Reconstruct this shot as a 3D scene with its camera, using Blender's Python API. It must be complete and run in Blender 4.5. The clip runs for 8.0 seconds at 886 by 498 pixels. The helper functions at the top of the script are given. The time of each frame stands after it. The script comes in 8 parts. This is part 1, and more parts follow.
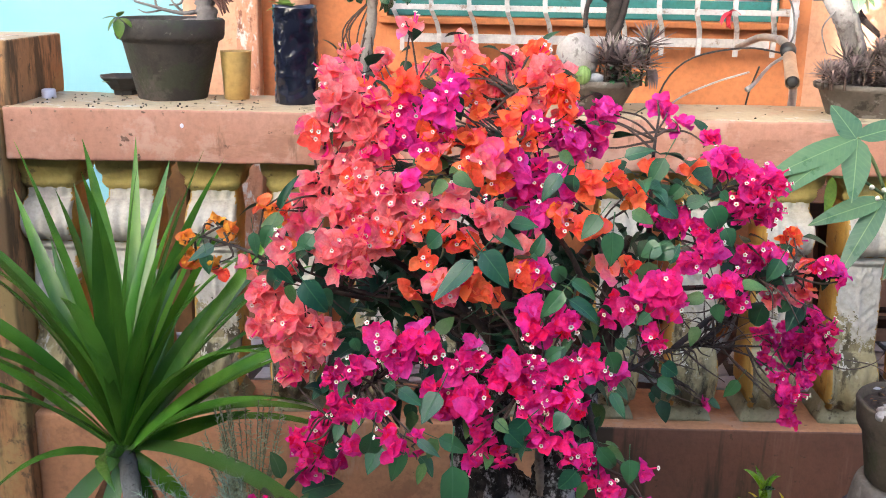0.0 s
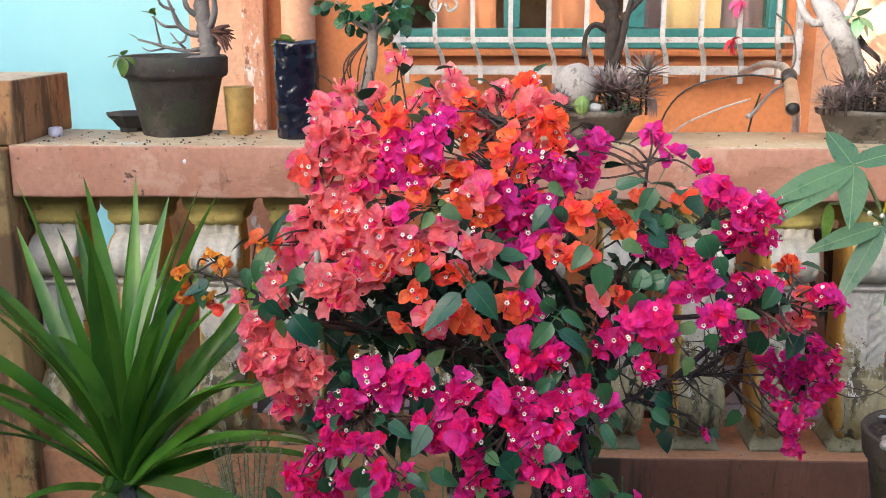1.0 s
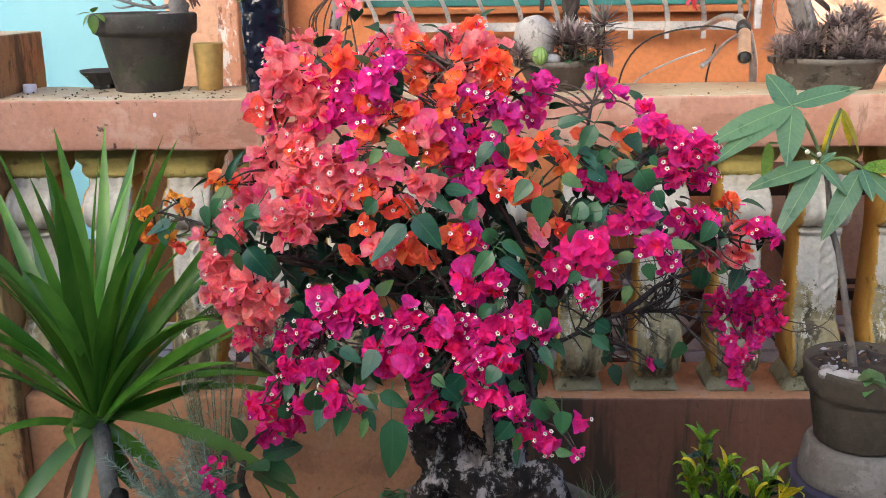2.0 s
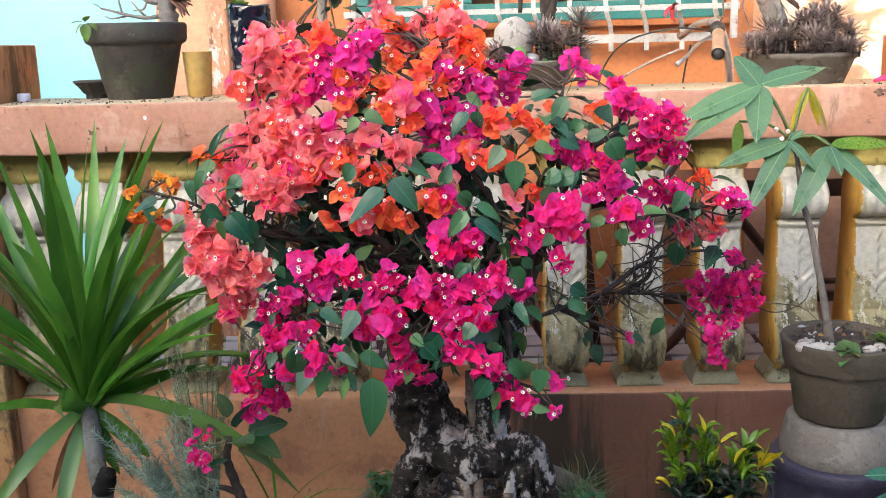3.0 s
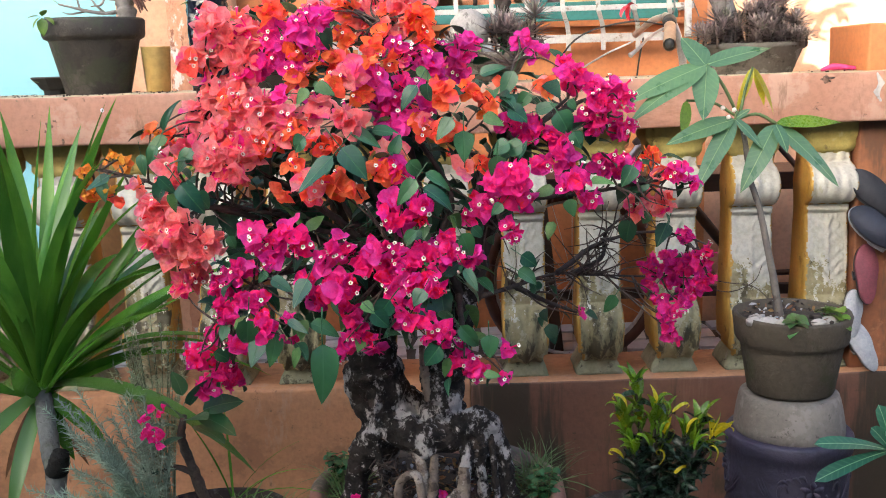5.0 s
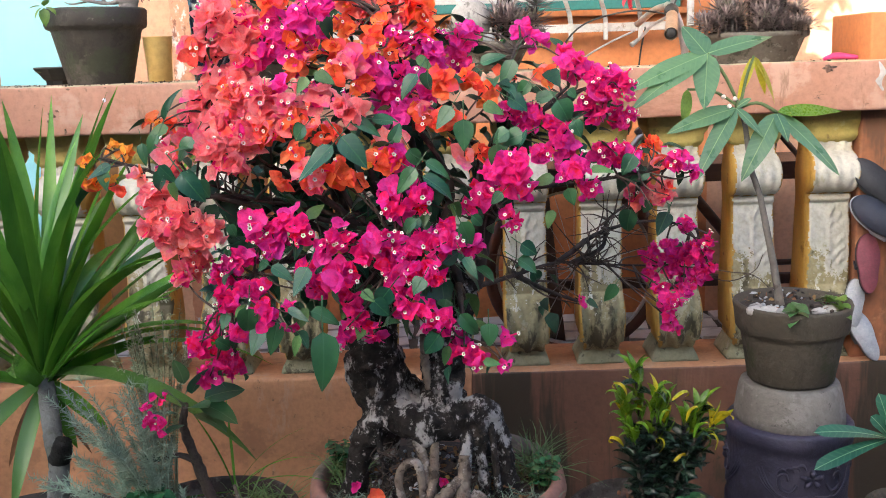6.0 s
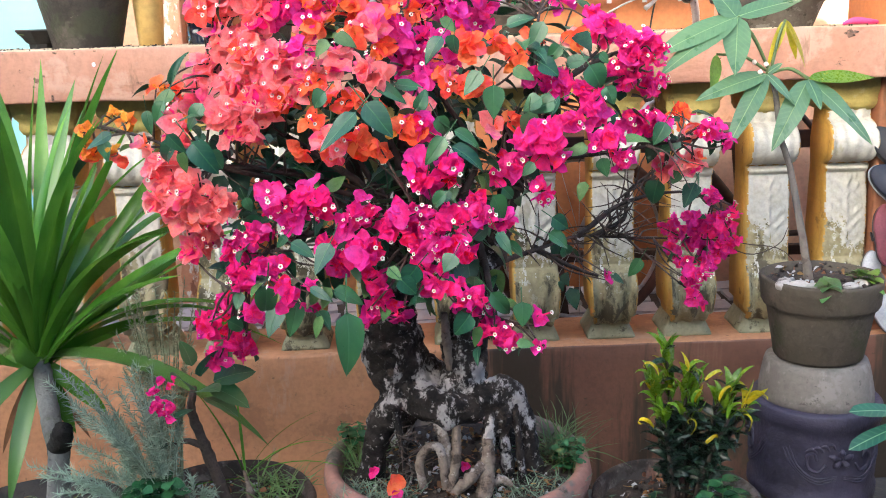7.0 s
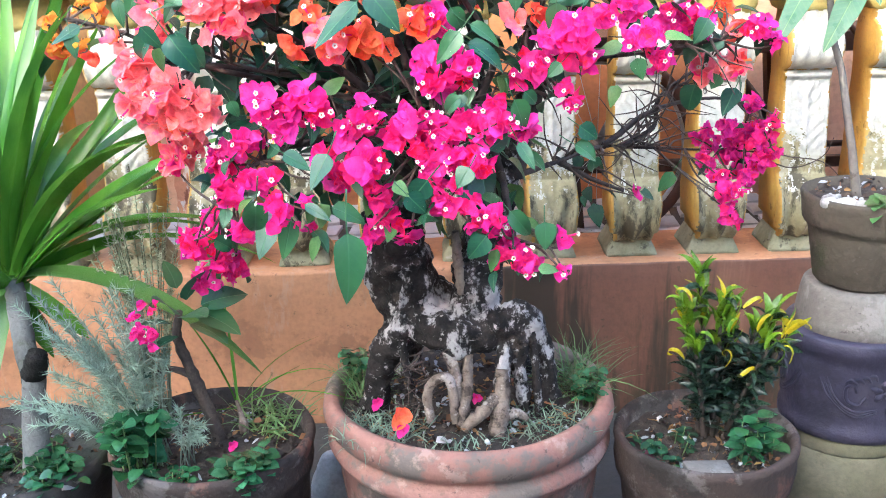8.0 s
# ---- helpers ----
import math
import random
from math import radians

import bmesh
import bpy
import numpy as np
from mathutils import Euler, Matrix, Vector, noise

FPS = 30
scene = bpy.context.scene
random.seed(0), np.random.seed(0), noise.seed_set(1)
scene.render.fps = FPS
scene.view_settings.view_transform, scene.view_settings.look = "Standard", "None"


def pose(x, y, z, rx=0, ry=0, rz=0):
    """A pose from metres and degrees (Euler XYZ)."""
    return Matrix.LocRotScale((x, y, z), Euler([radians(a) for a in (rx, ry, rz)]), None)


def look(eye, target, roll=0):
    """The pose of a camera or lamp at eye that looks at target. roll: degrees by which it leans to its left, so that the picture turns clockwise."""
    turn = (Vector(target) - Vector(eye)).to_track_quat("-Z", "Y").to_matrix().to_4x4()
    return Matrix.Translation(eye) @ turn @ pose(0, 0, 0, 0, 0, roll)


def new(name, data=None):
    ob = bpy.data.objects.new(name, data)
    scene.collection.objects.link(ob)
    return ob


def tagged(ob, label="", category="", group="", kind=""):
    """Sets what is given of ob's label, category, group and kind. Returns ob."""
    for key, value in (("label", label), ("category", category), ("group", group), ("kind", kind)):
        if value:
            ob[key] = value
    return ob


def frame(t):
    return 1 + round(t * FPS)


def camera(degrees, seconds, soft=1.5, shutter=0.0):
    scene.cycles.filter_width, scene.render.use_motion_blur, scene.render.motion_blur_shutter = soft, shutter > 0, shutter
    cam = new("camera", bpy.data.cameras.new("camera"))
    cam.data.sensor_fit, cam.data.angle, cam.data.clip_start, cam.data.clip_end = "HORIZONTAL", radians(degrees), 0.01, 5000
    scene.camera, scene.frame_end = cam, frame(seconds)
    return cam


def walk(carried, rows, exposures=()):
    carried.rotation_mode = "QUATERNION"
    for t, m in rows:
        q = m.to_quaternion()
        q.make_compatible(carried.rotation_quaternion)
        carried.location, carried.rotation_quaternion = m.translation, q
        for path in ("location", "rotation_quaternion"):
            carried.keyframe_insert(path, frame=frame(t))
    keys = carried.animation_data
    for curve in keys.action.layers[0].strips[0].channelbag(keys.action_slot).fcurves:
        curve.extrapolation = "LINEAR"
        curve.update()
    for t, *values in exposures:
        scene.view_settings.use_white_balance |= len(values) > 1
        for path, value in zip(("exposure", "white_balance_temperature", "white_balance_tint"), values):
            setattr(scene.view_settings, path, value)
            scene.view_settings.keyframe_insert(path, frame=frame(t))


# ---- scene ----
cam = camera(48.0, 8.0, 1.0)
PATH = [
    (0, (0.072, -0.149, 1.615), (0.057, 1.779, 1.084), 1.1),
    (0.5, (0.127, -0.107, 1.611), (0.0, 1.827, 1.118), -1.2),
    (1, (0.129, -0.15, 1.622), (0.065, 1.792, 1.147), 0.0),
    (1.5, (0.185, -0.168, 1.607), (0.135, 1.767, 1.102), -0.5),
    (1.7, (0.203, -0.198, 1.595), (0.143, 1.729, 1.064), -0.5),
    (2.8, (0.232, -0.33, 1.479), (0.202, 1.618, 1.027), -1.0),
    (3, (0.253, -0.332, 1.434), (0.2, 1.623, 1.015), -1.5),
    (3.5, (0.283, -0.324, 1.383), (0.25, 1.637, 0.995), -1.9),
    (4, (0.29, -0.358, 1.35), (0.278, 1.609, 0.993), -1.9),
    (4.5, (0.289, -0.368, 1.339), (0.294, 1.599, 0.976), -1.8),
    (6, (0.3, -0.376, 1.33), (0.292, 1.587, 0.947), -1.9),
    (6.5, (0.25, -0.32, 1.33), (0.272, 1.636, 0.914), -1.9),
    (7, (0.201, -0.27, 1.324), (0.25, 1.679, 0.876), -1.7),
    (7.5, (0.168, -0.197, 1.308), (0.258, 1.714, 0.725), -1.8),
    (8, (0.193, -0.079, 1.289), (0.228, 1.82, 0.661), -1.4),
]
LIGHT = [(0, 2.77, 5920, 9), (1.5, 2.36, 5920, 9), (3.5, 2.95, 6020, 6), (4.5, 2.74, 6020, 6), (6, 2.79, 6020, 7), (6.5, 3.03, 5920, 6),
         (7, 3.20, 5870, 6), (7.5, 3.55, 5720, 6), (8, 4.02, 5570, 5)]
walk(cam, [(t, look(eye, target, roll)) for t, eye, target, roll in PATH], LIGHT)

# ---- light ----
SUN_EL, SUN_AZ = 15.0, 212.0          # degrees; azimuth counted clockwise from +y
world = bpy.data.worlds.new("sky")
scene.world = world
world.use_nodes = True
wn = world.node_tree
sky = wn.nodes.new("ShaderNodeTexSky")
sky.sky_type, sky.sun_disc = "NISHITA", False
sky.sun_elevation, sky.sun_rotation = radians(SUN_EL), radians(SUN_AZ)
sky.air_density, sky.dust_density, sky.ozone_density = 0.7, 6.0, 0.6
wn.nodes["Background"].inputs[1].default_value = 0.15
wn.links.new(sky.outputs[0], wn.nodes["Background"].inputs[0])
sun_way = Vector((math.sin(radians(SUN_AZ)) * math.cos(radians(SUN_EL)), math.cos(radians(SUN_AZ)) * math.cos(radians(SUN_EL)), math.sin(radians(SUN_EL))))
sun = new("sun", bpy.data.lights.new("sun", "SUN"))
sun.data.energy, sun.data.angle, sun.data.color = 2.8, radians(0.5), (1.0, 0.93, 0.82)
sun.matrix_basis = look(sun_way * 20, (0, 0, 0))

# ---- helpers of this scene ----
WORLD = {}
rnd = random.Random(7)


def holder(name, x, y, z, label="", category="", group="", kind=""):
    ob = new(name)
    ob.location = (x, y, z)
    ob.empty_display_size = 0.05
    WORLD[ob] = Matrix.Translation((x, y, z))
    return tagged(ob, label, category, group, kind)


def mesh_of(name, bm, mats, smooth=True):
    me = bpy.data.meshes.new(name)
    bm.to_mesh(me)
    bm.free()
    for m in mats if isinstance(mats, (list, tuple)) else [mats]:
        me.materials.append(m)
    if smooth:
        me.polygons.foreach_set("use_smooth", [True] * len(me.polygons))
    return me


def put(name, me, parent=None, m=None, label=""):
    ob = new(name, me)
    m = m or Matrix()
    ob.matrix_basis = m
    if parent:
        ob.parent = parent
        ob.matrix_parent_inverse = WORLD[parent].inverted()
    WORLD[ob] = m
    return tagged(ob, label)


def part(name, bm, mats, parent=None, label="", m=None, smooth=True):
    return put(name, mesh_of(name, bm, mats, smooth), parent, m, label)


def spline(pts, n):
    """n points along a smooth curve through pts."""
    pts = [Vector(p) for p in pts]
    ext = [pts[0] * 2 - pts[1]] + pts + [pts[-1] * 2 - pts[-2]]
    out = []
    for i in range(n):
        u = i / (n - 1) * (len(pts) - 1)
        k = min(int(u), len(pts) - 2)
        f = u - k
        a, b, c, d = ext[k:k + 4]
        out.append(0.5 * (2 * b + (c - a) * f + (2 * a - 5 * b + 4 * c - d) * f * f + (3 * b - a - 3 * c + d) * f ** 3))
    return out


def tube(bm, pts, radii, n=10, segs=8, rough=0.0, slot=0):
    """A tapered tube along a smooth curve, closed at both ends."""
    path = spline(pts, n)
    rings = []
    side = None
    for i, p in enumerate(path):
        t = (path[min(i + 1, n - 1)] - path[max(i - 1, 0)]).normalized()
        if side is None:
            side = t.orthogonal().normalized()
        side = (side - t * side.dot(t)).normalized()
        up = t.cross(side)
        u = i / (n - 1) * (len(radii) - 1)
        k = min(int(u), len(radii) - 2)
        r = radii[k] + (radii[k + 1] - radii[k]) * (u - k)
        ring = []
        for j in range(segs):
            a = 2 * math.pi * j / segs
            d = side * math.cos(a) + up * math.sin(a)
            q = p + d * r
            if rough:
                q += d * r * rough * noise.noise(q * (1.3 / max(r, 0.004)))
            ring.append(bm.verts.new(q))
        rings.append(ring)
    for a, b in zip(rings, rings[1:]):
        for j in range(segs):
            f = bm.faces.new((a[j], a[(j + 1) % segs], b[(j + 1) % segs], b[j]))
            f.material_index = slot
    for ring in (rings[0][::-1], rings[-1]):
        bm.faces.new(ring).material_index = slot
    return bm


def lathe(profile, segs=48, rough=0.0, centre=(0, 0, 0), squash=(1, 1)):
    """A body of revolution through (radius, height) pairs; slightly uneven like hand-thrown clay."""
    bm = bmesh.new()
    rings = []
    c = Vector(centre)
    for r, z in profile:
        ring = []
        for j in range(segs):
            a = 2 * math.pi * j / segs
            q = Vector((r * math.cos(a) * squash[0], r * math.sin(a) * squash[1], z)) + c
            if rough:
                k = noise.noise(Vector((math.cos(a) * 2, math.sin(a) * 2, z * 7)) + c * 3)
                q.x += math.cos(a) * k * rough
                q.y += math.sin(a) * k * rough
                q.z += noise.noise(Vector((math.cos(a), math.sin(a), 3)) + c * 5) * rough * 0.6
            ring.append(bm.verts.new(q))
        rings.append(ring)
    for a, b in zip(rings, rings[1:]):
        for j in range(segs):
            bm.faces.new((a[j], a[(j + 1) % segs], b[(j + 1) % segs], b[j]))
    bm.faces.new(rings[0][::-1])
    bm.faces.new(rings[-1])
    return bm


def box(bm, x0, x1, y0, y1, z0, z1, bevel=0.004, slot=0):
    vs = [bm.verts.new((x, y, z)) for x in (x0, x1) for y in (y0, y1) for z in (z0, z1)]
    fs = [bm.faces.new([vs[i] for i in q]) for q in ((0, 1, 3, 2), (4, 6, 7, 5), (0, 4, 5, 1), (2, 3, 7, 6), (0, 2, 6, 4), (1, 5, 7, 3))]
    for f in fs:
        f.material_index = slot
    if bevel:
        es = {e for f in fs for e in f.edges}
        bmesh.ops.bevel(bm, geom=list(es), offset=bevel, segments=2, affect="EDGES", profile=0.6)
    return bm


def blade(bm, m, length, width, bend=0.3, fold=0.25, nl=5, shape=None, twist=0.0, curl=0.0, slot=0, wave=0.0, crumple=0.0):
    """A leaf along +y of m, its face up +z; bend droops it, fold lifts both halves, curl rolls the tip."""
    shape = shape or (lambda u: math.sin(math.pi * min(1, u ** 0.75)) ** 0.8 * (1 - 0.15 * u))
    pos, ang, rows = Vector((0, 0, 0)), 0.0, []
    step = length / nl
    seed = rnd.random() * 9
    for i in range(nl + 1):
        u = i / nl
        w = max(0.0, shape(u)) * width / 2
        tw = twist * u
        side = Vector((math.cos(tw), 0, math.sin(tw)))
        nrm = Vector((0, -math.sin(ang), math.cos(ang)))
        lift = nrm * (w * fold)
        wob = nrm * (wave * width * math.sin(u * 11 + seed))
        rows.append([bm.verts.new(m @ (pos - side * w + lift + wob)), bm.verts.new(m @ pos), bm.verts.new(m @ (pos + side * w + lift - wob))])
        if crumple and i:
            for v in rows[-1]:
                v.co += Vector((rnd.uniform(-1, 1), rnd.uniform(-1, 1), rnd.uniform(-1, 1))) * crumple
        ang -= (bend + curl * u * u * 4) / nl
        pos = pos + Vector((0, math.cos(ang), math.sin(ang))) * step
    for a, b in zip(rows, rows[1:]):
        for j in (0, 1):
            bm.faces.new((a[j], a[j + 1], b[j + 1], b[j])).material_index = slot
    return bm


def aim(p, d, spin=0.0, size=1.0):
    """A pose at p whose +y runs along d; its +z is as upright as it can be, turned by spin."""
    d = Vector(d).normalized()
    x = d.cross(Vector((0, 0, 1)))
    x = x.normalized() if x.length > 1e-4 else Vector((1, 0, 0))
    z = x.cross(d)
    r = Matrix((x, d, z)).transposed().to_4x4()
    return Matrix.Translation(p) @ r @ Matrix.Rotation(spin, 4, "Y") @ Matrix.Scale(size, 4)


def facing(p, d, face, size=1.0):
    """A pose at p whose +y runs along d and whose +z turns to face as far as it can."""
    d = Vector(d).normalized()
    z = Vector(face)
    z = (z - d * z.dot(d)).normalized()
    return Matrix.Translation(p) @ Matrix((d.cross(z), d, z)).transposed().to_4x4() @ Matrix.Scale(size, 4)


def anywhere(r=rnd):
    while True:
        v = Vector((r.uniform(-1, 1), r.uniform(-1, 1), r.uniform(-1, 1)))
        if 0.05 < v.length < 1:
            return v.normalized()


# ---- materials ----
def surface(name, a, b, scale=6.0, rough=0.8, bump=0.3, fine=60.0, stains=(), metal=0.0, island=0.0, spread=0.0, through_light=0.0, coat=0.0, stretch=(1, 1, 1), sheen=0.0, spec=0.5):
    """A procedural material: two colours mixed by a coarse noise, grain by a fine one, stains (colour, scale, threshold, amount, stretch)."""
    mat = bpy.data.materials.new(name)
    mat.use_nodes = True
    nt = mat.node_tree
    nodes, links = nt.nodes, nt.links
    bsdf = nodes["Principled BSDF"]

    def node(kind, **values):
        n = nodes.new(kind)
        for k, v in values.items():
            n.inputs[k].default_value = v
        return n

    co = nodes.new("ShaderNodeTexCoord")
    info = nodes.new("ShaderNodeObjectInfo")
    shift = nodes.new("ShaderNodeVectorMath")
    shift.operation = "MULTIPLY_ADD"
    links.new(info.outputs["Random"], shift.inputs[0])
    shift.inputs[1].default_value = (7, 5, 3)
    links.new(co.outputs["Object"], shift.inputs[2])

    def spot(sc, detail=4.0, st=(1, 1, 1), roughness=0.6):
        mp = nodes.new("ShaderNodeMapping")
        mp.inputs["Scale"].default_value = st
        links.new(shift.outputs[0], mp.inputs[0])
        n = node("ShaderNodeTexNoise", Scale=sc, Detail=detail, Roughness=roughness)
        links.new(mp.outputs[0], n.inputs["Vector"])
        return n.outputs["Fac"]

    def ramp(fac, lo, hi):
        r = node("ShaderNodeMapRange")
        r.interpolation_type = "SMOOTHSTEP"
        links.new(fac, r.inputs["Value"])
        r.inputs["From Min"].default_value, r.inputs["From Max"].default_value = lo, hi
        return r.outputs["Result"]

    def mix(fac, c1, c2):
        n = nodes.new("ShaderNodeMix")
        n.data_type = "RGBA"
        for sock, v in ((n.inputs["Factor"], fac), (n.inputs["A"], c1), (n.inputs["B"], c2)):
            if isinstance(v, (int, float)):
                sock.default_value = v
            elif isinstance(v, (tuple, list)):
                sock.default_value = (*v[:3], 1)
            else:
                links.new(v, sock)
        return n.outputs["Result"]

    colour = mix(ramp(spot(scale, 5, stretch), 0.32, 0.68), a, b)
    grain = spot(fine, 3)
    dark = nodes.new("ShaderNodeMix")
    dark.data_type, dark.blend_type = "RGBA", "MULTIPLY"
    dark.inputs["Factor"].default_value = 0.35
    g = node("ShaderNodeMapRange")
    links.new(grain, g.inputs["Value"])
    g.inputs["From Min"].default_value, g.inputs["From Max"].default_value = 0.25, 0.6
    g.inputs["To Min"].default_value = 0.35
    links.new(colour, dark.inputs["A"])
    links.new(g.outputs["Result"], dark.inputs["B"])
    colour = dark.outputs["Result"]
    for c, sc, lo, amount, *st in stains:
        f = ramp(spot(sc, 6, st[0] if st else (1, 1, 1), 0.68), lo, lo + 0.075)
        k = nodes.new("ShaderNodeMath")
        k.operation = "MULTIPLY"
        links.new(f, k.inputs[0])
        k.inputs[1].default_value = amount
        colour = mix(k.outputs[0], colour, c)
    if island or spread:
        geo = nodes.new("ShaderNodeNewGeometry")
        hsv = nodes.new("ShaderNodeHueSaturation")
        add = nodes.new("ShaderNodeMath")
        add.operation = "MULTIPLY_ADD"
        links.new(geo.outputs["Random Per Island"], add.inputs[0])
        add.inputs[1].default_value, add.inputs[2].default_value = island, 1 - island / 2
        add2 = nodes.new("ShaderNodeMath")
        add2.operation = "MULTIPLY_ADD"
        links.new(info.outputs["Random"], add2.inputs[0])
        add2.inputs[1].default_value = island
        links.new(add.outputs[0], add2.inputs[2])
        sub = nodes.new("ShaderNodeMath")
        sub.operation = "SUBTRACT"
        links.new(add2.outputs[0], sub.inputs[0])
        sub.inputs[1].default_value = island / 2
        links.new(sub.outputs[0], hsv.inputs["Value"])
        hue = nodes.new("ShaderNodeMath")
        hue.operation = "MULTIPLY_ADD"
        links.new(geo.outputs["Random Per Island"], hue.inputs[0])
        hue.inputs[1].default_value, hue.inputs[2].default_value = spread, 0.5 - spread / 2
        links.new(hue.outputs[0], hsv.inputs["Hue"])
        links.new(colour, hsv.inputs["Color"])
        colour = hsv.outputs["Color"]
    links.new(colour, bsdf.inputs["Base Color"])
    rr = node("ShaderNodeMapRange")
    links.new(grain, rr.inputs["Value"])
    rr.inputs["To Min"].default_value, rr.inputs["To Max"].default_value = max(0.03, rough - 0.15), min(1, rough + 0.12)
    links.new(rr.outputs["Result"], bsdf.inputs["Roughness"])
    bsdf.inputs["Metallic"].default_value = metal
    bsdf.inputs["Specular IOR Level"].default_value = spec
    bsdf.inputs["Coat Weight"].default_value = coat
    bsdf.inputs["Sheen Weight"].default_value = sheen
    if bump:
        bp = node("ShaderNodeBump", Strength=bump, Distance=0.004)
        both = nodes.new("ShaderNodeMath")
        both.operation = "ADD"
        links.new(grain, both.inputs[0])
        links.new(spot(fine / 5, 4), both.inputs[1])
        links.new(both.outputs[0], bp.inputs["Height"])
        links.new(bp.outputs[0], bsdf.inputs["Normal"])
    if through_light:
        tr = nodes.new("ShaderNodeBsdfTranslucent")
        links.new(colour, tr.inputs["Color"])
        ms = nodes.new("ShaderNodeMixShader")
        ms.inputs[0].default_value = through_light
        links.new(bsdf.outputs[0], ms.inputs[1])
        links.new(tr.outputs[0], ms.inputs[2])
        links.new(ms.outputs[0], nodes["Material Output"].inputs["Surface"])
    return mat


def veined(name, a, b, rib, pitch, rough=0.38, through_light=0.25, strong=0.35):
    """A leaf along its own +y: pale midrib, slanting side veins with a faint relief, mottling, drops of gloss."""
    mat = bpy.data.materials.new(name)
    mat.use_nodes = True
    nodes, links = mat.node_tree.nodes, mat.node_tree.links
    bsdf = nodes["Principled BSDF"]
    co = nodes.new("ShaderNodeTexCoord")
    xyz = nodes.new("ShaderNodeSeparateXYZ")
    links.new(co.outputs["Object"], xyz.inputs[0])

    def calc(op, p, q=None, r=None):
        n = nodes.new("ShaderNodeMath")
        n.operation = op
        for sock, v in zip(n.inputs, (p, q, r)):
            if v is None:
                continue
            if isinstance(v, (int, float)):
                sock.default_value = v
            else:
                links.new(v, sock)
        return n.outputs[0]

    ax = calc("ABSOLUTE", xyz.outputs[0])
    rib_mask = calc("SUBTRACT", 1.0, calc("MULTIPLY", ax, 700.0))
    rib_mask.node.use_clamp = True
    phase = calc("MULTIPLY", calc("SUBTRACT", xyz.outputs[1], calc("MULTIPLY", ax, 0.9)), 6.283 / pitch)
    side = calc("POWER", calc("MULTIPLY_ADD", calc("SINE", phase), 0.5, 0.5), 6.0)
    mask = calc("MAXIMUM", rib_mask, calc("MULTIPLY", side, strong))
    nz = nodes.new("ShaderNodeTexNoise")
    nz.inputs["Scale"].default_value, nz.inputs["Detail"].default_value = 45.0, 4.0
    links.new(co.outputs["Object"], nz.inputs["Vector"])
    info = nodes.new("ShaderNodeObjectInfo")

    def mix(fac, c1, c2):
        n = nodes.new("ShaderNodeMix")
        n.data_type = "RGBA"
        links.new(fac, n.inputs["Factor"])
        for sock, v in ((n.inputs["A"], c1), (n.inputs["B"], c2)):
            if isinstance(v, tuple):
                sock.default_value = (*v, 1)
            else:
                links.new(v, sock)
        return n.outputs["Result"]

    pick = calc("ADD", calc("MULTIPLY", nz.outputs["Fac"], 0.9), calc("MULTIPLY_ADD", info.outputs["Random"], 0.8, -0.4))
    pick.node.use_clamp = True
    colour = mix(mask, mix(pick, a, b), rib)
    links.new(colour, bsdf.inputs["Base Color"])
    links.new(calc("MULTIPLY_ADD", nz.outputs["Fac"], 0.3, rough - 0.15), bsdf.inputs["Roughness"])
    bp = nodes.new("ShaderNodeBump")
    bp.inputs["Strength"].default_value, bp.inputs["Distance"].default_value = 0.5, 0.002
    links.new(calc("SUBTRACT", nz.outputs["Fac"], calc("MULTIPLY", mask, 0.6)), bp.inputs["Height"])
    links.new(bp.outputs[0], bsdf.inputs["Normal"])
    tr = nodes.new("ShaderNodeBsdfTranslucent")
    links.new(colour, tr.inputs["Color"])
    ms = nodes.new("ShaderNodeMixShader")
    ms.inputs[0].default_value = through_light
    links.new(bsdf.outputs[0], ms.inputs[1])
    links.new(tr.outputs[0], ms.inputs[2])
    links.new(ms.outputs[0], nodes["Material Output"].inputs["Surface"])
    return mat


def clear_glass(name):
    mat = bpy.data.materials.new(name)
    mat.use_nodes = True
    b = mat.node_tree.nodes["Principled BSDF"]
    b.inputs["Base Color"].default_value = (0.9, 0.97, 0.95, 1)
    b.inputs["Roughness"].default_value = 0.03
    b.inputs["Transmission Weight"].default_value = 1.0
    b.inputs["IOR"].default_value = 1.1
    return mat



def water(name):
    mat = clear_glass(name)
    mat.node_tree.nodes["Principled BSDF"].inputs["IOR"].default_value = 1.33
    return mat


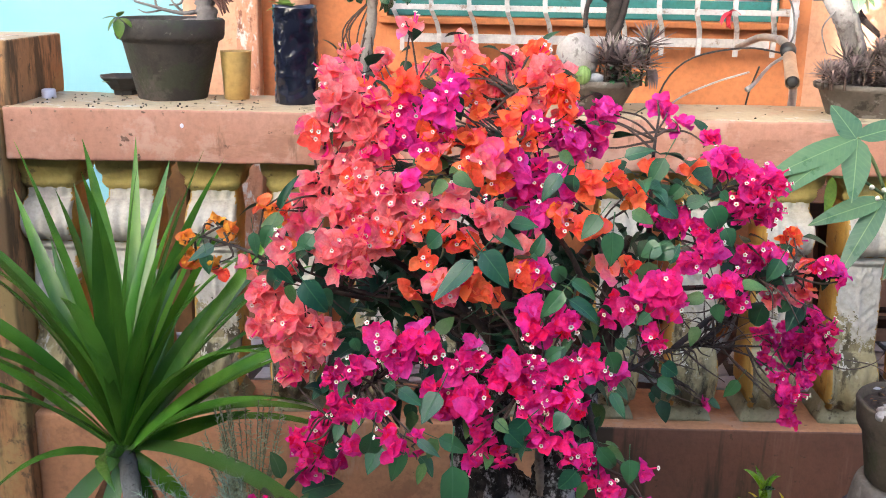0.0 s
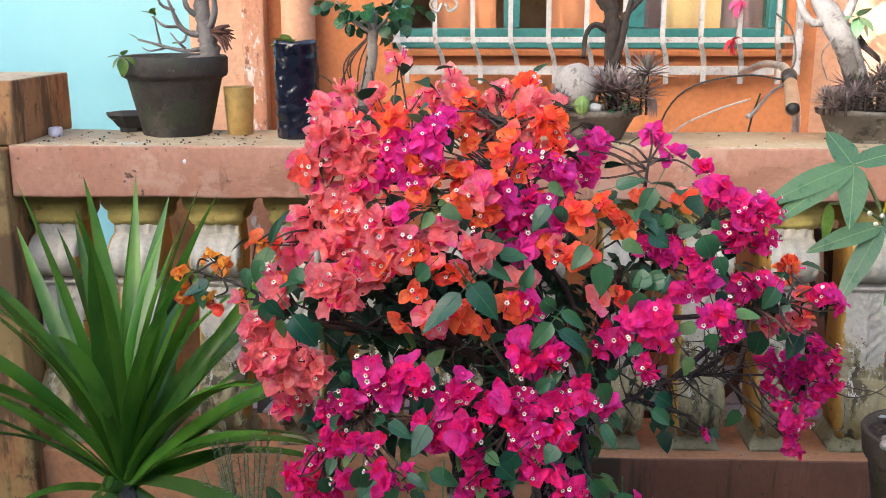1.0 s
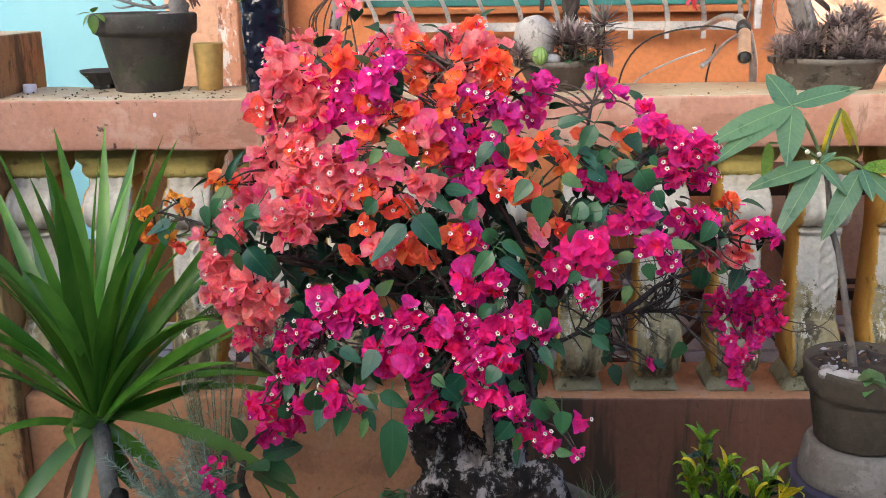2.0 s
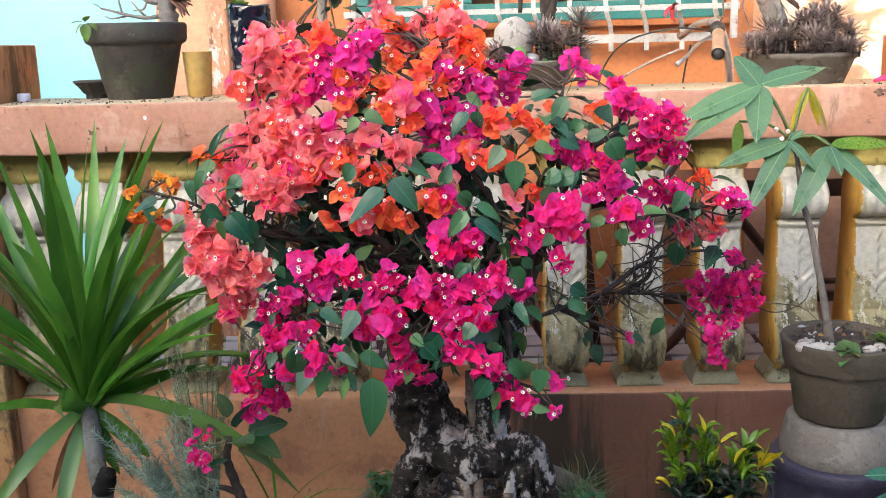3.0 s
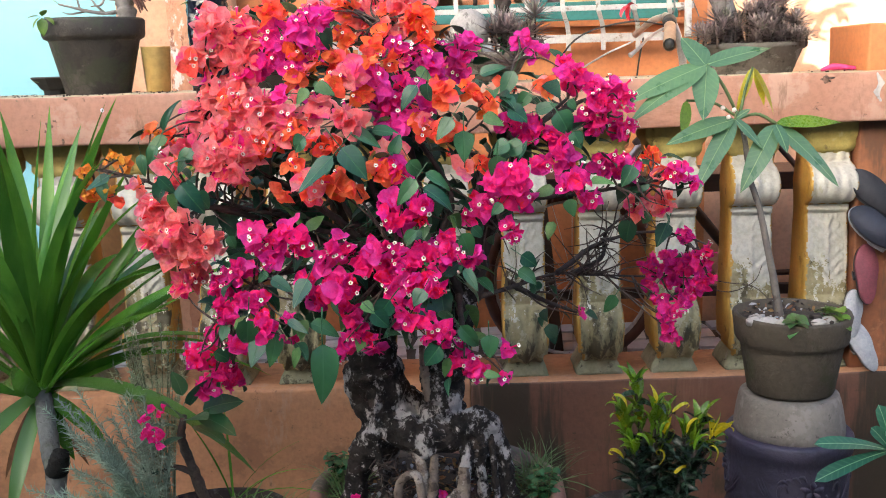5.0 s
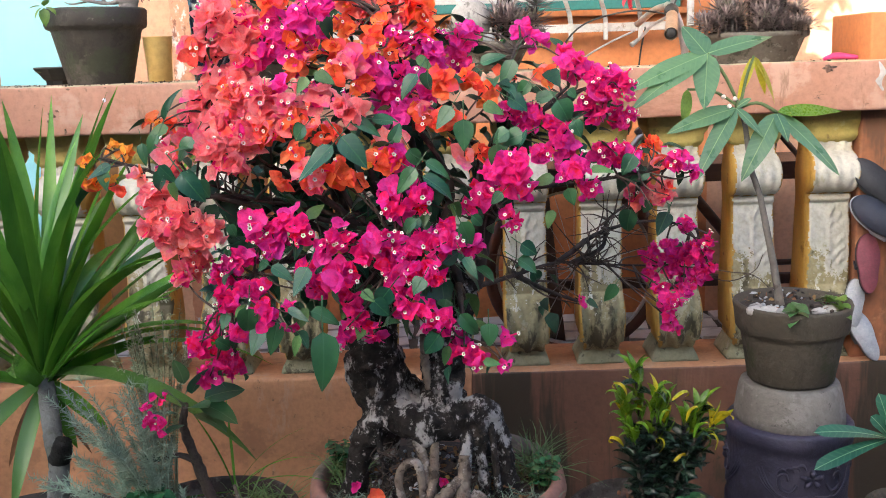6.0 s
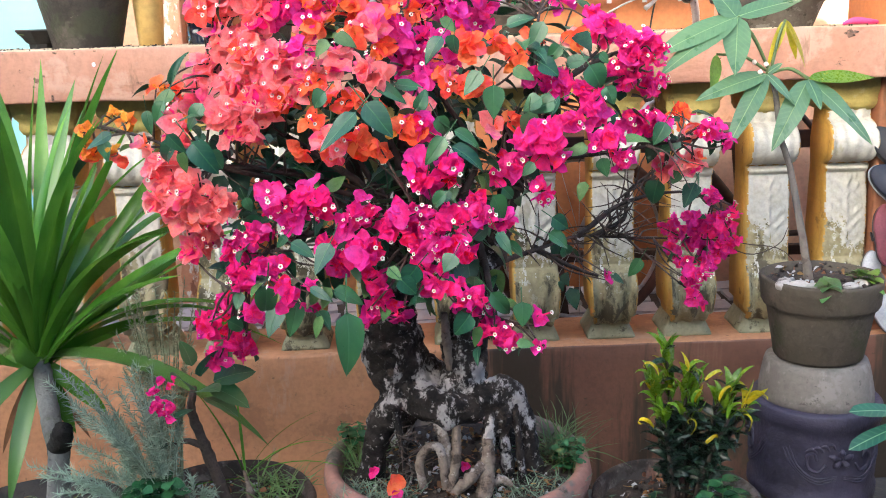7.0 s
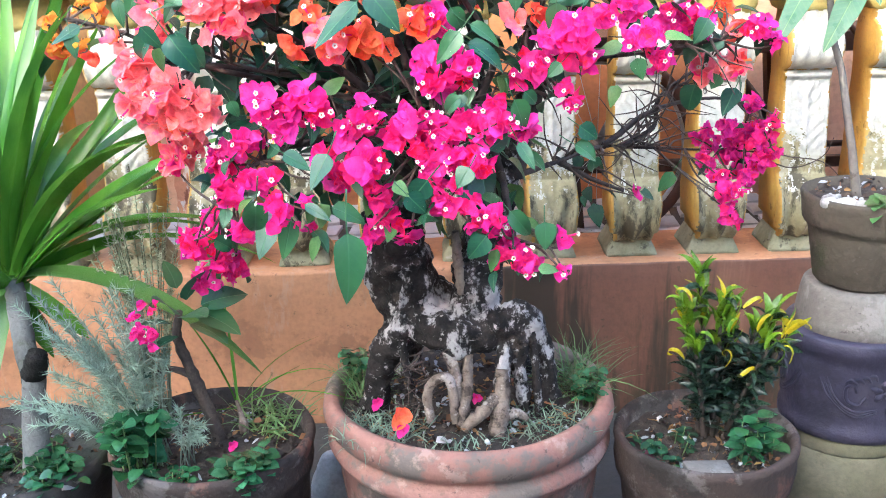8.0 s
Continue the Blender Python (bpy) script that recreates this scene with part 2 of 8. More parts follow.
M = {
    "soil": surface("soil", (0.0209, 0.0146, 0.0105), (0.0453, 0.0314, 0.0223), 25, 0.95, 1.0, 140, [((0.111, 0.0838, 0.0593), 50, 0.58, 0.7)]),
    "ground": surface("ground", (0.0714, 0.063, 0.0529), (0.0504, 0.0445, 0.0378), 3, 0.95, 0.8, 50, [((0.101, 0.084, 0.0588), 8, 0.58, 0.7)]),
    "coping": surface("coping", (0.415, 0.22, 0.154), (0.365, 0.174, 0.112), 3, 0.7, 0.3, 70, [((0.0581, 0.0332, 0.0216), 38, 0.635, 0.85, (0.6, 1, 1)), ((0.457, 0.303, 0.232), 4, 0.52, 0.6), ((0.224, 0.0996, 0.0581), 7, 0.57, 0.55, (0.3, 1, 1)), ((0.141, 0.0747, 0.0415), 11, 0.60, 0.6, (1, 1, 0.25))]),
    # worn cream top, its colour also lightened for the sun on it
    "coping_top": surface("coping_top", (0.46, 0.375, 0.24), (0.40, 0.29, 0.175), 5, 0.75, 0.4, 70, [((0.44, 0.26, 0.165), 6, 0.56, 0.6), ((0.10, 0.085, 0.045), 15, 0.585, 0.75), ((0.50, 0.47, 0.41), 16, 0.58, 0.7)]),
    # brown drips are stains; the yellow stands for sunlight on the block
    "pier_old": surface("pier_old", (0.382, 0.195, 0.0789), (0.332, 0.158, 0.0622), 3, 0.8, 0.4, 60, [((0.0706, 0.0481, 0.0216), 6, 0.50, 0.85, (1, 1, 0.2)), ((0.382, 0.282, 0.108), 3, 0.50, 0.5), ((0.0498, 0.0415, 0.0249), 30, 0.60, 0.7)]),
    "plinth": surface("plinth", (0.47, 0.235, 0.118), (0.39, 0.188, 0.092), 3, 0.8, 0.35, 60, [((0.16, 0.09, 0.05), 2.6, 0.58, 0.5, (1, 1, 0.16)), ((0.42, 0.27, 0.19), 9, 0.58, 0.5, (1, 1, 0.3)), ((0.055, 0.045, 0.026), 28, 0.63, 0.6), ((0.21, 0.10, 0.055), 6, 0.56, 0.5)]),
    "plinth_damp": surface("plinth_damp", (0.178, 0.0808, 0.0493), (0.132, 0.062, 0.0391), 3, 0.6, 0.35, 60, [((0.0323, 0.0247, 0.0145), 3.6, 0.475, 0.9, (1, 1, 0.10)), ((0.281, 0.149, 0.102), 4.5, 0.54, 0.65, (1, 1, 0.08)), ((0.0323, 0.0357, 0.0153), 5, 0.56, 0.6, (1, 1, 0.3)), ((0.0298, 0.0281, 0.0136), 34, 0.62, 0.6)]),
    "plaster": surface("plaster", (0.27, 0.262, 0.245), (0.22, 0.213, 0.20), 2, 0.85, 0.2, 60),
    "wall_orange": surface("wall_orange", (0.50, 0.188, 0.066), (0.445, 0.155, 0.052), 2, 0.8, 0.2, 60, [((0.286, 0.102, 0.0408), 5, 0.62, 0.5)]),
    "pier_brown": surface("pier_brown", (0.27, 0.105, 0.045), (0.21, 0.078, 0.034), 4, 0.75, 0.3, 60, [((0.06, 0.035, 0.022), 3, 0.55, 0.7, (1, 1, 0.25)), ((0.34, 0.15, 0.07), 9, 0.58, 0.5)]),
    "wall_ochre": surface("wall_ochre", (0.27, 0.135, 0.045), (0.19, 0.09, 0.03), 5, 0.85, 0.3, 60, [((0.06, 0.038, 0.02), 4, 0.54, 0.8, (1, 1, 0.3)), ((0.34, 0.24, 0.09), 9, 0.58, 0.6)]),
    "wall_peach": surface("wall_peach", (0.531, 0.306, 0.191), (0.49, 0.259, 0.149), 3, 0.8, 0.2, 60, [((0.34, 0.149, 0.0749), 12, 0.62, 0.6)]),
    "peeling": surface("peeling", (0.476, 0.245, 0.149), (0.422, 0.191, 0.109), 8, 0.85, 0.6, 60, [((0.531, 0.504, 0.476), 22, 0.52, 0.95, (1, 1, 0.5)), ((0.164, 0.0613, 0.034), 26, 0.56, 0.9, (1, 1, 0.5))]),
    "cyan": surface("cyan", (0.165, 0.40, 0.49), (0.19, 0.43, 0.515), 1.5, 0.7, 0.12, 2500, [((0.15, 0.37, 0.455), 4, 0.62, 0.4)]),
    "bal_face": surface("bal_face", (0.48, 0.465, 0.41), (0.44, 0.415, 0.335), 9, 0.65, 0.4, 90, [((0.0513, 0.0462, 0.0282), 60, 0.67, 0.85, (1, 1, 0.4)), ((0.236, 0.215, 0.102), 8, 0.60, 0.5, (1, 1, 0.5))]),
    "bal_side": surface("bal_side", (0.44, 0.265, 0.055), (0.35, 0.195, 0.033), 8, 0.7, 0.35, 80, [((0.112, 0.0598, 0.0149), 20, 0.60, 0.7), ((0.403, 0.366, 0.224), 14, 0.64, 0.6)]),
    "bal_base": surface("bal_base", (0.31, 0.315, 0.21), (0.235, 0.235, 0.14), 14, 0.85, 0.6, 90, [((0.0498, 0.0456, 0.0291), 26, 0.56, 0.8), ((0.349, 0.349, 0.299), 18, 0.60, 0.6)]),
    "bal_cap": surface("bal_cap", (0.408, 0.34, 0.102), (0.34, 0.272, 0.0749), 9, 0.75, 0.4, 80, [((0.109, 0.0817, 0.034), 18, 0.58, 0.75), ((0.449, 0.408, 0.245), 10, 0.62, 0.5)]),
    # moss of the lower fronts, darkened further for the shade behind the bush
    "bal_moss_shade": surface("bal_moss_shade", (0.33, 0.29, 0.17), (0.24, 0.205, 0.10), 12, 0.8, 0.5, 90, [((0.045, 0.035, 0.018), 14, 0.49, 0.85, (1, 1, 0.35)), ((0.40, 0.37, 0.26), 24, 0.56, 0.6)]),
    "tile": surface("tile", (0.515, 0.515, 0.531), (0.432, 0.432, 0.457), 5, 0.35, 0.05, 60, [((0.249, 0.216, 0.183), 9, 0.62, 0.6)]),
    "clay_dark": surface("clay_dark", (0.026, 0.023, 0.020), (0.055, 0.046, 0.038), 7, 0.75, 0.7, 90, [((0.12, 0.108, 0.095), 5, 0.56, 0.5), ((0.013, 0.012, 0.010), 7, 0.51, 0.7), ((0.036, 0.046, 0.022), 6, 0.52, 0.6), ((0.18, 0.155, 0.135), 38, 0.63, 0.4)]),
    "clay_grey": surface("clay_grey", (0.070, 0.058, 0.044), (0.088, 0.074, 0.056), 9, 0.85, 0.7, 90, [((0.045, 0.050, 0.024), 6, 0.50, 0.7), ((0.098, 0.084, 0.066), 16, 0.55, 0.5), ((0.030, 0.025, 0.019), 9, 0.56, 0.55), ((0.13, 0.115, 0.095), 55, 0.60, 0.5)], spec=0.25),
    "cane_grey": surface("cane_grey", (0.17, 0.17, 0.16), (0.10, 0.10, 0.09), 9, 0.85, 0.6, 120, [((0.030, 0.028, 0.024), 60, 0.58, 0.7, (0.3, 0.3, 2.0)), ((0.19, 0.19, 0.175), 24, 0.58, 0.6), ((0.05, 0.058, 0.03), 12, 0.57, 0.5)], spec=0.2),
    "rot_black": surface("rot_black", (0.012, 0.011, 0.010), (0.022, 0.020, 0.018), 20, 0.9, 0.8, 120, [((0.05, 0.046, 0.04), 40, 0.62, 0.5)], spec=0.15),
    "clay_lime": surface("clay_lime", (0.095, 0.083, 0.070), (0.145, 0.127, 0.110), 8, 0.85, 0.7, 90, [((0.26, 0.25, 0.235), 24, 0.545, 0.65, (0.7, 0.7, 1.2)), ((0.022, 0.019, 0.016), 10, 0.54, 0.75), ((0.14, 0.055, 0.038), 9, 0.57, 0.5)], spec=0.25),
    "clay_red": surface("clay_red", (0.31, 0.165, 0.13), (0.25, 0.125, 0.098), 5, 0.85, 0.6, 80, [((0.125, 0.115, 0.10), 5, 0.50, 0.85), ((0.38, 0.26, 0.215), 11, 0.55, 0.6), ((0.085, 0.085, 0.055), 8, 0.55, 0.65), ((0.05, 0.042, 0.038), 45, 0.61, 0.6)], spec=0.25),
    "clay_brown": surface("clay_brown", (0.058, 0.041, 0.034), (0.042, 0.033, 0.028), 6, 0.85, 0.7, 90, [((0.14, 0.125, 0.115), 10, 0.55, 0.65), ((0.15, 0.075, 0.056), 7, 0.55, 0.65), ((0.018, 0.016, 0.014), 9, 0.53, 0.7)], spec=0.25),
    "clay_white": surface("clay_white", (0.19, 0.173, 0.152), (0.142, 0.128, 0.112), 6, 0.85, 0.6, 90, [((0.10, 0.088, 0.075), 12, 0.55, 0.4), ((0.224, 0.207, 0.191), 20, 0.55, 0.6), ((0.0498, 0.0415, 0.0332), 60, 0.60, 0.7)]),
    "clay_violet": surface("clay_violet", (0.027, 0.024, 0.048), (0.046, 0.041, 0.070), 7, 0.65, 0.5, 90, [((0.065, 0.058, 0.075), 15, 0.56, 0.45), ((0.0183, 0.0166, 0.0282), 9, 0.54, 0.6)]),
    "clay_olive": surface("clay_olive", (0.139, 0.133, 0.0802), (0.188, 0.168, 0.111), 7, 0.85, 0.4, 90, [((0.0697, 0.0627, 0.0349), 9, 0.56, 0.6)]),
    "bag": surface("bag", (0.005, 0.006, 0.014), (0.009, 0.011, 0.024), 10, 0.16, 0.25, 30),
    "gold": surface("gold", (0.53, 0.37, 0.13), (0.58, 0.42, 0.16), 6, 0.38, 0.1, 60, [], 0.35),
    "white_plastic": surface("white_plastic", (0.68, 0.68, 0.76), (0.62, 0.62, 0.7), 20, 0.4, 0.1, 80),
    "white_paint": surface("white_paint", (0.481, 0.473, 0.465), (0.382, 0.373, 0.365), 12, 0.5, 0.25, 90, [((0.183, 0.124, 0.083), 24, 0.57, 0.8)]),
    "teal": surface("teal", (0.0218, 0.137, 0.131), (0.0311, 0.174, 0.162), 8, 0.45, 0.15, 70, [((0.0187, 0.056, 0.056), 12, 0.6, 0.5)]),
    "curtain": surface("curtain", (0.664, 0.249, 0.124), (0.598, 0.199, 0.0913), 6, 0.85, 0.3, 200, sheen=0.3),
    # lighter copy of curtain: the sun on one panel is in its colour
    "curtain_sunlit": surface("curtain_sunlit", (0.764, 0.498, 0.232), (0.714, 0.415, 0.183), 6, 0.85, 0.3, 200, sheen=0.3),
    "curtain_plum": surface("curtain_plum", (0.282, 0.166, 0.166), (0.349, 0.232, 0.224), 6, 0.85, 0.3, 200, [((0.332, 0.0415, 0.0581), 30, 0.62, 0.7)], sheen=0.3),
    "bark_bw": surface("bark_bw", (0.009, 0.008, 0.0075), (0.032, 0.026, 0.023), 26, 0.9, 1.0, 160, [((0.08, 0.060, 0.048), 18, 0.56, 0.5), ((0.36, 0.34, 0.335), 19, 0.518, 0.85, (1, 1, 0.6)), ((0.30, 0.28, 0.27), 70, 0.575, 0.7), ((0.014, 0.012, 0.011), 48, 0.57, 0.8)], spec=0.15),
    "bark_pale": surface("bark_pale", (0.20, 0.160, 0.128), (0.105, 0.078, 0.060), 30, 0.9, 0.8, 150, [((0.34, 0.30, 0.27), 24, 0.55, 0.75), ((0.04, 0.030, 0.024), 30, 0.535, 0.85)], spec=0.2),
    "bark_grey": surface("bark_grey", (0.199, 0.183, 0.162), (0.274, 0.257, 0.232), 18, 0.85, 0.6, 120, [((0.116, 0.0996, 0.083), 26, 0.58, 0.7)]),
    "bark_ash": surface("bark_ash", (0.137, 0.124, 0.116), (0.191, 0.174, 0.166), 14, 0.85, 0.6, 120, [((0.0664, 0.0539, 0.0432), 20, 0.55, 0.75), ((0.249, 0.232, 0.22), 24, 0.58, 0.6)]),
    "bark_mid": surface("bark_mid", (0.115, 0.10, 0.088), (0.17, 0.15, 0.13), 18, 0.85, 0.6, 120, [((0.06, 0.05, 0.04), 26, 0.58, 0.7)]),
    "bark_brown": surface("bark_brown", (0.045, 0.032, 0.025), (0.085, 0.064, 0.052), 40, 0.9, 0.8, 160, [((0.03, 0.022, 0.018), 40, 0.55, 0.7)]),
    "bark_dark": surface("bark_dark", (0.020, 0.014, 0.011), (0.050, 0.034, 0.027), 40, 0.9, 0.6, 160),
    "twig": surface("twig", (0.040, 0.026, 0.020), (0.085, 0.058, 0.046), 50, 0.85, 0.4, 160),
    "leaf": surface("leaf", (0.018, 0.092, 0.050), (0.050, 0.16, 0.055), 30, 0.3, 0.3, 260, [], 0, 0.7, 0.05, 0.22),
    "leaf_young": surface("leaf_young", (0.15, 0.28, 0.04), (0.09, 0.20, 0.03), 30, 0.42, 0.3, 260, [], 0, 0.5, 0.05, 0.3),
    "leaf_yucca": surface("leaf_yucca", (0.050, 0.175, 0.022), (0.135, 0.335, 0.038), 3, 0.27, 0.0, 3000, [], 0, 0.7, 0.04, 0.38, stretch=(3, 3, 0.5), spec=0.38),
    "leaf_pale": surface("leaf_pale", (0.135, 0.28, 0.07), (0.085, 0.215, 0.042), 5, 0.3, 0.0, 3000, [], 0, 0.4, 0.04, 0.25),
    "leaf_dead": surface("leaf_dead", (0.26, 0.13, 0.05), (0.16, 0.08, 0.03), 14, 0.8, 0.3, 200, [], 0, 0.5, 0.05, 0.15),
    "leaf_yellow": surface("leaf_yellow", (0.52, 0.46, 0.02), (0.34, 0.36, 0.02), 16, 0.45, 0.2, 160, [], 0, 0.4, 0.04, 0.35),
    "leaf_croton": surface("leaf_croton", (0.012, 0.030, 0.022), (0.022, 0.050, 0.026), 25, 0.3, 0.3, 200, [], 0, 0.8, 0.06, 0.1),
    "leaf_lime": surface("leaf_lime", (0.085, 0.235, 0.016), (0.19, 0.34, 0.016), 20, 0.3, 0.3, 200, [((0.62, 0.50, 0.01), 16, 0.60, 0.9)], 0, 0.5, 0.05, 0.3),
    "leaf_lemon": surface("leaf_lemon", (0.66, 0.52, 0.012), (0.50, 0.46, 0.012), 22, 0.3, 0.3, 200, [((0.22, 0.34, 0.015), 18, 0.58, 0.8)], 0, 0.4, 0.04, 0.3),
    "needle": surface("needle", (0.21, 0.29, 0.21), (0.32, 0.42, 0.31), 12, 0.7, 0.0, 100, [], 0, 0.6, 0.06, 0.25),
    "grass_grey": surface("grass_grey", (0.115, 0.165, 0.11), (0.19, 0.25, 0.17), 20, 0.7, 0.0, 120, [], 0, 0.6, 0.06, 0.2),
    "needle_dull": surface("needle_dull", (0.17, 0.21, 0.13), (0.27, 0.31, 0.20), 12, 0.8, 0.0, 100, [], 0, 0.6, 0.06, 0.25),
    "herb": surface("herb", (0.026, 0.105, 0.042), (0.060, 0.180, 0.075), 30, 0.22, 0.3, 220, [], 0, 0.6, 0.05, 0.25, 0.35),
    "grass": surface("grass", (0.09, 0.16, 0.05), (0.15, 0.23, 0.08), 20, 0.6, 0.0, 120, [], 0, 0.6, 0.06, 0.2),
    "succulent": surface("succulent", (0.175, 0.135, 0.14), (0.275, 0.22, 0.215), 14, 0.6, 0.3, 160, [((0.14, 0.17, 0.10), 10, 0.56, 0.6)], 0, 0.6, 0.06),
    "stone_white": surface("stone_white", (0.39, 0.369, 0.349), (0.293, 0.272, 0.251), 18, 0.85, 0.6, 120, [((0.0905, 0.0767, 0.0697), 34, 0.57, 0.7, (1, 1, 0.45))]),
    "stone_grey": surface("stone_grey", (0.36, 0.37, 0.38), (0.26, 0.27, 0.28), 18, 0.8, 0.4, 120),
    "cactus": surface("cactus", (0.22, 0.33, 0.09), (0.14, 0.24, 0.06), 20, 0.6, 0.3, 120),
    "steel": surface("steel", (0.52, 0.52, 0.52), (0.38, 0.37, 0.36), 20, 0.35, 0.2, 120, [((0.25, 0.13, 0.07), 30, 0.62, 0.7)], 0.8),
    "grip": surface("grip", (0.40, 0.27, 0.18), (0.28, 0.18, 0.115), 20, 0.5, 0.3, 120, [((0.16, 0.10, 0.07), 28, 0.6, 0.7)]),
    "rubber": surface("rubber", (0.02, 0.02, 0.02), (0.035, 0.034, 0.033), 20, 0.6, 0.2, 120),
    "tyre": surface("tyre", (0.11, 0.045, 0.03), (0.07, 0.03, 0.022), 16, 0.8, 0.3, 120),
    "wood_dark": surface("wood_dark", (0.035, 0.018, 0.012), (0.065, 0.034, 0.022), 10, 0.6, 0.3, 120, stretch=(0.3, 3, 3)),
    "red": surface("red", (0.50, 0.015, 0.04), (0.40, 0.01, 0.03), 20, 0.6, 0.2, 120),
    "pink": surface("pink", (0.75, 0.05, 0.22), (0.62, 0.04, 0.16), 20, 0.6, 0.2, 120),
    "slip_grey": surface("slip_grey", (0.075, 0.07, 0.07), (0.11, 0.105, 0.10), 14, 0.8, 0.3, 120),
    "slip_dark": surface("slip_dark", (0.014, 0.014, 0.018), (0.026, 0.026, 0.032), 14, 0.7, 0.3, 120),
    "slip_navy": surface("slip_navy", (0.010, 0.013, 0.026), (0.018, 0.022, 0.040), 14, 0.7, 0.3, 120),
    "slip_pink": surface("slip_pink", (0.19, 0.045, 0.065), (0.14, 0.035, 0.05), 14, 0.75, 0.3, 120),
    "slip_pale": surface("slip_pale", (0.398, 0.415, 0.448), (0.315, 0.332, 0.373), 14, 0.75, 0.3, 120, [((0.166, 0.166, 0.183), 20, 0.6, 0.5)]),
    "bloom_white": surface("bloom_white", (0.747, 0.714, 0.614), (0.697, 0.647, 0.548), 90, 0.6, 0.0, 200),
    "coral": surface("coral", (0.99, 0.20, 0.24), (0.99, 0.42, 0.42), 34, 0.55, 0.35, 190, [((0.97, 0.10, 0.38), 14, 0.54, 0.75), ((0.96, 0.17, 0.07), 12, 0.60, 0.6)], 0, 0.18, 0.035, 0.6, spec=0.15),
    "orange": surface("orange", (0.95, 0.129, 0.0459), (0.97, 0.239, 0.11), 34, 0.55, 0.5, 190, [((0.95, 0.106, 0.157), 14, 0.54, 0.75)], 0, 0.26, 0.035, 0.5, spec=0.15),
    "amber": surface("amber", (0.95, 0.30, 0.03), (0.96, 0.42, 0.07), 34, 0.55, 0.4, 190, [((0.95, 0.18, 0.06), 14, 0.55, 0.7)], 0, 0.3, 0.035, 0.5),
    "scar": surface("scar", (0.16, 0.09, 0.06), (0.26, 0.16, 0.11), 60, 0.9, 0.8, 160, [((0.05, 0.032, 0.022), 50, 0.52, 0.8)]),
    "vivid": surface("vivid", (0.99, 0.030, 0.37), (0.99, 0.105, 0.58), 34, 0.6, 0.4, 190, [((0.96, 0.04, 0.17), 16, 0.58, 0.6)], 0, 0.2, 0.035, 0.55, spec=0.15),
    "magenta": surface("magenta", (0.99, 0.016, 0.255), (0.99, 0.058, 0.45), 34, 0.6, 0.4, 190, [((0.96, 0.010, 0.085), 16, 0.56, 0.8)], 0, 0.24, 0.04, 0.55, spec=0.15),
    "violet": surface("violet", (0.783, 0.0166, 0.242), (0.841, 0.0552, 0.41), 34, 0.55, 0.4, 190, [((0.783, 0.0129, 0.0931), 16, 0.56, 0.7)], 0, 0.3, 0.04, 0.45, spec=0.15),
    "bloom_eye": surface("bloom_eye", (0.42, 0.10, 0.10), (0.50, 0.22, 0.10), 90, 0.7, 0.0, 200),
    # darker copy of leaf: the shade inside the crown is put into its colour
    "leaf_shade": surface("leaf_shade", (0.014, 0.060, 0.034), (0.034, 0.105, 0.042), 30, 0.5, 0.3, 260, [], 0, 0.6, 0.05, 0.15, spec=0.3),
    "leaf_mid": surface("leaf_mid", (0.075, 0.19, 0.055), (0.12, 0.25, 0.075), 30, 0.4, 0.3, 260, [], 0, 0.5, 0.04, 0.28),
    "rose": surface("rose", (0.99, 0.020, 0.265), (0.99, 0.064, 0.47), 34, 0.6, 0.4, 190, [((0.97, 0.035, 0.095), 16, 0.57, 0.8)], 0, 0.24, 0.04, 0.55, spec=0.15),
}
M["leaf_v"] = veined("leaf_veined", (0.011, 0.066, 0.042), (0.050, 0.155, 0.048), (0.055, 0.155, 0.065), 0.011, 0.36, 0.22, 0.12)
M["money_v"] = veined("money_leaf", (0.065, 0.150, 0.085), (0.145, 0.265, 0.12), (0.24, 0.38, 0.16), 0.013, 0.32, 0.28, 0.10)
M["spoon_v"] = veined("spoon_leaf", (0.014, 0.085, 0.05), (0.036, 0.145, 0.075), (0.22, 0.38, 0.20), 0.014, 0.4, 0.2, 0.10)
GLASS = clear_glass("glass")
DROP = water("water_drop")

# ---- setting ----
TOP, UNDER, LEDGE, FLOOR = 1.28, 1.146, 0.435, 0.325   # heights: coping top and underside, plinth top, porch floor


def setting(name, bm, mats, label, category, smooth=False):
    return tagged(part(name, bm, mats, smooth=smooth), label, category, "", "structure")


bm = bmesh.new()
bmesh.ops.create_grid(bm, x_segments=60, y_segments=60, size=60)
for v in bm.verts:
    v.co.z = 0.0
setting("ground", bm, M["ground"], "worn grey concrete yard under the flower pots", "ground")
setting("porch_floor", box(bmesh.new(), -3.2, 4.2, 2.62, 5.2, -0.05, FLOOR - 0.012, 0), M["ground"], "raised concrete porch floor behind the balustrade", "floor")

for x0, x1, z0, z1, label in ((-0.87, -0.165, FLOOR - 0.02, 3.0, "orange painted house wall beside the barred window"), (-0.165, 1.30, FLOOR - 0.02, 1.475, "orange painted house wall below the barred window"), (-0.165, 1.30, 2.55, 3.0, "orange painted house wall above the barred window"), (1.20, 1.30, 1.475, 2.55, "narrow strip of orange wall beside the barred window")):
    setting("wall_house", box(bmesh.new(), x0, x1, 3.40, 3.55, z0, z1, 0), M["wall_orange"], label, "wall")
# peach in place of orange: the sun's glare is put into the colour
setting("wall_house_right", box(bmesh.new(), 1.30, 4.2, 3.40, 3.55, FLOOR - 0.02, 3.0, 0), M["wall_peach"], "sunlit house wall beside the window, its colour paled for the sun", "wall")
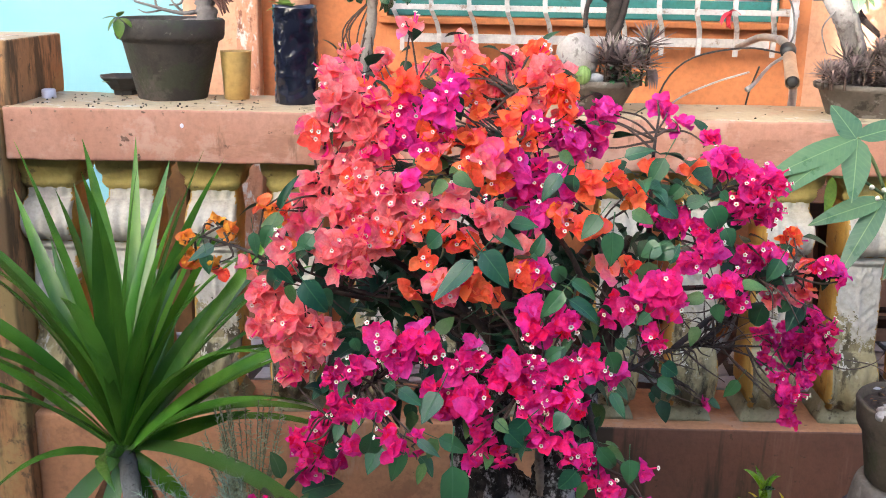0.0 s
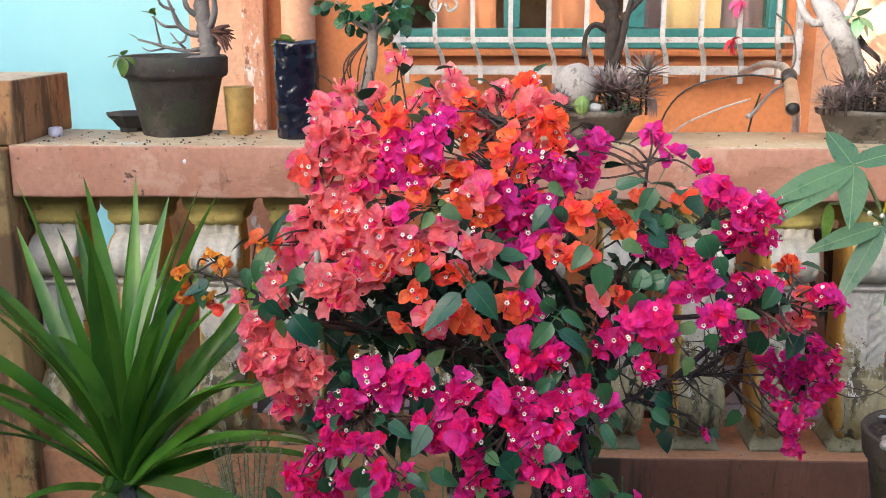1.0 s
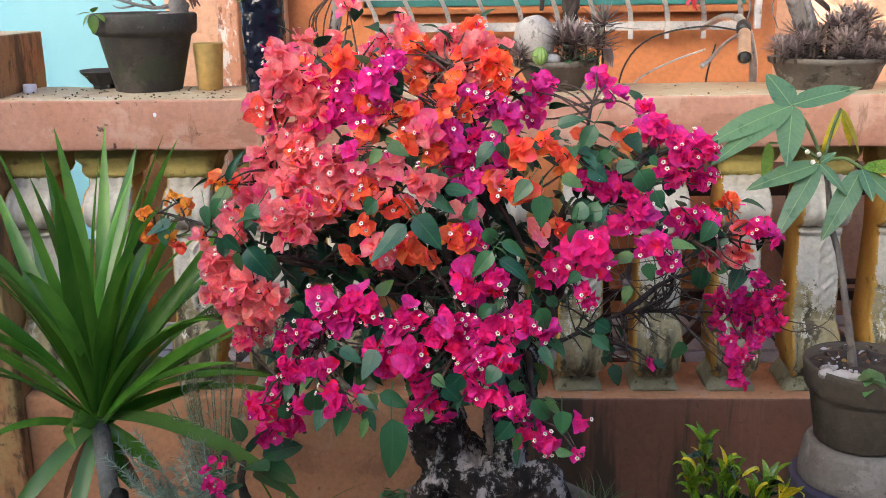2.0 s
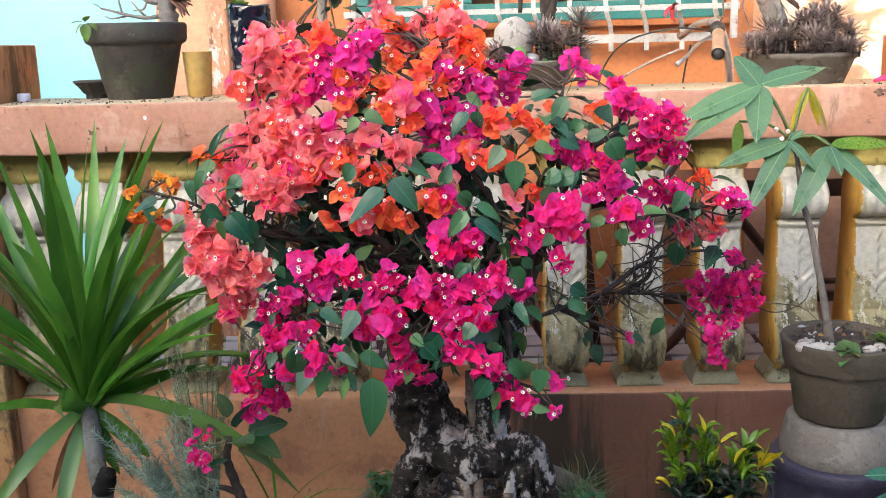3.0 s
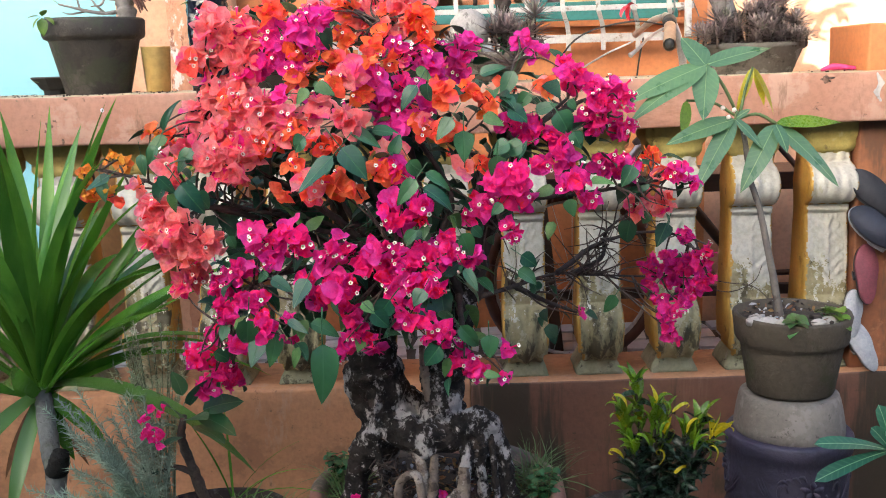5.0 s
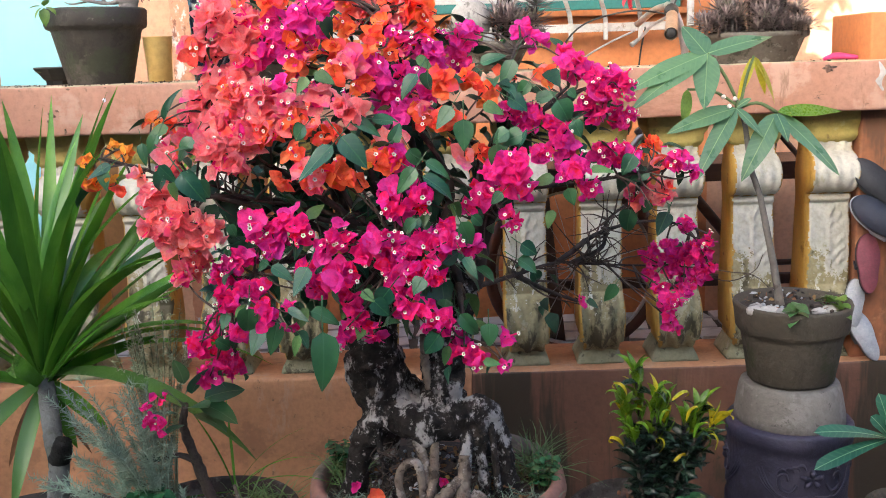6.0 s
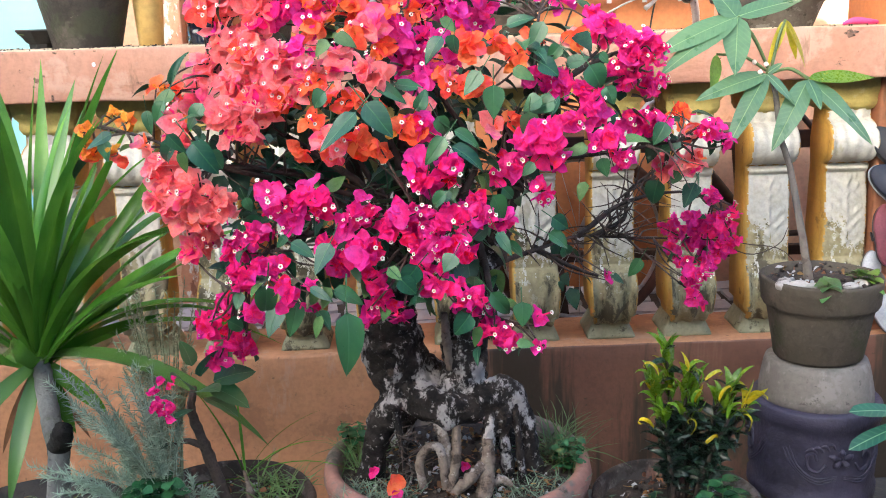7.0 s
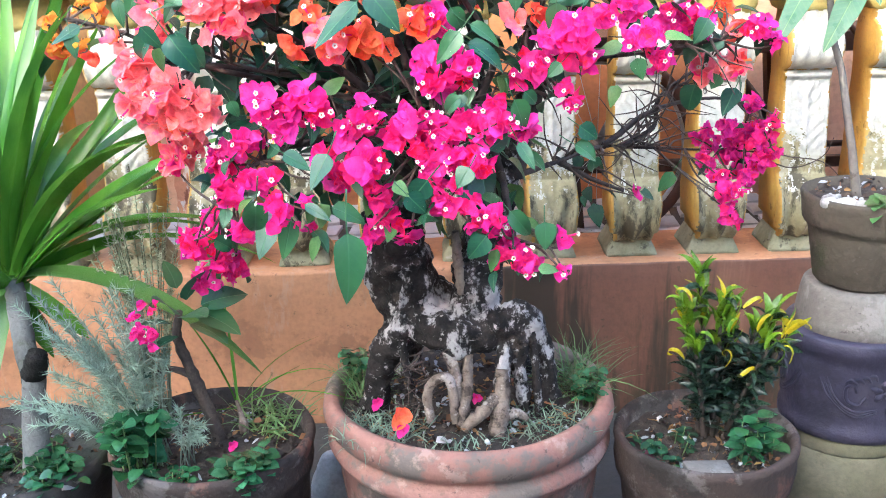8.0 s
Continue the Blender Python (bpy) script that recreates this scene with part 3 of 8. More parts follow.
setting("wall_return", box(bmesh.new(), -0.868, -0.72, 3.55, 5.2, FLOOR - 0.02, 3.0, 0), M["wall_orange"], "orange painted return of the house wall", "wall")
setting("wall_cyan", box(bmesh.new(), -6.0, -0.87, 4.6, 4.75, -0.02, 2.9, 0), M["cyan"], "pale cyan painted wall beyond the porch", "wall")
low = box(bmesh.new(), -6.0, -1.03, 3.30, 3.42, -0.02, 0.60, 0)
box(low, -1.03, -0.872, 3.30, 3.42, -0.02, 1.03, 0)
setting("wall_low", low, M["wall_ochre"], "low stained ochre wall behind the balustrade", "wall")
# unseen blocker: keeps the sun off, its lower gap lights the right wall
yard = bmesh.new()
for x0, x1, h in ((-9.0, -3.15, 4.7), (-3.15, -2.05, 3.45), (-2.05, 7.0, 3.6)):
    box(yard, x0, x1, -3.9, -3.6, -0.02, h, 0)
setting("wall_yard_back", yard, M["plaster"], "unseen plain wall behind the camera, added to block the sun", "wall")
# two more unseen walls, added to close the sides against low sky light
setting("wall_yard_left", box(bmesh.new(), -6.2, -6.0, -3.6, 4.6, -0.02, 2.2, 0), M["plaster"], "unseen plain wall added to hold back low sky light", "wall")
setting("wall_yard_right", box(bmesh.new(), 4.5, 4.7, -3.6, 3.4, -0.02, 2.2, 0), M["plaster"], "unseen plain wall added to hold back low sky light", "wall")
# added slab above the view; it shades the house wall
setting("porch_roof", box(bmesh.new(), -0.85, 3.2, 2.75, 5.2, 2.95, 3.05, 0), M["wall_peach"], "unseen flat roof added to shade the window wall", "ceiling")

# pilaster with flaking paint, and the round rain pipe beside it
setting("pilaster", box(bmesh.new(), -0.86, -0.60, 3.325, 3.397, FLOOR - 0.02, 2.95, 0.008), M["wall_peach"], "peach painted pilaster on the house wall", "pilaster")
bm = bmesh.new()
nz = 90
rows = []
for i in range(nz + 1):
    z = FLOOR + (2.6 - FLOOR) * i / nz
    row = []
    for j in range(7):
        x = -0.675 + 0.07 * j / 6
        edge = 0.010 * noise.noise(Vector((j, z * 22, 1)))
        y = 3.322 - 0.004 * max(0, noise.noise(Vector((x * 60, z * 40, 4)))) - 0.001
        row.append(bm.verts.new((x + (edge if j in (0, 6) else 0), y, z)))
    rows.append(row)
for a, b in zip(rows, rows[1:]):
    for j in range(6):
        bm.faces.new((a[j], a[j + 1], b[j + 1], b[j]))
setting("flaking_plaster", bm, M["peeling"], "strip of flaking paint and bare plaster on the pilaster", "plaster")
bm = bmesh.new()
tube(bm, [(-0.482, 3.33, FLOOR), (-0.482, 3.33, 1.2), (-0.482, 3.33, 2.95)], [0.058, 0.058, 0.058], 6, 20)
setting("rain_pipe", bm, M["wall_peach"], "peach painted round pipe running down the house wall", "pipe", True)

# window: teal frame, panes, curtains, dark room behind
win = holder("window_1", 0.52, 3.47, 1.475, "teal framed window with orange curtains behind glass", "window", "", "structure")
bm = bmesh.new()
for x0, x1, z0, z1 in ((-0.163, 1.198, 1.477, 1.545), (-0.163, 1.198, 2.49, 2.548), (-0.163, -0.10, 1.547, 2.488), (1.14, 1.198, 1.547, 2.488)):
    box(bm, x0, x1, 3.425, 3.50, z0, z1, 0.004)
part("window_frame", bm, M["teal"], win, smooth=False)
for x in (0.225, 0.66):
    part("mullion", box(bmesh.new(), x, x + 0.055, 3.43, 3.495, 1.547, 2.488, 0.004), M["teal"], win, smooth=False)
for x0, x1 in ((-0.099, 0.224), (0.281, 0.659), (0.716, 1.139)):
    p = part("pane", box(bmesh.new(), x0, x1, 3.46, 3.464, 1.548, 2.487, 0), GLASS, win, smooth=False)
    p.visible_shadow = False
part("window_sill", box(bmesh.new(), -0.19, 1.225, 3.365, 3.42, 1.452, 1.474, 0.004), M["wall_orange"], win, smooth=False)
room = bmesh.new()
box(room, -0.6, 1.6, 4.5, 4.55, 0.9, 2.9, 0)
box(room, -0.6, -0.55, 3.55, 4.5, 0.9, 2.9, 0)
box(room, 1.55, 1.6, 3.55, 4.5, 0.9, 2.9, 0)
setting("wall_room", room, M["wall_peach"], "plain walls of the room behind the window", "wall")


def curtain(x0, x1, y, mat, label):
    b = bmesh.new()
    n = max(10, int((x1 - x0) * 90))
    cols = []
    for i in range(n + 1):
        x = x0 + (x1 - x0) * i / n
        cols.append([b.verts.new((x + 0.004 * noise.noise(Vector((x * 9, z * 3, 0))), y + 0.014 * math.sin(x * 62 + 1.4 * noise.noise(Vector((x * 5, z, 2)))), z)) for z in (1.50, 1.62, 1.8, 2.1, 2.5)])
    for a, c in zip(cols, cols[1:]):
        for j in range(4):
            b.faces.new((a[j], c[j], c[j + 1], a[j + 1]))
    return tagged(part("curtain", b, M[mat]), label, "curtain", "curtains behind the window")


curtain(-0.02, 0.20, 3.56, "curtain", "terracotta cloth curtain hanging behind the window glass")
curtain(0.40, 0.60, 3.56, "curtain", "terracotta cloth curtain hanging behind the window glass")
curtain(0.72, 0.80, 3.57, "curtain_plum", "dull plum patterned curtain hanging behind the window glass")
curtain(0.79, 1.00, 3.545, "curtain_sunlit", "orange curtain behind the window glass, sun put into its colour")
curtain(1.00, 1.16, 3.57, "curtain_plum", "dull plum patterned curtain hanging behind the window glass")

# white window grille, with bars that bend out below the lower rail
grille = holder("window_grille", 0.55, 3.28, 1.37, "white painted steel window grille with rust spots", "grille", "", "structure")


def bar(bm, pts, w, d):
    """A flat bar through pts: w across x, d deep."""
    prev = None
    for p in pts:
        ring = [bm.verts.new((p[0] + sx * w / 2, p[1] + sy * d / 2, p[2])) for sx, sy in ((-1, -1), (1, -1), (1, 1), (-1, 1))]
        if prev:
            for j in range(4):
                bm.faces.new((prev[j], prev[(j + 1) % 4], ring[(j + 1) % 4], ring[j]))
        else:
            bm.faces.new(ring[::-1])
        prev = ring
    bm.faces.new(prev)
    return bm


for z, h, y0, x0, x1 in ((1.512, 0.018, 3.236, -0.16, 1.20), (1.408, 0.030, 3.30, -0.10, 1.14), (2.2, 0.018, 3.236, -0.16, 1.20)):
    part("rail", box(bmesh.new(), x0, x1, y0 + 0.008, y0 + 0.018, z - h / 2, z + h / 2, 0.002), M["white_paint"], grille, smooth=False)
for i in range(11):
    x = -0.135 + i * 0.1255
    b = bar(bmesh.new(), [(x, 3.236, 2.5), (x, 3.236, 1.53), (x + 0.003, 3.238, 1.50), (x + 0.02, 3.27, 1.46), (x + 0.028, 3.292, 1.425), (x + 0.028, 3.294, 1.365)], 0.015, 0.012)
    part("upright", b, M["white_paint"], grille, smooth=False)
for x in (-0.16, 1.20):
    part("bracket", box(bmesh.new(), x - 0.012, x + 0.012, 3.25, 3.40, 1.50, 1.524, 0.002), M["white_paint"], grille, smooth=False)
    part("bracket", box(bmesh.new(), x - 0.012, x + 0.012, 3.25, 3.40, 2.19, 2.214, 0.002), M["white_paint"], grille, smooth=False)
part("corner_post", box(bmesh.new(), 1.172, 1.194, 3.205, 3.228, 1.40, 2.4, 0.004), M["white_paint"], grille, smooth=False)
bm = bmesh.new()
for s in (-1, 1):
    tube(bm, [(0.02 + s * 0.02, 3.226, 1.66), (0.02 + s * 0.045, 3.226, 1.625), (0.02 + s * 0.02, 3.226, 1.605), (0.02 + s * 0.006, 3.226, 1.63)], [0.005, 0.005], 14, 6)
part("scroll", bm, M["white_paint"], grille)

# ---- balustrade ----
rail = holder("balustrade", 0.2, 2.48, 0.0, "pink-orange concrete balustrade with carved cream balusters", "balustrade", "", "structure")


def worn_box(x0, x1, y0, y1, z0, z1, seg=0.035, wear=0.004, bevel=0.007):
    """A masonry block with slightly uneven faces and worn arrises."""
    b = bmesh.new()
    box(b, x0, x1, y0, y1, z0, z1, bevel)
    b.normal_update()
    long = [e for e in b.edges if abs(e.verts[0].co.x - e.verts[1].co.x) > seg]
    bmesh.ops.subdivide_edges(b, edges=long, cuts=int((x1 - x0) / seg), use_grid_fill=True)
    tall = [e for e in b.edges if abs(e.verts[0].co.z - e.verts[1].co.z) > seg * 1.5]
    if tall:
        bmesh.ops.subdivide_edges(b, edges=tall, cuts=max(1, int((z1 - z0) / seg)), use_grid_fill=True)
    for v in b.verts:
        p = v.co
        v.co = p + Vector((0, noise.noise(p * 9), noise.noise(p * 9 + Vector((5, 5, 5))))) * wear * 0.6 + Vector((0, noise.noise(p * 45), noise.noise(p * 45 + Vector((3, 1, 2))))) * wear * 0.35
    return b


def pale_top(b):
    """The upper face takes the second material, paler by wear and painted-in light."""
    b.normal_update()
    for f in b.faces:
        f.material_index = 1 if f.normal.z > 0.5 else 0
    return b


part("coping", pale_top(worn_box(-1.055, 2.2, 2.32, 2.655, UNDER, TOP)), [M["coping"], M["coping_top"]], rail, "weathered pink-orange concrete coping", smooth=True)
part("plinth", worn_box(-1.06, 0.36, 2.345, 2.62, -0.03, LEDGE, 0.05), M["plinth"], rail, "tan-orange plinth wall with faint stains")
part("plinth", pale_top(worn_box(0.36, 2.2, 2.345, 2.62, -0.03, LEDGE, 0.05)), [M["plinth_damp"], M["plinth"]], rail, "plinth wall streaked with dark damp stains")
for cx, cz, w, hh in ((-0.752, 1.203, 0.010, 0.009), (-0.735, 1.215, 0.005, 0.004), (-0.762, 1.188, 0.004, 0.004), (-0.718, 1.16, 0.005, 0.008), (1.33, 1.262, 0.020, 0.012), (0.62, 1.262, 0.010, 0.004), (-0.92, 1.270, 0.006, 0.004), (-0.83, 1.272, 0.004, 0.003), (-0.60, 1.273, 0.005, 0.003), (-0.98, 1.266, 0.004, 0.009), (-0.88, 1.264, 0.003, 0.008), (-0.70, 1.272, 0.006, 0.003)):
    b = bmesh.new()
    bmesh.ops.create_icosphere(b, subdivisions=3, radius=1)
    for v in b.verts:
        k = 0.75 + 0.9 * noise.noise(v.co * 1.9 + Vector((cx, 0, cz)) * 31) + 0.3 * noise.noise(v.co * 6)
        v.co = Vector((cx + v.co.x * w * k, 2.3205 + v.co.y * 0.002, cz + v.co.z * hh * k))
    part("chip", b, M["scar"], rail, "dark chipped spot in the concrete")
b = bmesh.new()
bmesh.ops.create_icosphere(b, subdivisions=2, radius=1)
for v in b.verts:
    v.co = Vector((-0.605 + v.co.x * 0.005, 2.3185 + v.co.y * 0.002, 1.240 + v.co.z * 0.006))
part("paint_fleck", b, M["white_plastic"], rail)
b = bmesh.new()
bmesh.ops.create_icosphere(b, subdivisions=4, radius=1)
for v in b.verts:
    k = 0.8 + 0.8 * noise.noise(v.co * 2.2)
    v.co = Vector((1.475 + v.co.x * 0.009 * k + 0.006 * math.sin(v.co.z * 5), 2.3195 + v.co.y * 0.002, 1.235 + v.co.z * 0.040))
part("paint_fleck", b, M["white_paint"], rail)
part("pier_cap", pale_top(worn_box(-1.60, -1.035, 2.335, 2.69, TOP - 0.004, 1.44, 0.06)), [M["pier_old"], M["coping_top"]], rail, "orange block with brown rain stains")
part("pier", worn_box(-1.60, -1.06, 2.30, 2.675, -0.03, TOP - 0.008, 0.06), M["pier_old"], rail, "orange end pier with rain stains")
part("pier", worn_box(1.455, 2.0, 2.385, 2.60, LEDGE - 0.02, UNDER + 0.01, 0.06), M["pier_brown"], rail, "brown-orange pier below the coping")
part("pier_block", worn_box(1.46, 1.9, 2.36, 2.64, TOP - 0.01, 1.405, 0.06), M["wall_orange"], rail, "orange block on top of the coping")

# one baluster, its foot at the origin; the front looks along -y
BW = 0.132          # width of the shaft
HB = UNDER - LEDGE


def front_y(z):
    """How far the front bulges out at height z above the foot."""
    def hump(c, w, h):
        d = (z - c) / w
        return h * math.sqrt(max(0, 1 - d * d))
    base = -0.045 - 0.018 * math.sin(max(0, min(1, (z - 0.10) / 0.36)) * math.pi)
    return min(base, -0.035 - hump(0.535, 0.060, 0.065), -0.040 - hump(0.128, 0.090, 0.058))


def back_y(z):
    return 0.075 + 0.012 * math.sin(z * 7)


def half_width(z):
    """Half the width of the front at height z above the foot."""
    return 0.5 * BW * (0.92 + 0.10 * max(0, 1 - abs(z - 0.535) / 0.08) + 0.08 * max(0, 1 - abs(z - 0.15) / 0.12)) - (0.012 if z < 0.07 else 0)


def shaft_mesh():
    b = bmesh.new()
    zs = [0.042 + (HB - 0.085 - 0.042) * i / 44 for i in range(45)]
    rows = []
    for z in zs:
        w = half_width(z) - 0.004
        f, k = front_y(z) + 0.008, back_y(z)
        rows.append([b.verts.new(p) for p in ((-w, f, z), (-w, (f + k) / 2, z), (-w * 0.97, k, z), (w * 0.97, k, z), (w, (f + k) / 2, z), (w, f, z))])
    for a, c in zip(rows, rows[1:]):
        for j in range(6):
            b.faces.new((a[j], c[j], c[(j + 1) % 6], a[(j + 1) % 6]))
    b.faces.new(rows[0])
    b.faces.new(rows[-1][::-1])
    return mesh_of("shaft", b, M["bal_side"])


def carved(x, z):
    """Relief of the front: an upright leaf with slanting veins, flutes on the upper scroll, an acanthus at the foot."""
    u = x / (BW / 2)
    h = 0.0
    if 0.23 < z < 0.455:
        k = min(1, (z - 0.23) / 0.03, (0.455 - z) / 0.02)
        edge = 0.85 - 0.35 * max(0, (z - 0.36) / 0.1)
        ph = (z * 1.0 - abs(u) ** 0.8 * 0.060 + 0.008 * noise.noise(Vector((x * 30, z * 12, 7)))) * 185
        vein = (0.5 + 0.5 * math.sin(ph + 1.5 * noise.noise(Vector((x * 40, z * 25, 1)))))
        h = k * (0.0034 * vein * (0.25 + 0.75 * abs(noise.noise(Vector((x * 55, z * 34, 11)))) * 2) * (1 if abs(u) < edge * 0.8 else 0.15) + 0.003 * max(0, 1 - abs(u) * 7))
    elif z >= 0.475:
        h = 0.0030 * (0.5 + 0.5 * math.cos(u * math.pi * 4.0)) - 0.004 * max(0, 0.490 - z) / 0.015
    elif z <= 0.21:
        ph = abs(u) * 9 - (z - 0.05) * 26
        h = 0.0075 * (0.5 + 0.5 * math.cos(ph)) * min(1, (0.21 - z) / 0.03) + 0.004 * max(0, 1 - abs(u) * 5)
    if 0.450 <= z <= 0.475:
        h = 0.009 * math.sin((z - 0.450) / 0.025 * math.pi) * (1 - 0.5 * u * u)
    return h


def front_mesh(z0, z1, nz, name, mats):
    b = bmesh.new()
    nx = 44
    rows = []
    for i in range(nz + 1):
        z = z0 + (z1 - z0) * i / nz
        w = half_width(z)
        row = []
        for j in range(nx + 1):
            x = w * (2 * j / nx - 1)
            y = front_y(z) - 1.7 * carved(x, z) - 0.0018 * noise.noise(Vector((x * 70, z * 70, 3))) + 0.014 * max(0, abs(2 * j / nx - 1) - 0.9) * 10 * 0.6
            row.append(b.verts.new((x, y, z)))
        rows.append(row)
    for a, c in zip(rows, rows[1:]):
        for j in range(nx):
            z, x = a[j].co.z, a[j].co.x
            f = b.faces.new((a[j], a[j + 1], c[j + 1], c[j]))
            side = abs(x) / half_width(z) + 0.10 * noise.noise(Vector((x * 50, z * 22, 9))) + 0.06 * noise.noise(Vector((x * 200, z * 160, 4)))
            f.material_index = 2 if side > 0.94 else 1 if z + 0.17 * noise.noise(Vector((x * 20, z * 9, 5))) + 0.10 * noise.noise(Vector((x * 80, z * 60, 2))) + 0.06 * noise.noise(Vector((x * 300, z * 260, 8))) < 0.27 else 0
    rim = [e for e in b.edges if e.is_boundary]
    made = bmesh.ops.extrude_edge_only(b, edges=rim)
    for v in made["geom"]:
        if isinstance(v, bmesh.types.BMVert):
            v.co.y += 0.02
    return mesh_of(name, b, mats)


def block_mesh(name, rings, mat):
    """A block through rings of (half width, front, back, height)."""
    b = bmesh.new()
    prev = None
    for w, f, k, z in rings:
        ring = [b.verts.new(p) for p in ((-w, f, z), (w, f, z), (w, k, z), (-w, k, z))]
        if prev:
            for j in range(4):
                b.faces.new((prev[j], prev[(j + 1) % 4], ring[(j + 1) % 4], ring[j]))
        else:
            b.faces.new(ring[::-1])
        prev = ring
    b.faces.new(prev)
    bmesh.ops.bevel(b, geom=b.edges[:], offset=0.004, segments=2, affect="EDGES")
    bmesh.ops.subdivide_edges(b, edges=[e for e in b.edges if e.calc_length() > 0.03], cuts=4, use_grid_fill=True)
    for v in b.verts:
        v.co += Vector((noise.noise(v.co * 40), noise.noise(v.co * 40 + Vector((4, 4, 4))), 0)) * 0.003
    return mesh_of(name, b, mat)


SHAFT = shaft_mesh()
PANEL = front_mesh(0.042, HB - 0.088, 230, "carved_panel", [M["bal_face"], M["bal_moss_shade"], M["bal_side"]])
CAPITAL = block_mesh("capital", [(0.062, -0.05, 0.08, HB - 0.092), (0.074, -0.060, 0.09, HB - 0.068), (0.069, -0.054, 0.088, HB - 0.058), (0.084, -0.068, 0.10, HB - 0.040), (0.086, -0.070, 0.10, HB + 0.004)], M["bal_cap"])
BASE = block_mesh("base", [(0.069, -0.068, 0.095, -0.004), (0.065, -0.064, 0.092, 0.012), (0.056, -0.058, 0.085, 0.028), (0.048, -0.055, 0.08, 0.044), (0.046, -0.055, 0.08, 0.052)], M["bal_base"])
for i in range(12):
    x = -0.991 + 0.2162 * i
    m = Matrix.Translation((x, 2.462, LEDGE)) @ Matrix.Rotation(radians(rnd.uniform(-1.2, 1.2)), 4, "Z")
    bal = put("baluster", SHAFT, rail, m, "carved cream and ochre concrete baluster")
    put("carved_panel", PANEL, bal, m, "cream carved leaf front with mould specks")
    put("capital", CAPITAL, bal, m, "yellow-ochre capital")
    put("base", BASE, bal, m, "mossy grey-green base")

# ---- things on the porch ----
def ring_mesh(bm, c, r, thick, n=48, segs=8, axis="y", slot=0):
    rows = []
    for i in range(n):
        a = 2 * math.pi * i / n
        d = Vector((math.cos(a), 0, math.sin(a))) if axis == "y" else Vector((math.cos(a), math.sin(a), 0))
        k = Vector((0, 1, 0)) if axis == "y" else Vector((0, 0, 1))
        rows.append([bm.verts.new(Vector(c) + d * (r + thick * math.cos(b)) + k * thick * math.sin(b)) for b in (2 * math.pi * j / segs for j in range(segs))])
    for i in range(n):
        a, b = rows[i], rows[(i + 1) % n]
        for j in range(segs):
            bm.faces.new((a[j], a[(j + 1) % segs], b[(j + 1) % segs], b[j])).material_index = slot
    return bm


def bicycle():
    bike = holder("bicycle", 0.95, 2.82, FLOOR, "old bicycle with a worn tan grip, parked behind the balustrade", "bicycle")
    for x in (0.72, 1.76):
        c = (x, 2.84, FLOOR + 0.30)
        wheel = part("wheel", ring_mesh(bmesh.new(), c, 0.262, 0.010), M["steel"], bike)
        part("tyre", ring_mesh(bmesh.new(), c, 0.279, 0.021), M["tyre"], wheel, "brown dusty tyre")
        b = bmesh.new()
        for i in range(24):
            a = 2 * math.pi * i / 24
            s = (-1) ** i * 0.02
            tube(b, [(x, 2.84 + s, c[2]), (x + math.cos(a) * 0.26, 2.84, c[2] + math.sin(a) * 0.26)], [0.0013, 0.0013], 2, 4)
        part("spokes", b, M["steel"], wheel)
        b = bmesh.new()
        tube(b, [(x, 2.79, c[2]), (x, 2.89, c[2])], [0.018, 0.018], 2, 12)
        part("hub", b, M["steel"], wheel)
    head = Vector((0.93, 2.80, 1.16))
    b = bmesh.new()
    tube(b, [head, (1.36, 2.84, 1.08)], [0.015, 0.015], 3, 10)
    tube(b, [(0.92, 2.80, 1.08), (1.30, 2.84, 0.62)], [0.017, 0.017], 3, 10)
    tube(b, [(1.38, 2.84, 1.14), (1.30, 2.84, 0.62)], [0.015, 0.015], 3, 10)
    tube(b, [(1.30, 2.84, 0.62), (1.76, 2.87, 0.62)], [0.010, 0.010], 3, 8)
    tube(b, [(1.37, 2.84, 1.06), (1.76, 2.87, 0.62)], [0.009, 0.009], 3, 8)
    part("bike_frame", b, M["wood_dark"], bike, "dark rusty tube frame")
    b = bmesh.new()
    tube(b, [(1.065, 2.80, 1.23), (0.98, 2.80, 1.09), (0.89, 2.80, 1.0), (0.72, 2.88, 0.625)], [0.013, 0.014, 0.016, 0.010], 10, 10)
    tube(b, [(0.89, 2.80, 1.0), (0.72, 2.80, 0.625)], [0.012, 0.010], 4, 8)
    part("fork", b, M["steel"], bike, "dull silver fork")
    b = bmesh.new()
    tube(b, [(1.065, 2.80, 1.22), (1.062, 2.79, 1.32), (1.035, 2.78, 1.42), (1.000, 2.76, 1.455), (0.992, 2.66, 1.440), (0.962, 2.54, 1.405), (0.945, 2.46, 1.382)], [0.012, 0.012, 0.011], 18, 12)
    tube(b, [(1.000, 2.76, 1.455), (1.00, 2.95, 1.45), (0.97, 3.08, 1.41)], [0.011, 0.011], 8, 10)
    bars = part("handlebar", b, M["steel"], bike, "silver handlebar")
    b = bmesh.new()
    path = [(0.974, 2.585, 1.419), (0.956, 2.51, 1.394), (0.936, 2.425, 1.366)]
    tube(b, path, [0.0175, 0.0165, 0.0185], 12, 20)
    bmesh.ops.delete(b, geom=[f for f in b.faces if len(f.verts) > 4 and f.calc_center_median().y < 2.5], context="FACES")
    tube(b, [path[0], path[1], Vector(path[2]) + Vector((0, -0.001, 0))], [0.0128, 0.0128], 6, 20, 0, 1)
    part("grip", b, [M["grip"], M["rubber"]], bars, "worn tan hollow grip")
    b = bmesh.new()
    tube(b, [(0.972, 2.61, 1.420), (0.915, 2.56, 1.395), (0.865, 2.50, 1.358), (0.838, 2.48, 1.340)], [0.005, 0.0045, 0.005, 0.008], 12, 8)
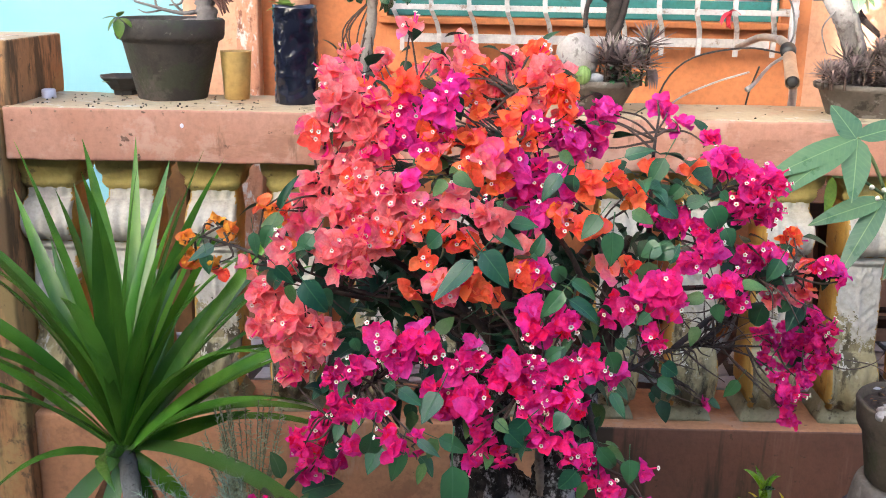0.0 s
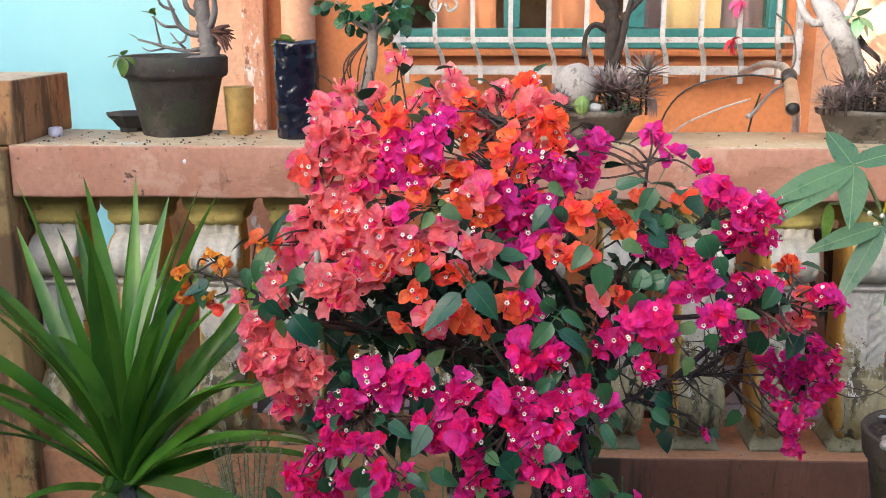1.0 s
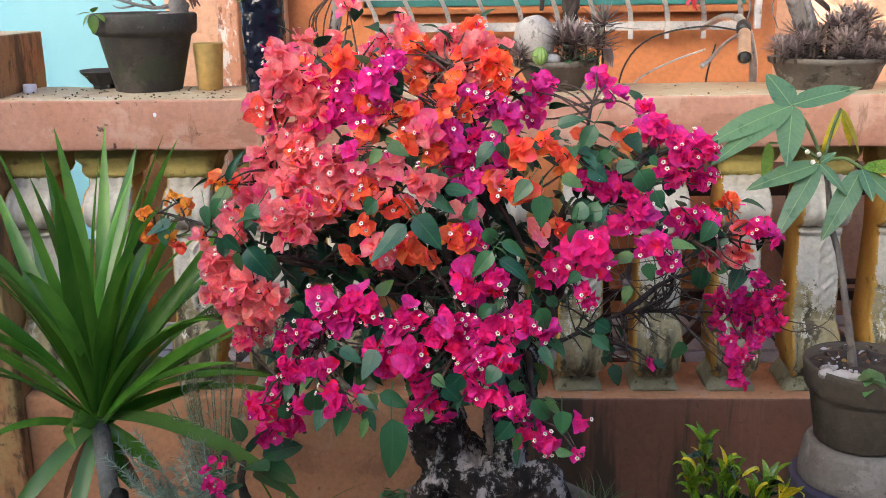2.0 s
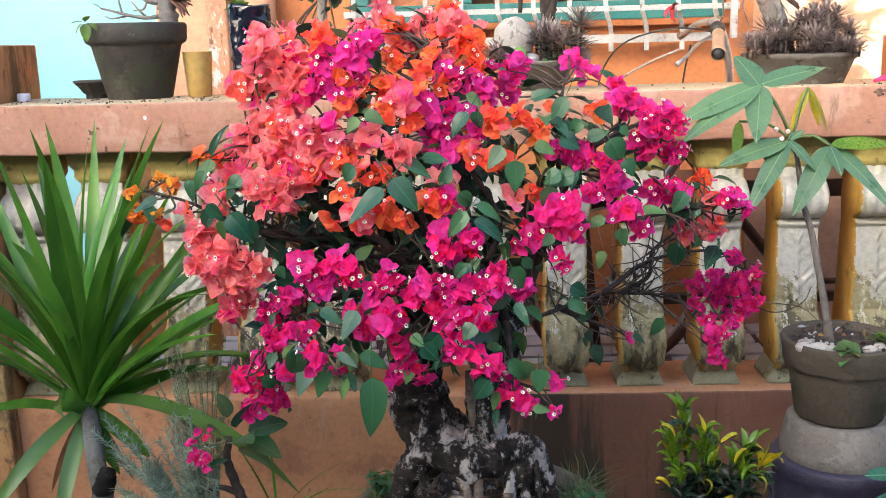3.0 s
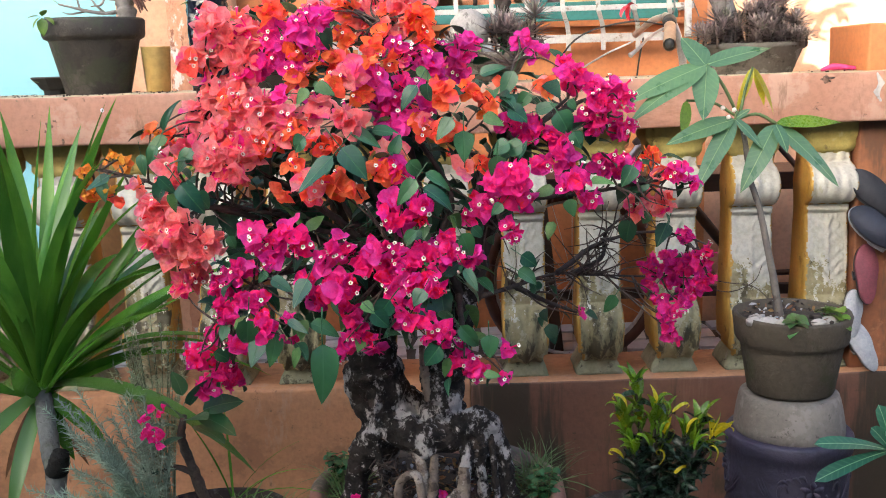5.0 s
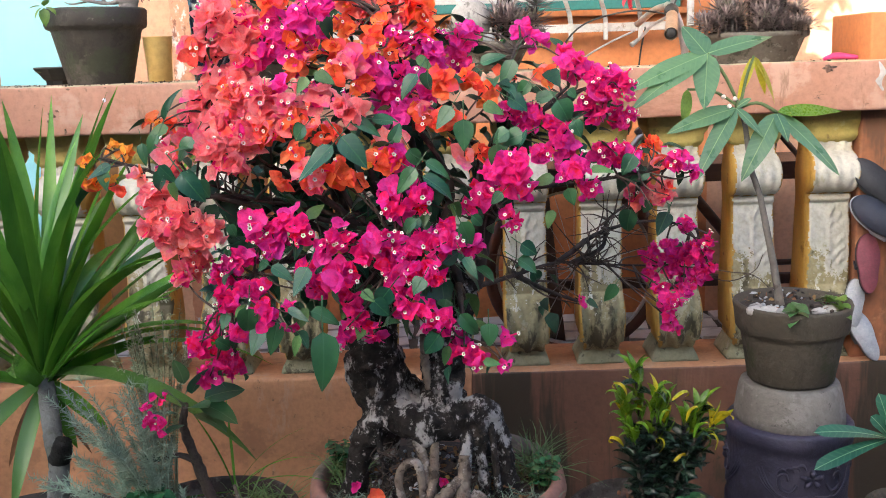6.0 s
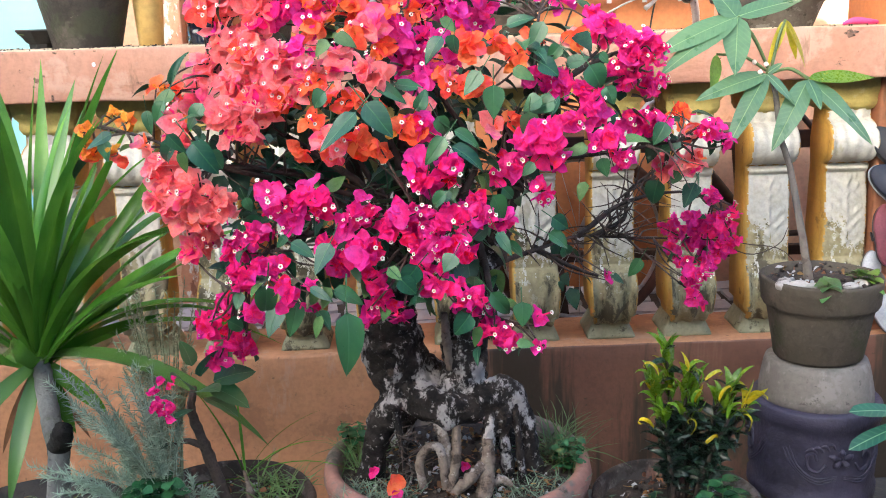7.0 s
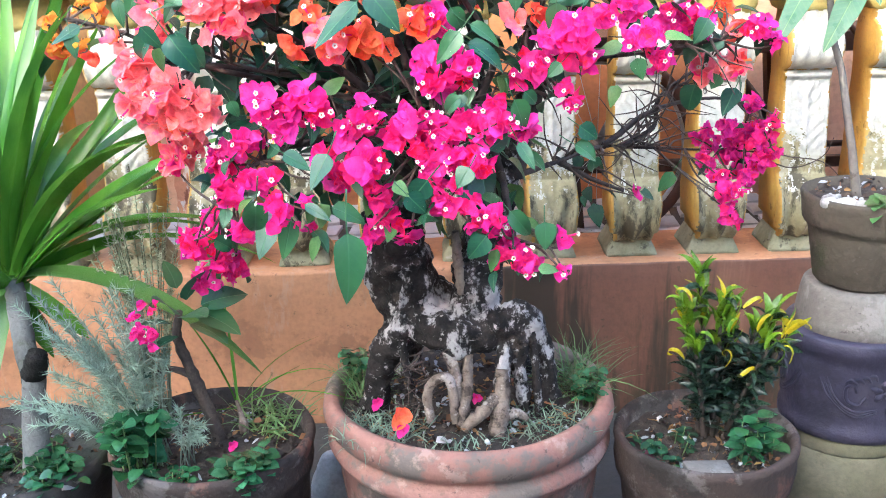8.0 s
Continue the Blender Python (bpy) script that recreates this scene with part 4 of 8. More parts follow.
    part("brake_lever", b, M["steel"], bars, "dull silver brake lever")
    b = bmesh.new()
    tube(b, [(0.985, 2.645, 1.437), (0.982, 2.625, 1.435), (0.975, 2.60, 1.425)], [0.019, 0.022, 0.019], 6, 14)
    part("lever_clamp", b, M["rubber"], bars, "black lever clamp")
    for pts, mat in (([(0.975, 2.62, 1.425), (0.86, 2.62, 1.438), (0.72, 2.66, 1.40), (0.655, 2.70, 1.30), (0.66, 2.74, 1.15)], "rubber"), ([(0.86, 2.55, 1.38), (0.78, 2.62, 1.34), (0.70, 2.70, 1.28), (0.66, 2.74, 1.2)], "white_paint"), ([(0.90, 2.60, 1.39), (0.90, 2.68, 1.30), (0.90, 2.74, 1.15)], "rubber"), ([(0.985, 2.66, 1.43), (1.005, 2.66, 1.48), (1.000, 2.70, 1.56), (0.985, 2.80, 1.60)], "rubber")):
        b = bmesh.new()
        tube(b, pts, [0.0027, 0.0027], 20, 6)
        part("cable", b, M[mat], bars)
    return bike


bicycle()

bench = holder("wooden_bench", 1.15, 3.05, FLOOR, "dark stained wooden bench against the house wall", "bench")
part("seat", box(bmesh.new(), 0.55, 1.75, 2.93, 3.22, 0.885, 0.945, 0.004), M["wood_dark"], bench, smooth=False)
for x in (0.62, 1.33, 1.66):
    for y in (2.95, 3.16):
        part("leg", bar(bmesh.new(), [(x, y, 0.90), (x + 0.06, y, FLOOR - 0.012)], 0.045, 0.045), M["wood_dark"], bench, smooth=False)
part("stretcher", box(bmesh.new(), 0.66, 1.62, 2.955, 2.985, 0.52, 0.555, 0.003), M["wood_dark"], bench, smooth=False)

small = holder("clay_pot", 0.60, 3.1, FLOOR, "small empty terracotta pot on the porch floor", "pot")
part("body", lathe([(0.06, -0.013), (0.085, 0.10), (0.10, 0.12), (0.10, 0.15), (0.088, 0.15), (0.075, 0.06)], 32, 0.002, (0.60, 3.12, FLOOR)), M["clay_red"], small)

# broken tiles that pave the porch
for i in range(26):
    for j in range(6):
        x0, y0 = -1.2 + i * 0.125, 2.63 + j * 0.125
        b = bmesh.new()
        k = rnd.uniform(0.0, 0.02)
        vs = [(x0 + rnd.uniform(0, 0.02), y0 + rnd.uniform(0, 0.02)), (x0 + 0.118 - k, y0 + rnd.uniform(0, 0.03)), (x0 + 0.118 - rnd.uniform(0, 0.03), y0 + 0.118), (x0 + rnd.uniform(0, 0.03), y0 + 0.118 - k)]
        lo = [b.verts.new((x, y, FLOOR - 0.014)) for x, y in vs]
        hi = [b.verts.new((x, y, FLOOR)) for x, y in vs]
        b.faces.new(hi)
        for a in range(4):
            b.faces.new((lo[a], lo[(a + 1) % 4], hi[(a + 1) % 4], hi[a]))
        part("tile", b, M["tile"], bpy.data.objects["porch_floor"], smooth=False)


# slippers tucked beside the pier
def slipper(x, y, z, tilt, lean, mat, rim, label, size=0.86):
    """A rubber slipper that shows its sole; tilt turns it in its own plane, lean tips its upper end back."""
    s = holder("slipper", x, y, z, label, "slipper", "slippers tucked by the pier")
    m = Matrix.Translation((x, y, z)) @ Matrix.Rotation(lean, 4, "X") @ Matrix.Rotation(tilt, 4, "Y") @ Matrix.Scale(size, 4)

    def outline(k, dy):
        ring = []
        for i in range(36):
            a = 2 * math.pi * i / 36
            w = 0.046 + 0.007 * math.sin(a) - 0.006 * math.exp(-((math.sin(a) + 0.25) / 0.3) ** 2)
            ring.append((math.cos(a) * w * k, dy, math.sin(a) * 0.118 * k))
        return ring

    def slab(rings, mat_name, name):
        b = bmesh.new()
        vs = [[b.verts.new(p) for p in ring] for ring in rings]
        for r0, r1 in zip(vs, vs[1:]):
            for j in range(36):
                b.faces.new((r0[j], r1[j], r1[(j + 1) % 36], r0[(j + 1) % 36]))
        b.faces.new(vs[0])
        b.faces.new(vs[-1][::-1])
        part(name, b, M[mat_name], s, m=m)

    slab([outline(0.97, -0.012), outline(1.0, -0.008), outline(1.0, 0.002)], mat, "outsole")
    slab([outline(0.985, 0.0025), outline(1.015, 0.005), outline(1.0, 0.013)], rim, "midsole")
    b = bmesh.new()
    for sx in (-1, 1):
        tube(b, [(sx * 0.042, 0.012, -0.02), (sx * 0.03, 0.045, 0.02), (0, 0.016, 0.062)], [0.007, 0.006], 8, 6)
    part("strap", b, M[rim], s, m=m)


slipper(1.505, 2.366, 0.935, -0.80, -0.25, "slip_dark", "slip_grey", "dark grey rubber slipper wedged beside the pier")
slipper(1.528, 2.345, 0.832, -0.95, -0.30, "slip_navy", "slip_pale", "navy blue rubber slipper with a pale edge beside the pier", 1.0)
slipper(1.482, 2.360, 0.715, 0.05, -0.30, "slip_pink", "slip_dark", "faded maroon rubber slipper wedged beside the pier", 0.72)
slipper(1.450, 2.362, 0.602, 0.05, -0.15, "slip_pale", "slip_grey", "pale grey child's slipper behind the flower pot", 0.58)
slipper(1.478, 2.352, 0.508, -0.40, -0.25, "slip_pale", "slip_grey", "pale blue-grey child's slipper leaning on the plinth ledge", 0.66)

# ---- things on the coping ----
def flowerpot(name, x, y, z, profile, mat, label, rough=0.003, segs=56, soil=None, squash=(1, 1), group=""):
    pot = holder(name, x, y, z, label, "flower pot", group)
    body = part("body", lathe(profile, segs, rough, (x, y, z), squash), M[mat], pot)
    if soil:
        r, h = soil
        b = bmesh.new()
        rows = []
        for i in range(9):
            k = r * i / 8
            rows.append([b.verts.new((x + k * math.cos(a) * squash[0], y + k * math.sin(a) * squash[1], z + h + 0.012 * (1 - i / 8) + 0.008 * noise.noise(Vector((x + k * math.cos(a), y + k * math.sin(a), 0)) * 22))) for a in (2 * math.pi * j / 32 for j in range(32))] if i else [b.verts.new((x, y, z + h + 0.014))])
        for j in range(32):
            b.faces.new((rows[0][0], rows[1][j], rows[1][(j + 1) % 32]))
        for a, c in zip(rows[1:], rows[2:]):
            for j in range(32):
                b.faces.new((a[j], c[j], c[(j + 1) % 32], a[(j + 1) % 32]))
        part("soil", b, M["soil"], pot)
    return pot


flowerpot("clay_pot", -0.692, 2.57, TOP - 0.002, [(0.088, 0.0), (0.091, 0.004), (0.125, 0.150), (0.127, 0.154), (0.139, 0.160), (0.143, 0.170), (0.146, 0.208), (0.141, 0.214), (0.134, 0.212), (0.128, 0.18)], "clay_dark", "dark weathered clay pot standing on the coping", 0.0035, soil=(0.133, 0.193))
dish = holder("bonsai_dish", -0.838, 2.617, TOP, "small black ceramic dish beside the clay pot", "dish")
part("body", lathe([(0.038, -0.002), (0.040, 0.012), (0.050, 0.018), (0.060, 0.030), (0.082, 0.048), (0.080, 0.052), (0.055, 0.036)], 8, 0.001, (-0.838, 2.617, TOP), (0.85, 0.85)), M["rubber"], dish, smooth=False)
part("weed", blade(bmesh.new(), aim((-0.865, 2.572, TOP + 0.036), (-0.3, -0.6, 0.2)), 0.03, 0.012), M["leaf_young"], dish)
cup = holder("tumbler", -0.517, 2.565, TOP, "matt gold drinking tumbler on the coping", "cup")
part("body", lathe([(0.031, -0.001), (0.034, 0.002), (0.042, 0.126), (0.0425, 0.128), (0.040, 0.128), (0.033, 0.01)], 40, 0.0, (-0.517, 2.565, TOP)), M["gold"], cup)

# grow bag of black plastic, creased
bm = bmesh.new()
rows = []
for i in range(46):
    u = i / 45
    z = TOP - 0.001 + 0.252 * u
    row = []
    for j in range(48):
        a = 2 * math.pi * j / 48
        k = 0.054 + 0.003 * math.sin(3 * a + u * 4) + 0.0035 * noise.noise(Vector((math.cos(a) * 2.5, math.sin(a) * 2.5, u * 9))) + 0.0055 * abs(noise.noise(Vector((math.cos(a) * 6, math.sin(a) * 6, u * 9)))) + 0.0036 * abs(noise.noise(Vector((math.cos(a) * 13 + u * 5, math.sin(a) * 13, u * 26))))
        row.append(bm.verts.new((-0.347 + 0.004 * u + k * math.cos(a), 2.50 + k * 0.95 * math.sin(a), z + (0.004 * math.sin(2 * a) if i == 45 else 0))))
    rows.append(row)
rows.append([bm.verts.new(((v.co.x + 0.345) * 0.93 - 0.345, (v.co.y - 2.5) * 0.93 + 2.5, v.co.z - 0.002)) for v in rows[-1]])
rows.append([bm.verts.new((v.co.x, v.co.y, v.co.z - 0.03)) for v in rows[-1]])
for a, b in zip(rows, rows[1:]):
    for j in range(48):
        bm.faces.new((a[j], a[(j + 1) % 48], b[(j + 1) % 48], b[j]))
bm.faces.new(rows[0][::-1])
bm.faces.new(rows[-1])
bag = holder("grow_bag", -0.345, 2.50, TOP, "creased black plastic grow bag standing on the coping", "grow bag")
part("body", bm, M["bag"], bag)
for d in ((-0.5, -0.3, 0.7), (-0.8, -0.2, 0.35), (0.3, -0.5, 0.6), (-0.2, 0.4, 0.8)):
    part("leaf", blade(bmesh.new(), aim((-0.365, 2.49, 1.52), d), 0.055, 0.035, 0.8), M["leaf_young"], bag)

cap = holder("bottle_cap", -1.005, 2.50, TOP, "small pale lilac plastic cap on the coping", "cap")
part("body", lathe([(0.017, -0.001), (0.019, 0.002), (0.018, 0.022), (0.015, 0.024), (0.013, 0.020)], 20, 0.0, (-1.005, 2.50, TOP)), M["white_plastic"], cap)

flowerpot("clay_pot", -0.185, 2.56, TOP - 0.002, [(0.05, 0), (0.062, 0.06), (0.068, 0.062), (0.07, 0.085), (0.063, 0.086), (0.058, 0.06)], "clay_dark", "small dark clay pot on the coping", 0.002, soil=(0.062, 0.074))
flowerpot("bonsai_bowl", 0.447, 2.49, TOP - 0.002, [(0.060, 0.0), (0.066, 0.002), (0.098, 0.060), (0.112, 0.066), (0.118, 0.080), (0.114, 0.084), (0.105, 0.080), (0.095, 0.06)], "clay_lime", "weathered shallow clay bowl on the coping", 0.003, soil=(0.106, 0.072), squash=(1.0, 0.85))
flowerpot("bonsai_bowl", 1.178, 2.49, TOP - 0.002, [(0.115, 0.0), (0.120, 0.002), (0.147, 0.066), (0.160, 0.072), (0.163, 0.084), (0.157, 0.087), (0.148, 0.082), (0.14, 0.06)], "clay_lime", "wide weathered clay tray on the coping", 0.003, soil=(0.148, 0.074), squash=(1.0, 0.72))


def rosette(parent, p, size, n, mat="succulent"):
    """One succulent rosette of narrow pointed leaves."""
    b = bmesh.new()
    for i in range(n):
        a, e = i * 2.4, -0.25 + 1.5 * (i / n)
        d = Vector((math.cos(a) * math.cos(e), math.sin(a) * math.cos(e), math.sin(e)))
        blade(b, aim(Vector(p) - Vector((0, 0, 0.012 * (1 - i / n))), d, rnd.uniform(-0.2, 0.2)), size * rnd.uniform(0.8, 1.15) * (1 - 0.45 * i / n), size * 0.11, -0.25, 0.5, 3, lambda u: (0.5 + 0.9 * u) * (1 - u ** 3))
    part("rosette", b, M[mat], parent)


def clump(name, x, y, z, spread, n, size, label, dome=0.06):
    c = holder(name, x, y, z, label, "succulent")
    for i in range(n):
        a, k = i * 2.4 + rnd.uniform(-0.3, 0.3), math.sqrt((i + 0.5) / n)
        h = dome * rnd.uniform(0.55, 1.0) * (1 - 0.75 * k * k)
        p = Vector((x + math.cos(a) * k * spread[0], y + math.sin(a) * k * spread[1], z + 0.008 + h))
        b = bmesh.new()
        tube(b, [(p.x, p.y, z - 0.012), p], [0.004, 0.003], 3, 5)
        for j in range(int(h / 0.004)):
            t = j * 2.4
            blade(b, aim((p.x, p.y, z + 0.004 * j), (math.cos(t), math.sin(t), 0.1)), size * 0.55, size * 0.13, -0.3, 0.4, 2, slot=1)
        part("stalk", b, [M["twig"], M["succulent"]], c)
        rosette(c, p, size * rnd.uniform(0.75, 1.15), 36)
    return c


def stem_plant(name, pts, radii, mat, label, rough=0.25, category="plant"):
    p = Vector(pts[0])
    t = holder(name, p.x, p.y, p.z, label, category)
    b = bmesh.new()
    tube(b, pts, radii, 30, 14, rough)
    part("trunk", b, M[mat], t)
    return t


# desert rose in the dark pot: grey trunk, bare crooked limbs
rose = stem_plant("desert_rose", [(-0.588, 2.56, TOP + 0.185), (-0.590, 2.56, TOP + 0.235), (-0.597, 2.56, TOP + 0.285), (-0.606, 2.565, TOP + 0.34), (-0.60, 2.57, TOP + 0.44)], [0.036, 0.026, 0.021, 0.019, 0.014], "bark_ash", "desert rose with a gnarled grey trunk and bare limbs", 0.45)
for x0, z0, x1, z1, x2, z2, r in ((-0.600, 0.232, -0.66, 0.226, -0.775, 0.254, 0.0065), (-0.596, 0.262, -0.655, 0.282, -0.685, 0.36, 0.009), (-0.590, 0.275, -0.565, 0.33, -0.572, 0.42, 0.011), (-0.722, 0.240, -0.726, 0.27, -0.722, 0.315, 0.0035), (-0.655, 0.230, -0.668, 0.245, -0.69, 0.272, 0.004), (-0.700, 0.234, -0.74, 0.225, -0.77, 0.232, 0.003), (-0.665, 0.288, -0.70, 0.29, -0.735, 0.315, 0.005), (-0.645, 0.278, -0.655, 0.25, -0.685, 0.245, 0.004), (-0.606, 0.31, -0.64, 0.34, -0.645, 0.41, 0.009), (-0.678, 0.33, -0.71, 0.345, -0.72, 0.39, 0.005), (-0.59, 0.205, -0.64, 0.205, -0.67, 0.195, 0.008)):
    b = bmesh.new()
    tube(b, [(x0, 2.56, TOP + z0), (x1, 2.545 + rnd.uniform(-0.012, 0.012), TOP + z1), (x2, 2.54 + rnd.uniform(-0.02, 0.02), TOP + z2)], [r, r * 0.8, r * 0.4], 16, 8, 0.3)
    part("limb", b, M["bark_ash"], rose)
for x, z, d, k in ((-0.790, 0.214, (-0.5, -0.4, -0.5), 1), (-0.785, 0.212, (0.1, -0.35, -0.9), 1.3), (-0.780, 0.214, (0.8, -0.4, -0.25), 1.1), (-0.785, 0.216, (0.3, -0.3, 0.4), 0.9), (-0.79, 0.216, (-0.9, -0.2, 0.15), 0.9), (-0.775, 0.254, (-0.5, -0.2, 0.6), 0.7), (-0.735, 0.32, (-0.6, -0.2, 0.4), 0.8), (-0.735, 0.32, (0.3, -0.4, 0.6), 0.8), (-0.725, 0.315, (-0.2, -0.4, 0.9), 0.7), (-0.572, 0.40, (0.4, -0.5, -0.3), 0.9), (-0.575, 0.36, (0.5, -0.5, 0.1), 0.8)):
    part("leaf", blade(bmesh.new(), aim((x, 2.436 if z < 0.23 else 2.54, TOP + z), d), 0.040 * k, 0.024 * k, 0.5), M["leaf_young"], rose)
b = bmesh.new()
for i in range(18):
    a = rnd.uniform(-1.0, 0.9)
    tube(b, [(-0.585, 2.55, TOP + 0.275), (-0.565 + 0.02 * math.cos(a), 2.54 + rnd.uniform(-0.02, 0.02), TOP + 0.272 + 0.02 * math.sin(a)), (-0.562 + 0.045 * math.cos(a), 2.53 + rnd.uniform(-0.03, 0.03), TOP + 0.258 + 0.045 * math.sin(a))], [0.004, 0.0055, 0.0015], 6, 5)
part("dry_leaves", b, M["tyre"], rose, "dry brown leaf tuft")

# small round-leaved tree behind the flowers
bush = stem_plant("ficus_bonsai", [(-0.185, 2.56, TOP + 0.05), (-0.165, 2.555, TOP + 0.14), (-0.15, 2.55, TOP + 0.22), (-0.145, 2.55, TOP + 0.33)], [0.020, 0.017, 0.015, 0.011], "bark_grey", "ficus bonsai with a grey stem, hanging roots and round leaves")
for i in range(9):
    b = bmesh.new()
    x0 = -0.16 + rnd.uniform(-0.06, 0.03)
    tube(b, [(-0.15, 2.55, TOP + 0.27), (x0 - 0.02, 2.54, TOP + 0.19), (x0 - 0.02 + rnd.uniform(-0.03, 0.03), 2.545, TOP + 0.10), (-0.185 + rnd.uniform(-0.03, 0.03), 2.55, TOP + 0.07)], [0.0022, 0.0022], 16, 5)
    part("hanging_root", b, M["twig"], bush)
for i in range(7):
    a = i * 0.9
    e = Vector((-0.15 + 0.10 * math.cos(a), 2.55 + 0.06 * math.sin(a), TOP + 0.33 + 0.03 * math.sin(i * 2.1)))
    b = bmesh.new()
    tube(b, [(-0.147, 2.55, TOP + 0.27), (-0.147 + 0.05 * math.cos(a), 2.55 + 0.03 * math.sin(a), TOP + 0.30), e], [0.006, 0.003], 8, 6)
    part("limb", b, M["bark_grey"], bush)
for i in range(120):
    v = anywhere()
    p = Vector((-0.15, 2.55, TOP + 0.345)) + Vector((v.x * 0.155, v.y * 0.09, v.z * 0.075)) * rnd.uniform(0.55, 1.0)
    part("leaf", blade(bmesh.new(), aim(p, v + Vector((0, -0.3, -0.2)), rnd.uniform(-1, 1)), rnd.uniform(0.03, 0.042), 0.034, 0.6, 0.2, 4, lambda u: math.sin(math.pi * min(1, u + 0.03)) ** 0.5), M["leaf"], bush)

# middle bowl
mid = stem_plant("desert_rose", [(0.494, 2.50, TOP + 0.06), (0.492, 2.495, TOP + 0.14), (0.484, 2.49, TOP + 0.21), (0.482, 2.49, TOP + 0.28), (0.468, 2.49, TOP + 0.36), (0.455, 2.49, TOP + 0.47)], [0.017, 0.018, 0.022, 0.023, 0.017, 0.013], "bark_dark", "bonsai with a dark twisted trunk in the shallow bowl", 0.5)
for pts, r in (([(0.505, 2.49, TOP + 0.06), (0.476, 2.475, TOP + 0.16), (0.498, 2.47, TOP + 0.24), (0.512, 2.475, TOP + 0.31), (0.535, 2.48, TOP + 0.40)], 0.011), ([(0.475, 2.49, TOP + 0.275), (0.435, 2.48, TOP + 0.295), (0.410, 2.475, TOP + 0.27), (0.405, 2.47, TOP + 0.21)], 0.009), ([(0.49, 2.49, TOP + 0.29), (0.52, 2.48, TOP + 0.33), (0.56, 2.48, TOP + 0.37)], 0.010), ([(0.470, 2.48, TOP + 0.20), (0.452, 2.465, TOP + 0.15), (0.448, 2.455, TOP + 0.085)], 0.004), ([(0.475, 2.49, TOP + 0.32), (0.445, 2.49, TOP + 0.35), (0.41, 2.49, TOP + 0.42)], 0.010)):
    b = bmesh.new()
    tube(b, pts, [r, r * 0.6], 20, 8, 0.4)
    part("limb", b, M["bark_dark"], mid)


def pebble(name, x, y, z, sx, sy, sz, mat, label, category="stone"):
    b = bmesh.new()
    bmesh.ops.create_icosphere(b, subdivisions=4, radius=1.0)
    for v in b.verts:
        k = 1 + 0.10 * noise.noise(v.co * 1.7 + Vector((x, y, z)) * 9) + 0.03 * noise.noise(v.co * 6)
        v.co = Vector((v.co.x * sx * k + x, v.co.y * sy * k + y, v.co.z * sz * k + z))
    return tagged(part(name, b, M[mat]), label, category)


pebble("round_stone", 0.386, 2.445, TOP + 0.136, 0.056, 0.046, 0.064, "stone_white", "rough whitish boulder set in the shallow bowl")
pebble("pebble", 0.432, 2.410, TOP + 0.088, 0.020, 0.015, 0.014, "stone_grey", "pale grey pebble on the bowl's soil")
b = bmesh.new()
bmesh.ops.create_uvsphere(b, u_segments=48, v_segments=16, radius=1)
for v in b.verts:
    k = 1 + 0.07 * math.cos(12 * math.atan2(v.co.y, v.co.x))
    v.co = Vector((0.398 + v.co.x * 0.020 * k, 2.402 + v.co.y * 0.020 * k, TOP + 0.097 + v.co.z * 0.024))
tagged(part("cactus", b, M["cactus"]), "small round ribbed green cactus in the bowl", "cactus")
clump("succulent_clump", 0.345, 2.425, TOP + 0.080, (0.014, 0.02), 3, 0.075, "purple-grey spiky succulents at the bowl's edge", 0.045)
clump("succulent_clump", 0.488, 2.425, TOP + 0.080, (0.040, 0.035), 7, 0.082, "purple-grey spiky succulents filling the bowl", 0.12)
c = clump("succulent_clump", 0.562, 2.44, TOP + 0.080, (0.010, 0.02), 2, 0.092, "tall purple-grey succulents leaning over the bowl's edge", 0.12)
for i in range(60):
    p = Vector((0.50 + rnd.uniform(-0.04, 0.05), 2.40 + rnd.uniform(-0.02, 0.03), TOP + 0.085 + rnd.uniform(0, 0.03)))
    part("leaf", blade(bmesh.new(), aim(p, anywhere() + Vector((0, -0.3, 0.3))), 0.013, 0.010, 0.3, 0.2, 2), M["herb"], c)
for i in range(4):
    part("leaf", blade(bmesh.new(), aim((0.565 + 0.006 * i, 2.43, TOP + 0.12), (0.2, -0.2, -0.9)), 0.06, 0.014, 0.2), M["succulent"], c)

# right tray
right = stem_plant("desert_rose", [(1.128, 2.49, TOP + 0.065), (1.113, 2.485, TOP + 0.145), (1.085, 2.48, TOP + 0.22), (1.050, 2.48, TOP + 0.285), (1.000, 2.48, TOP + 0.36), (0.98, 2.48, TOP + 0.46)], [0.034, 0.030, 0.030, 0.032, 0.026, 0.020], "bark_ash", "desert rose with a thick smooth grey trunk in the tray", 0.2)
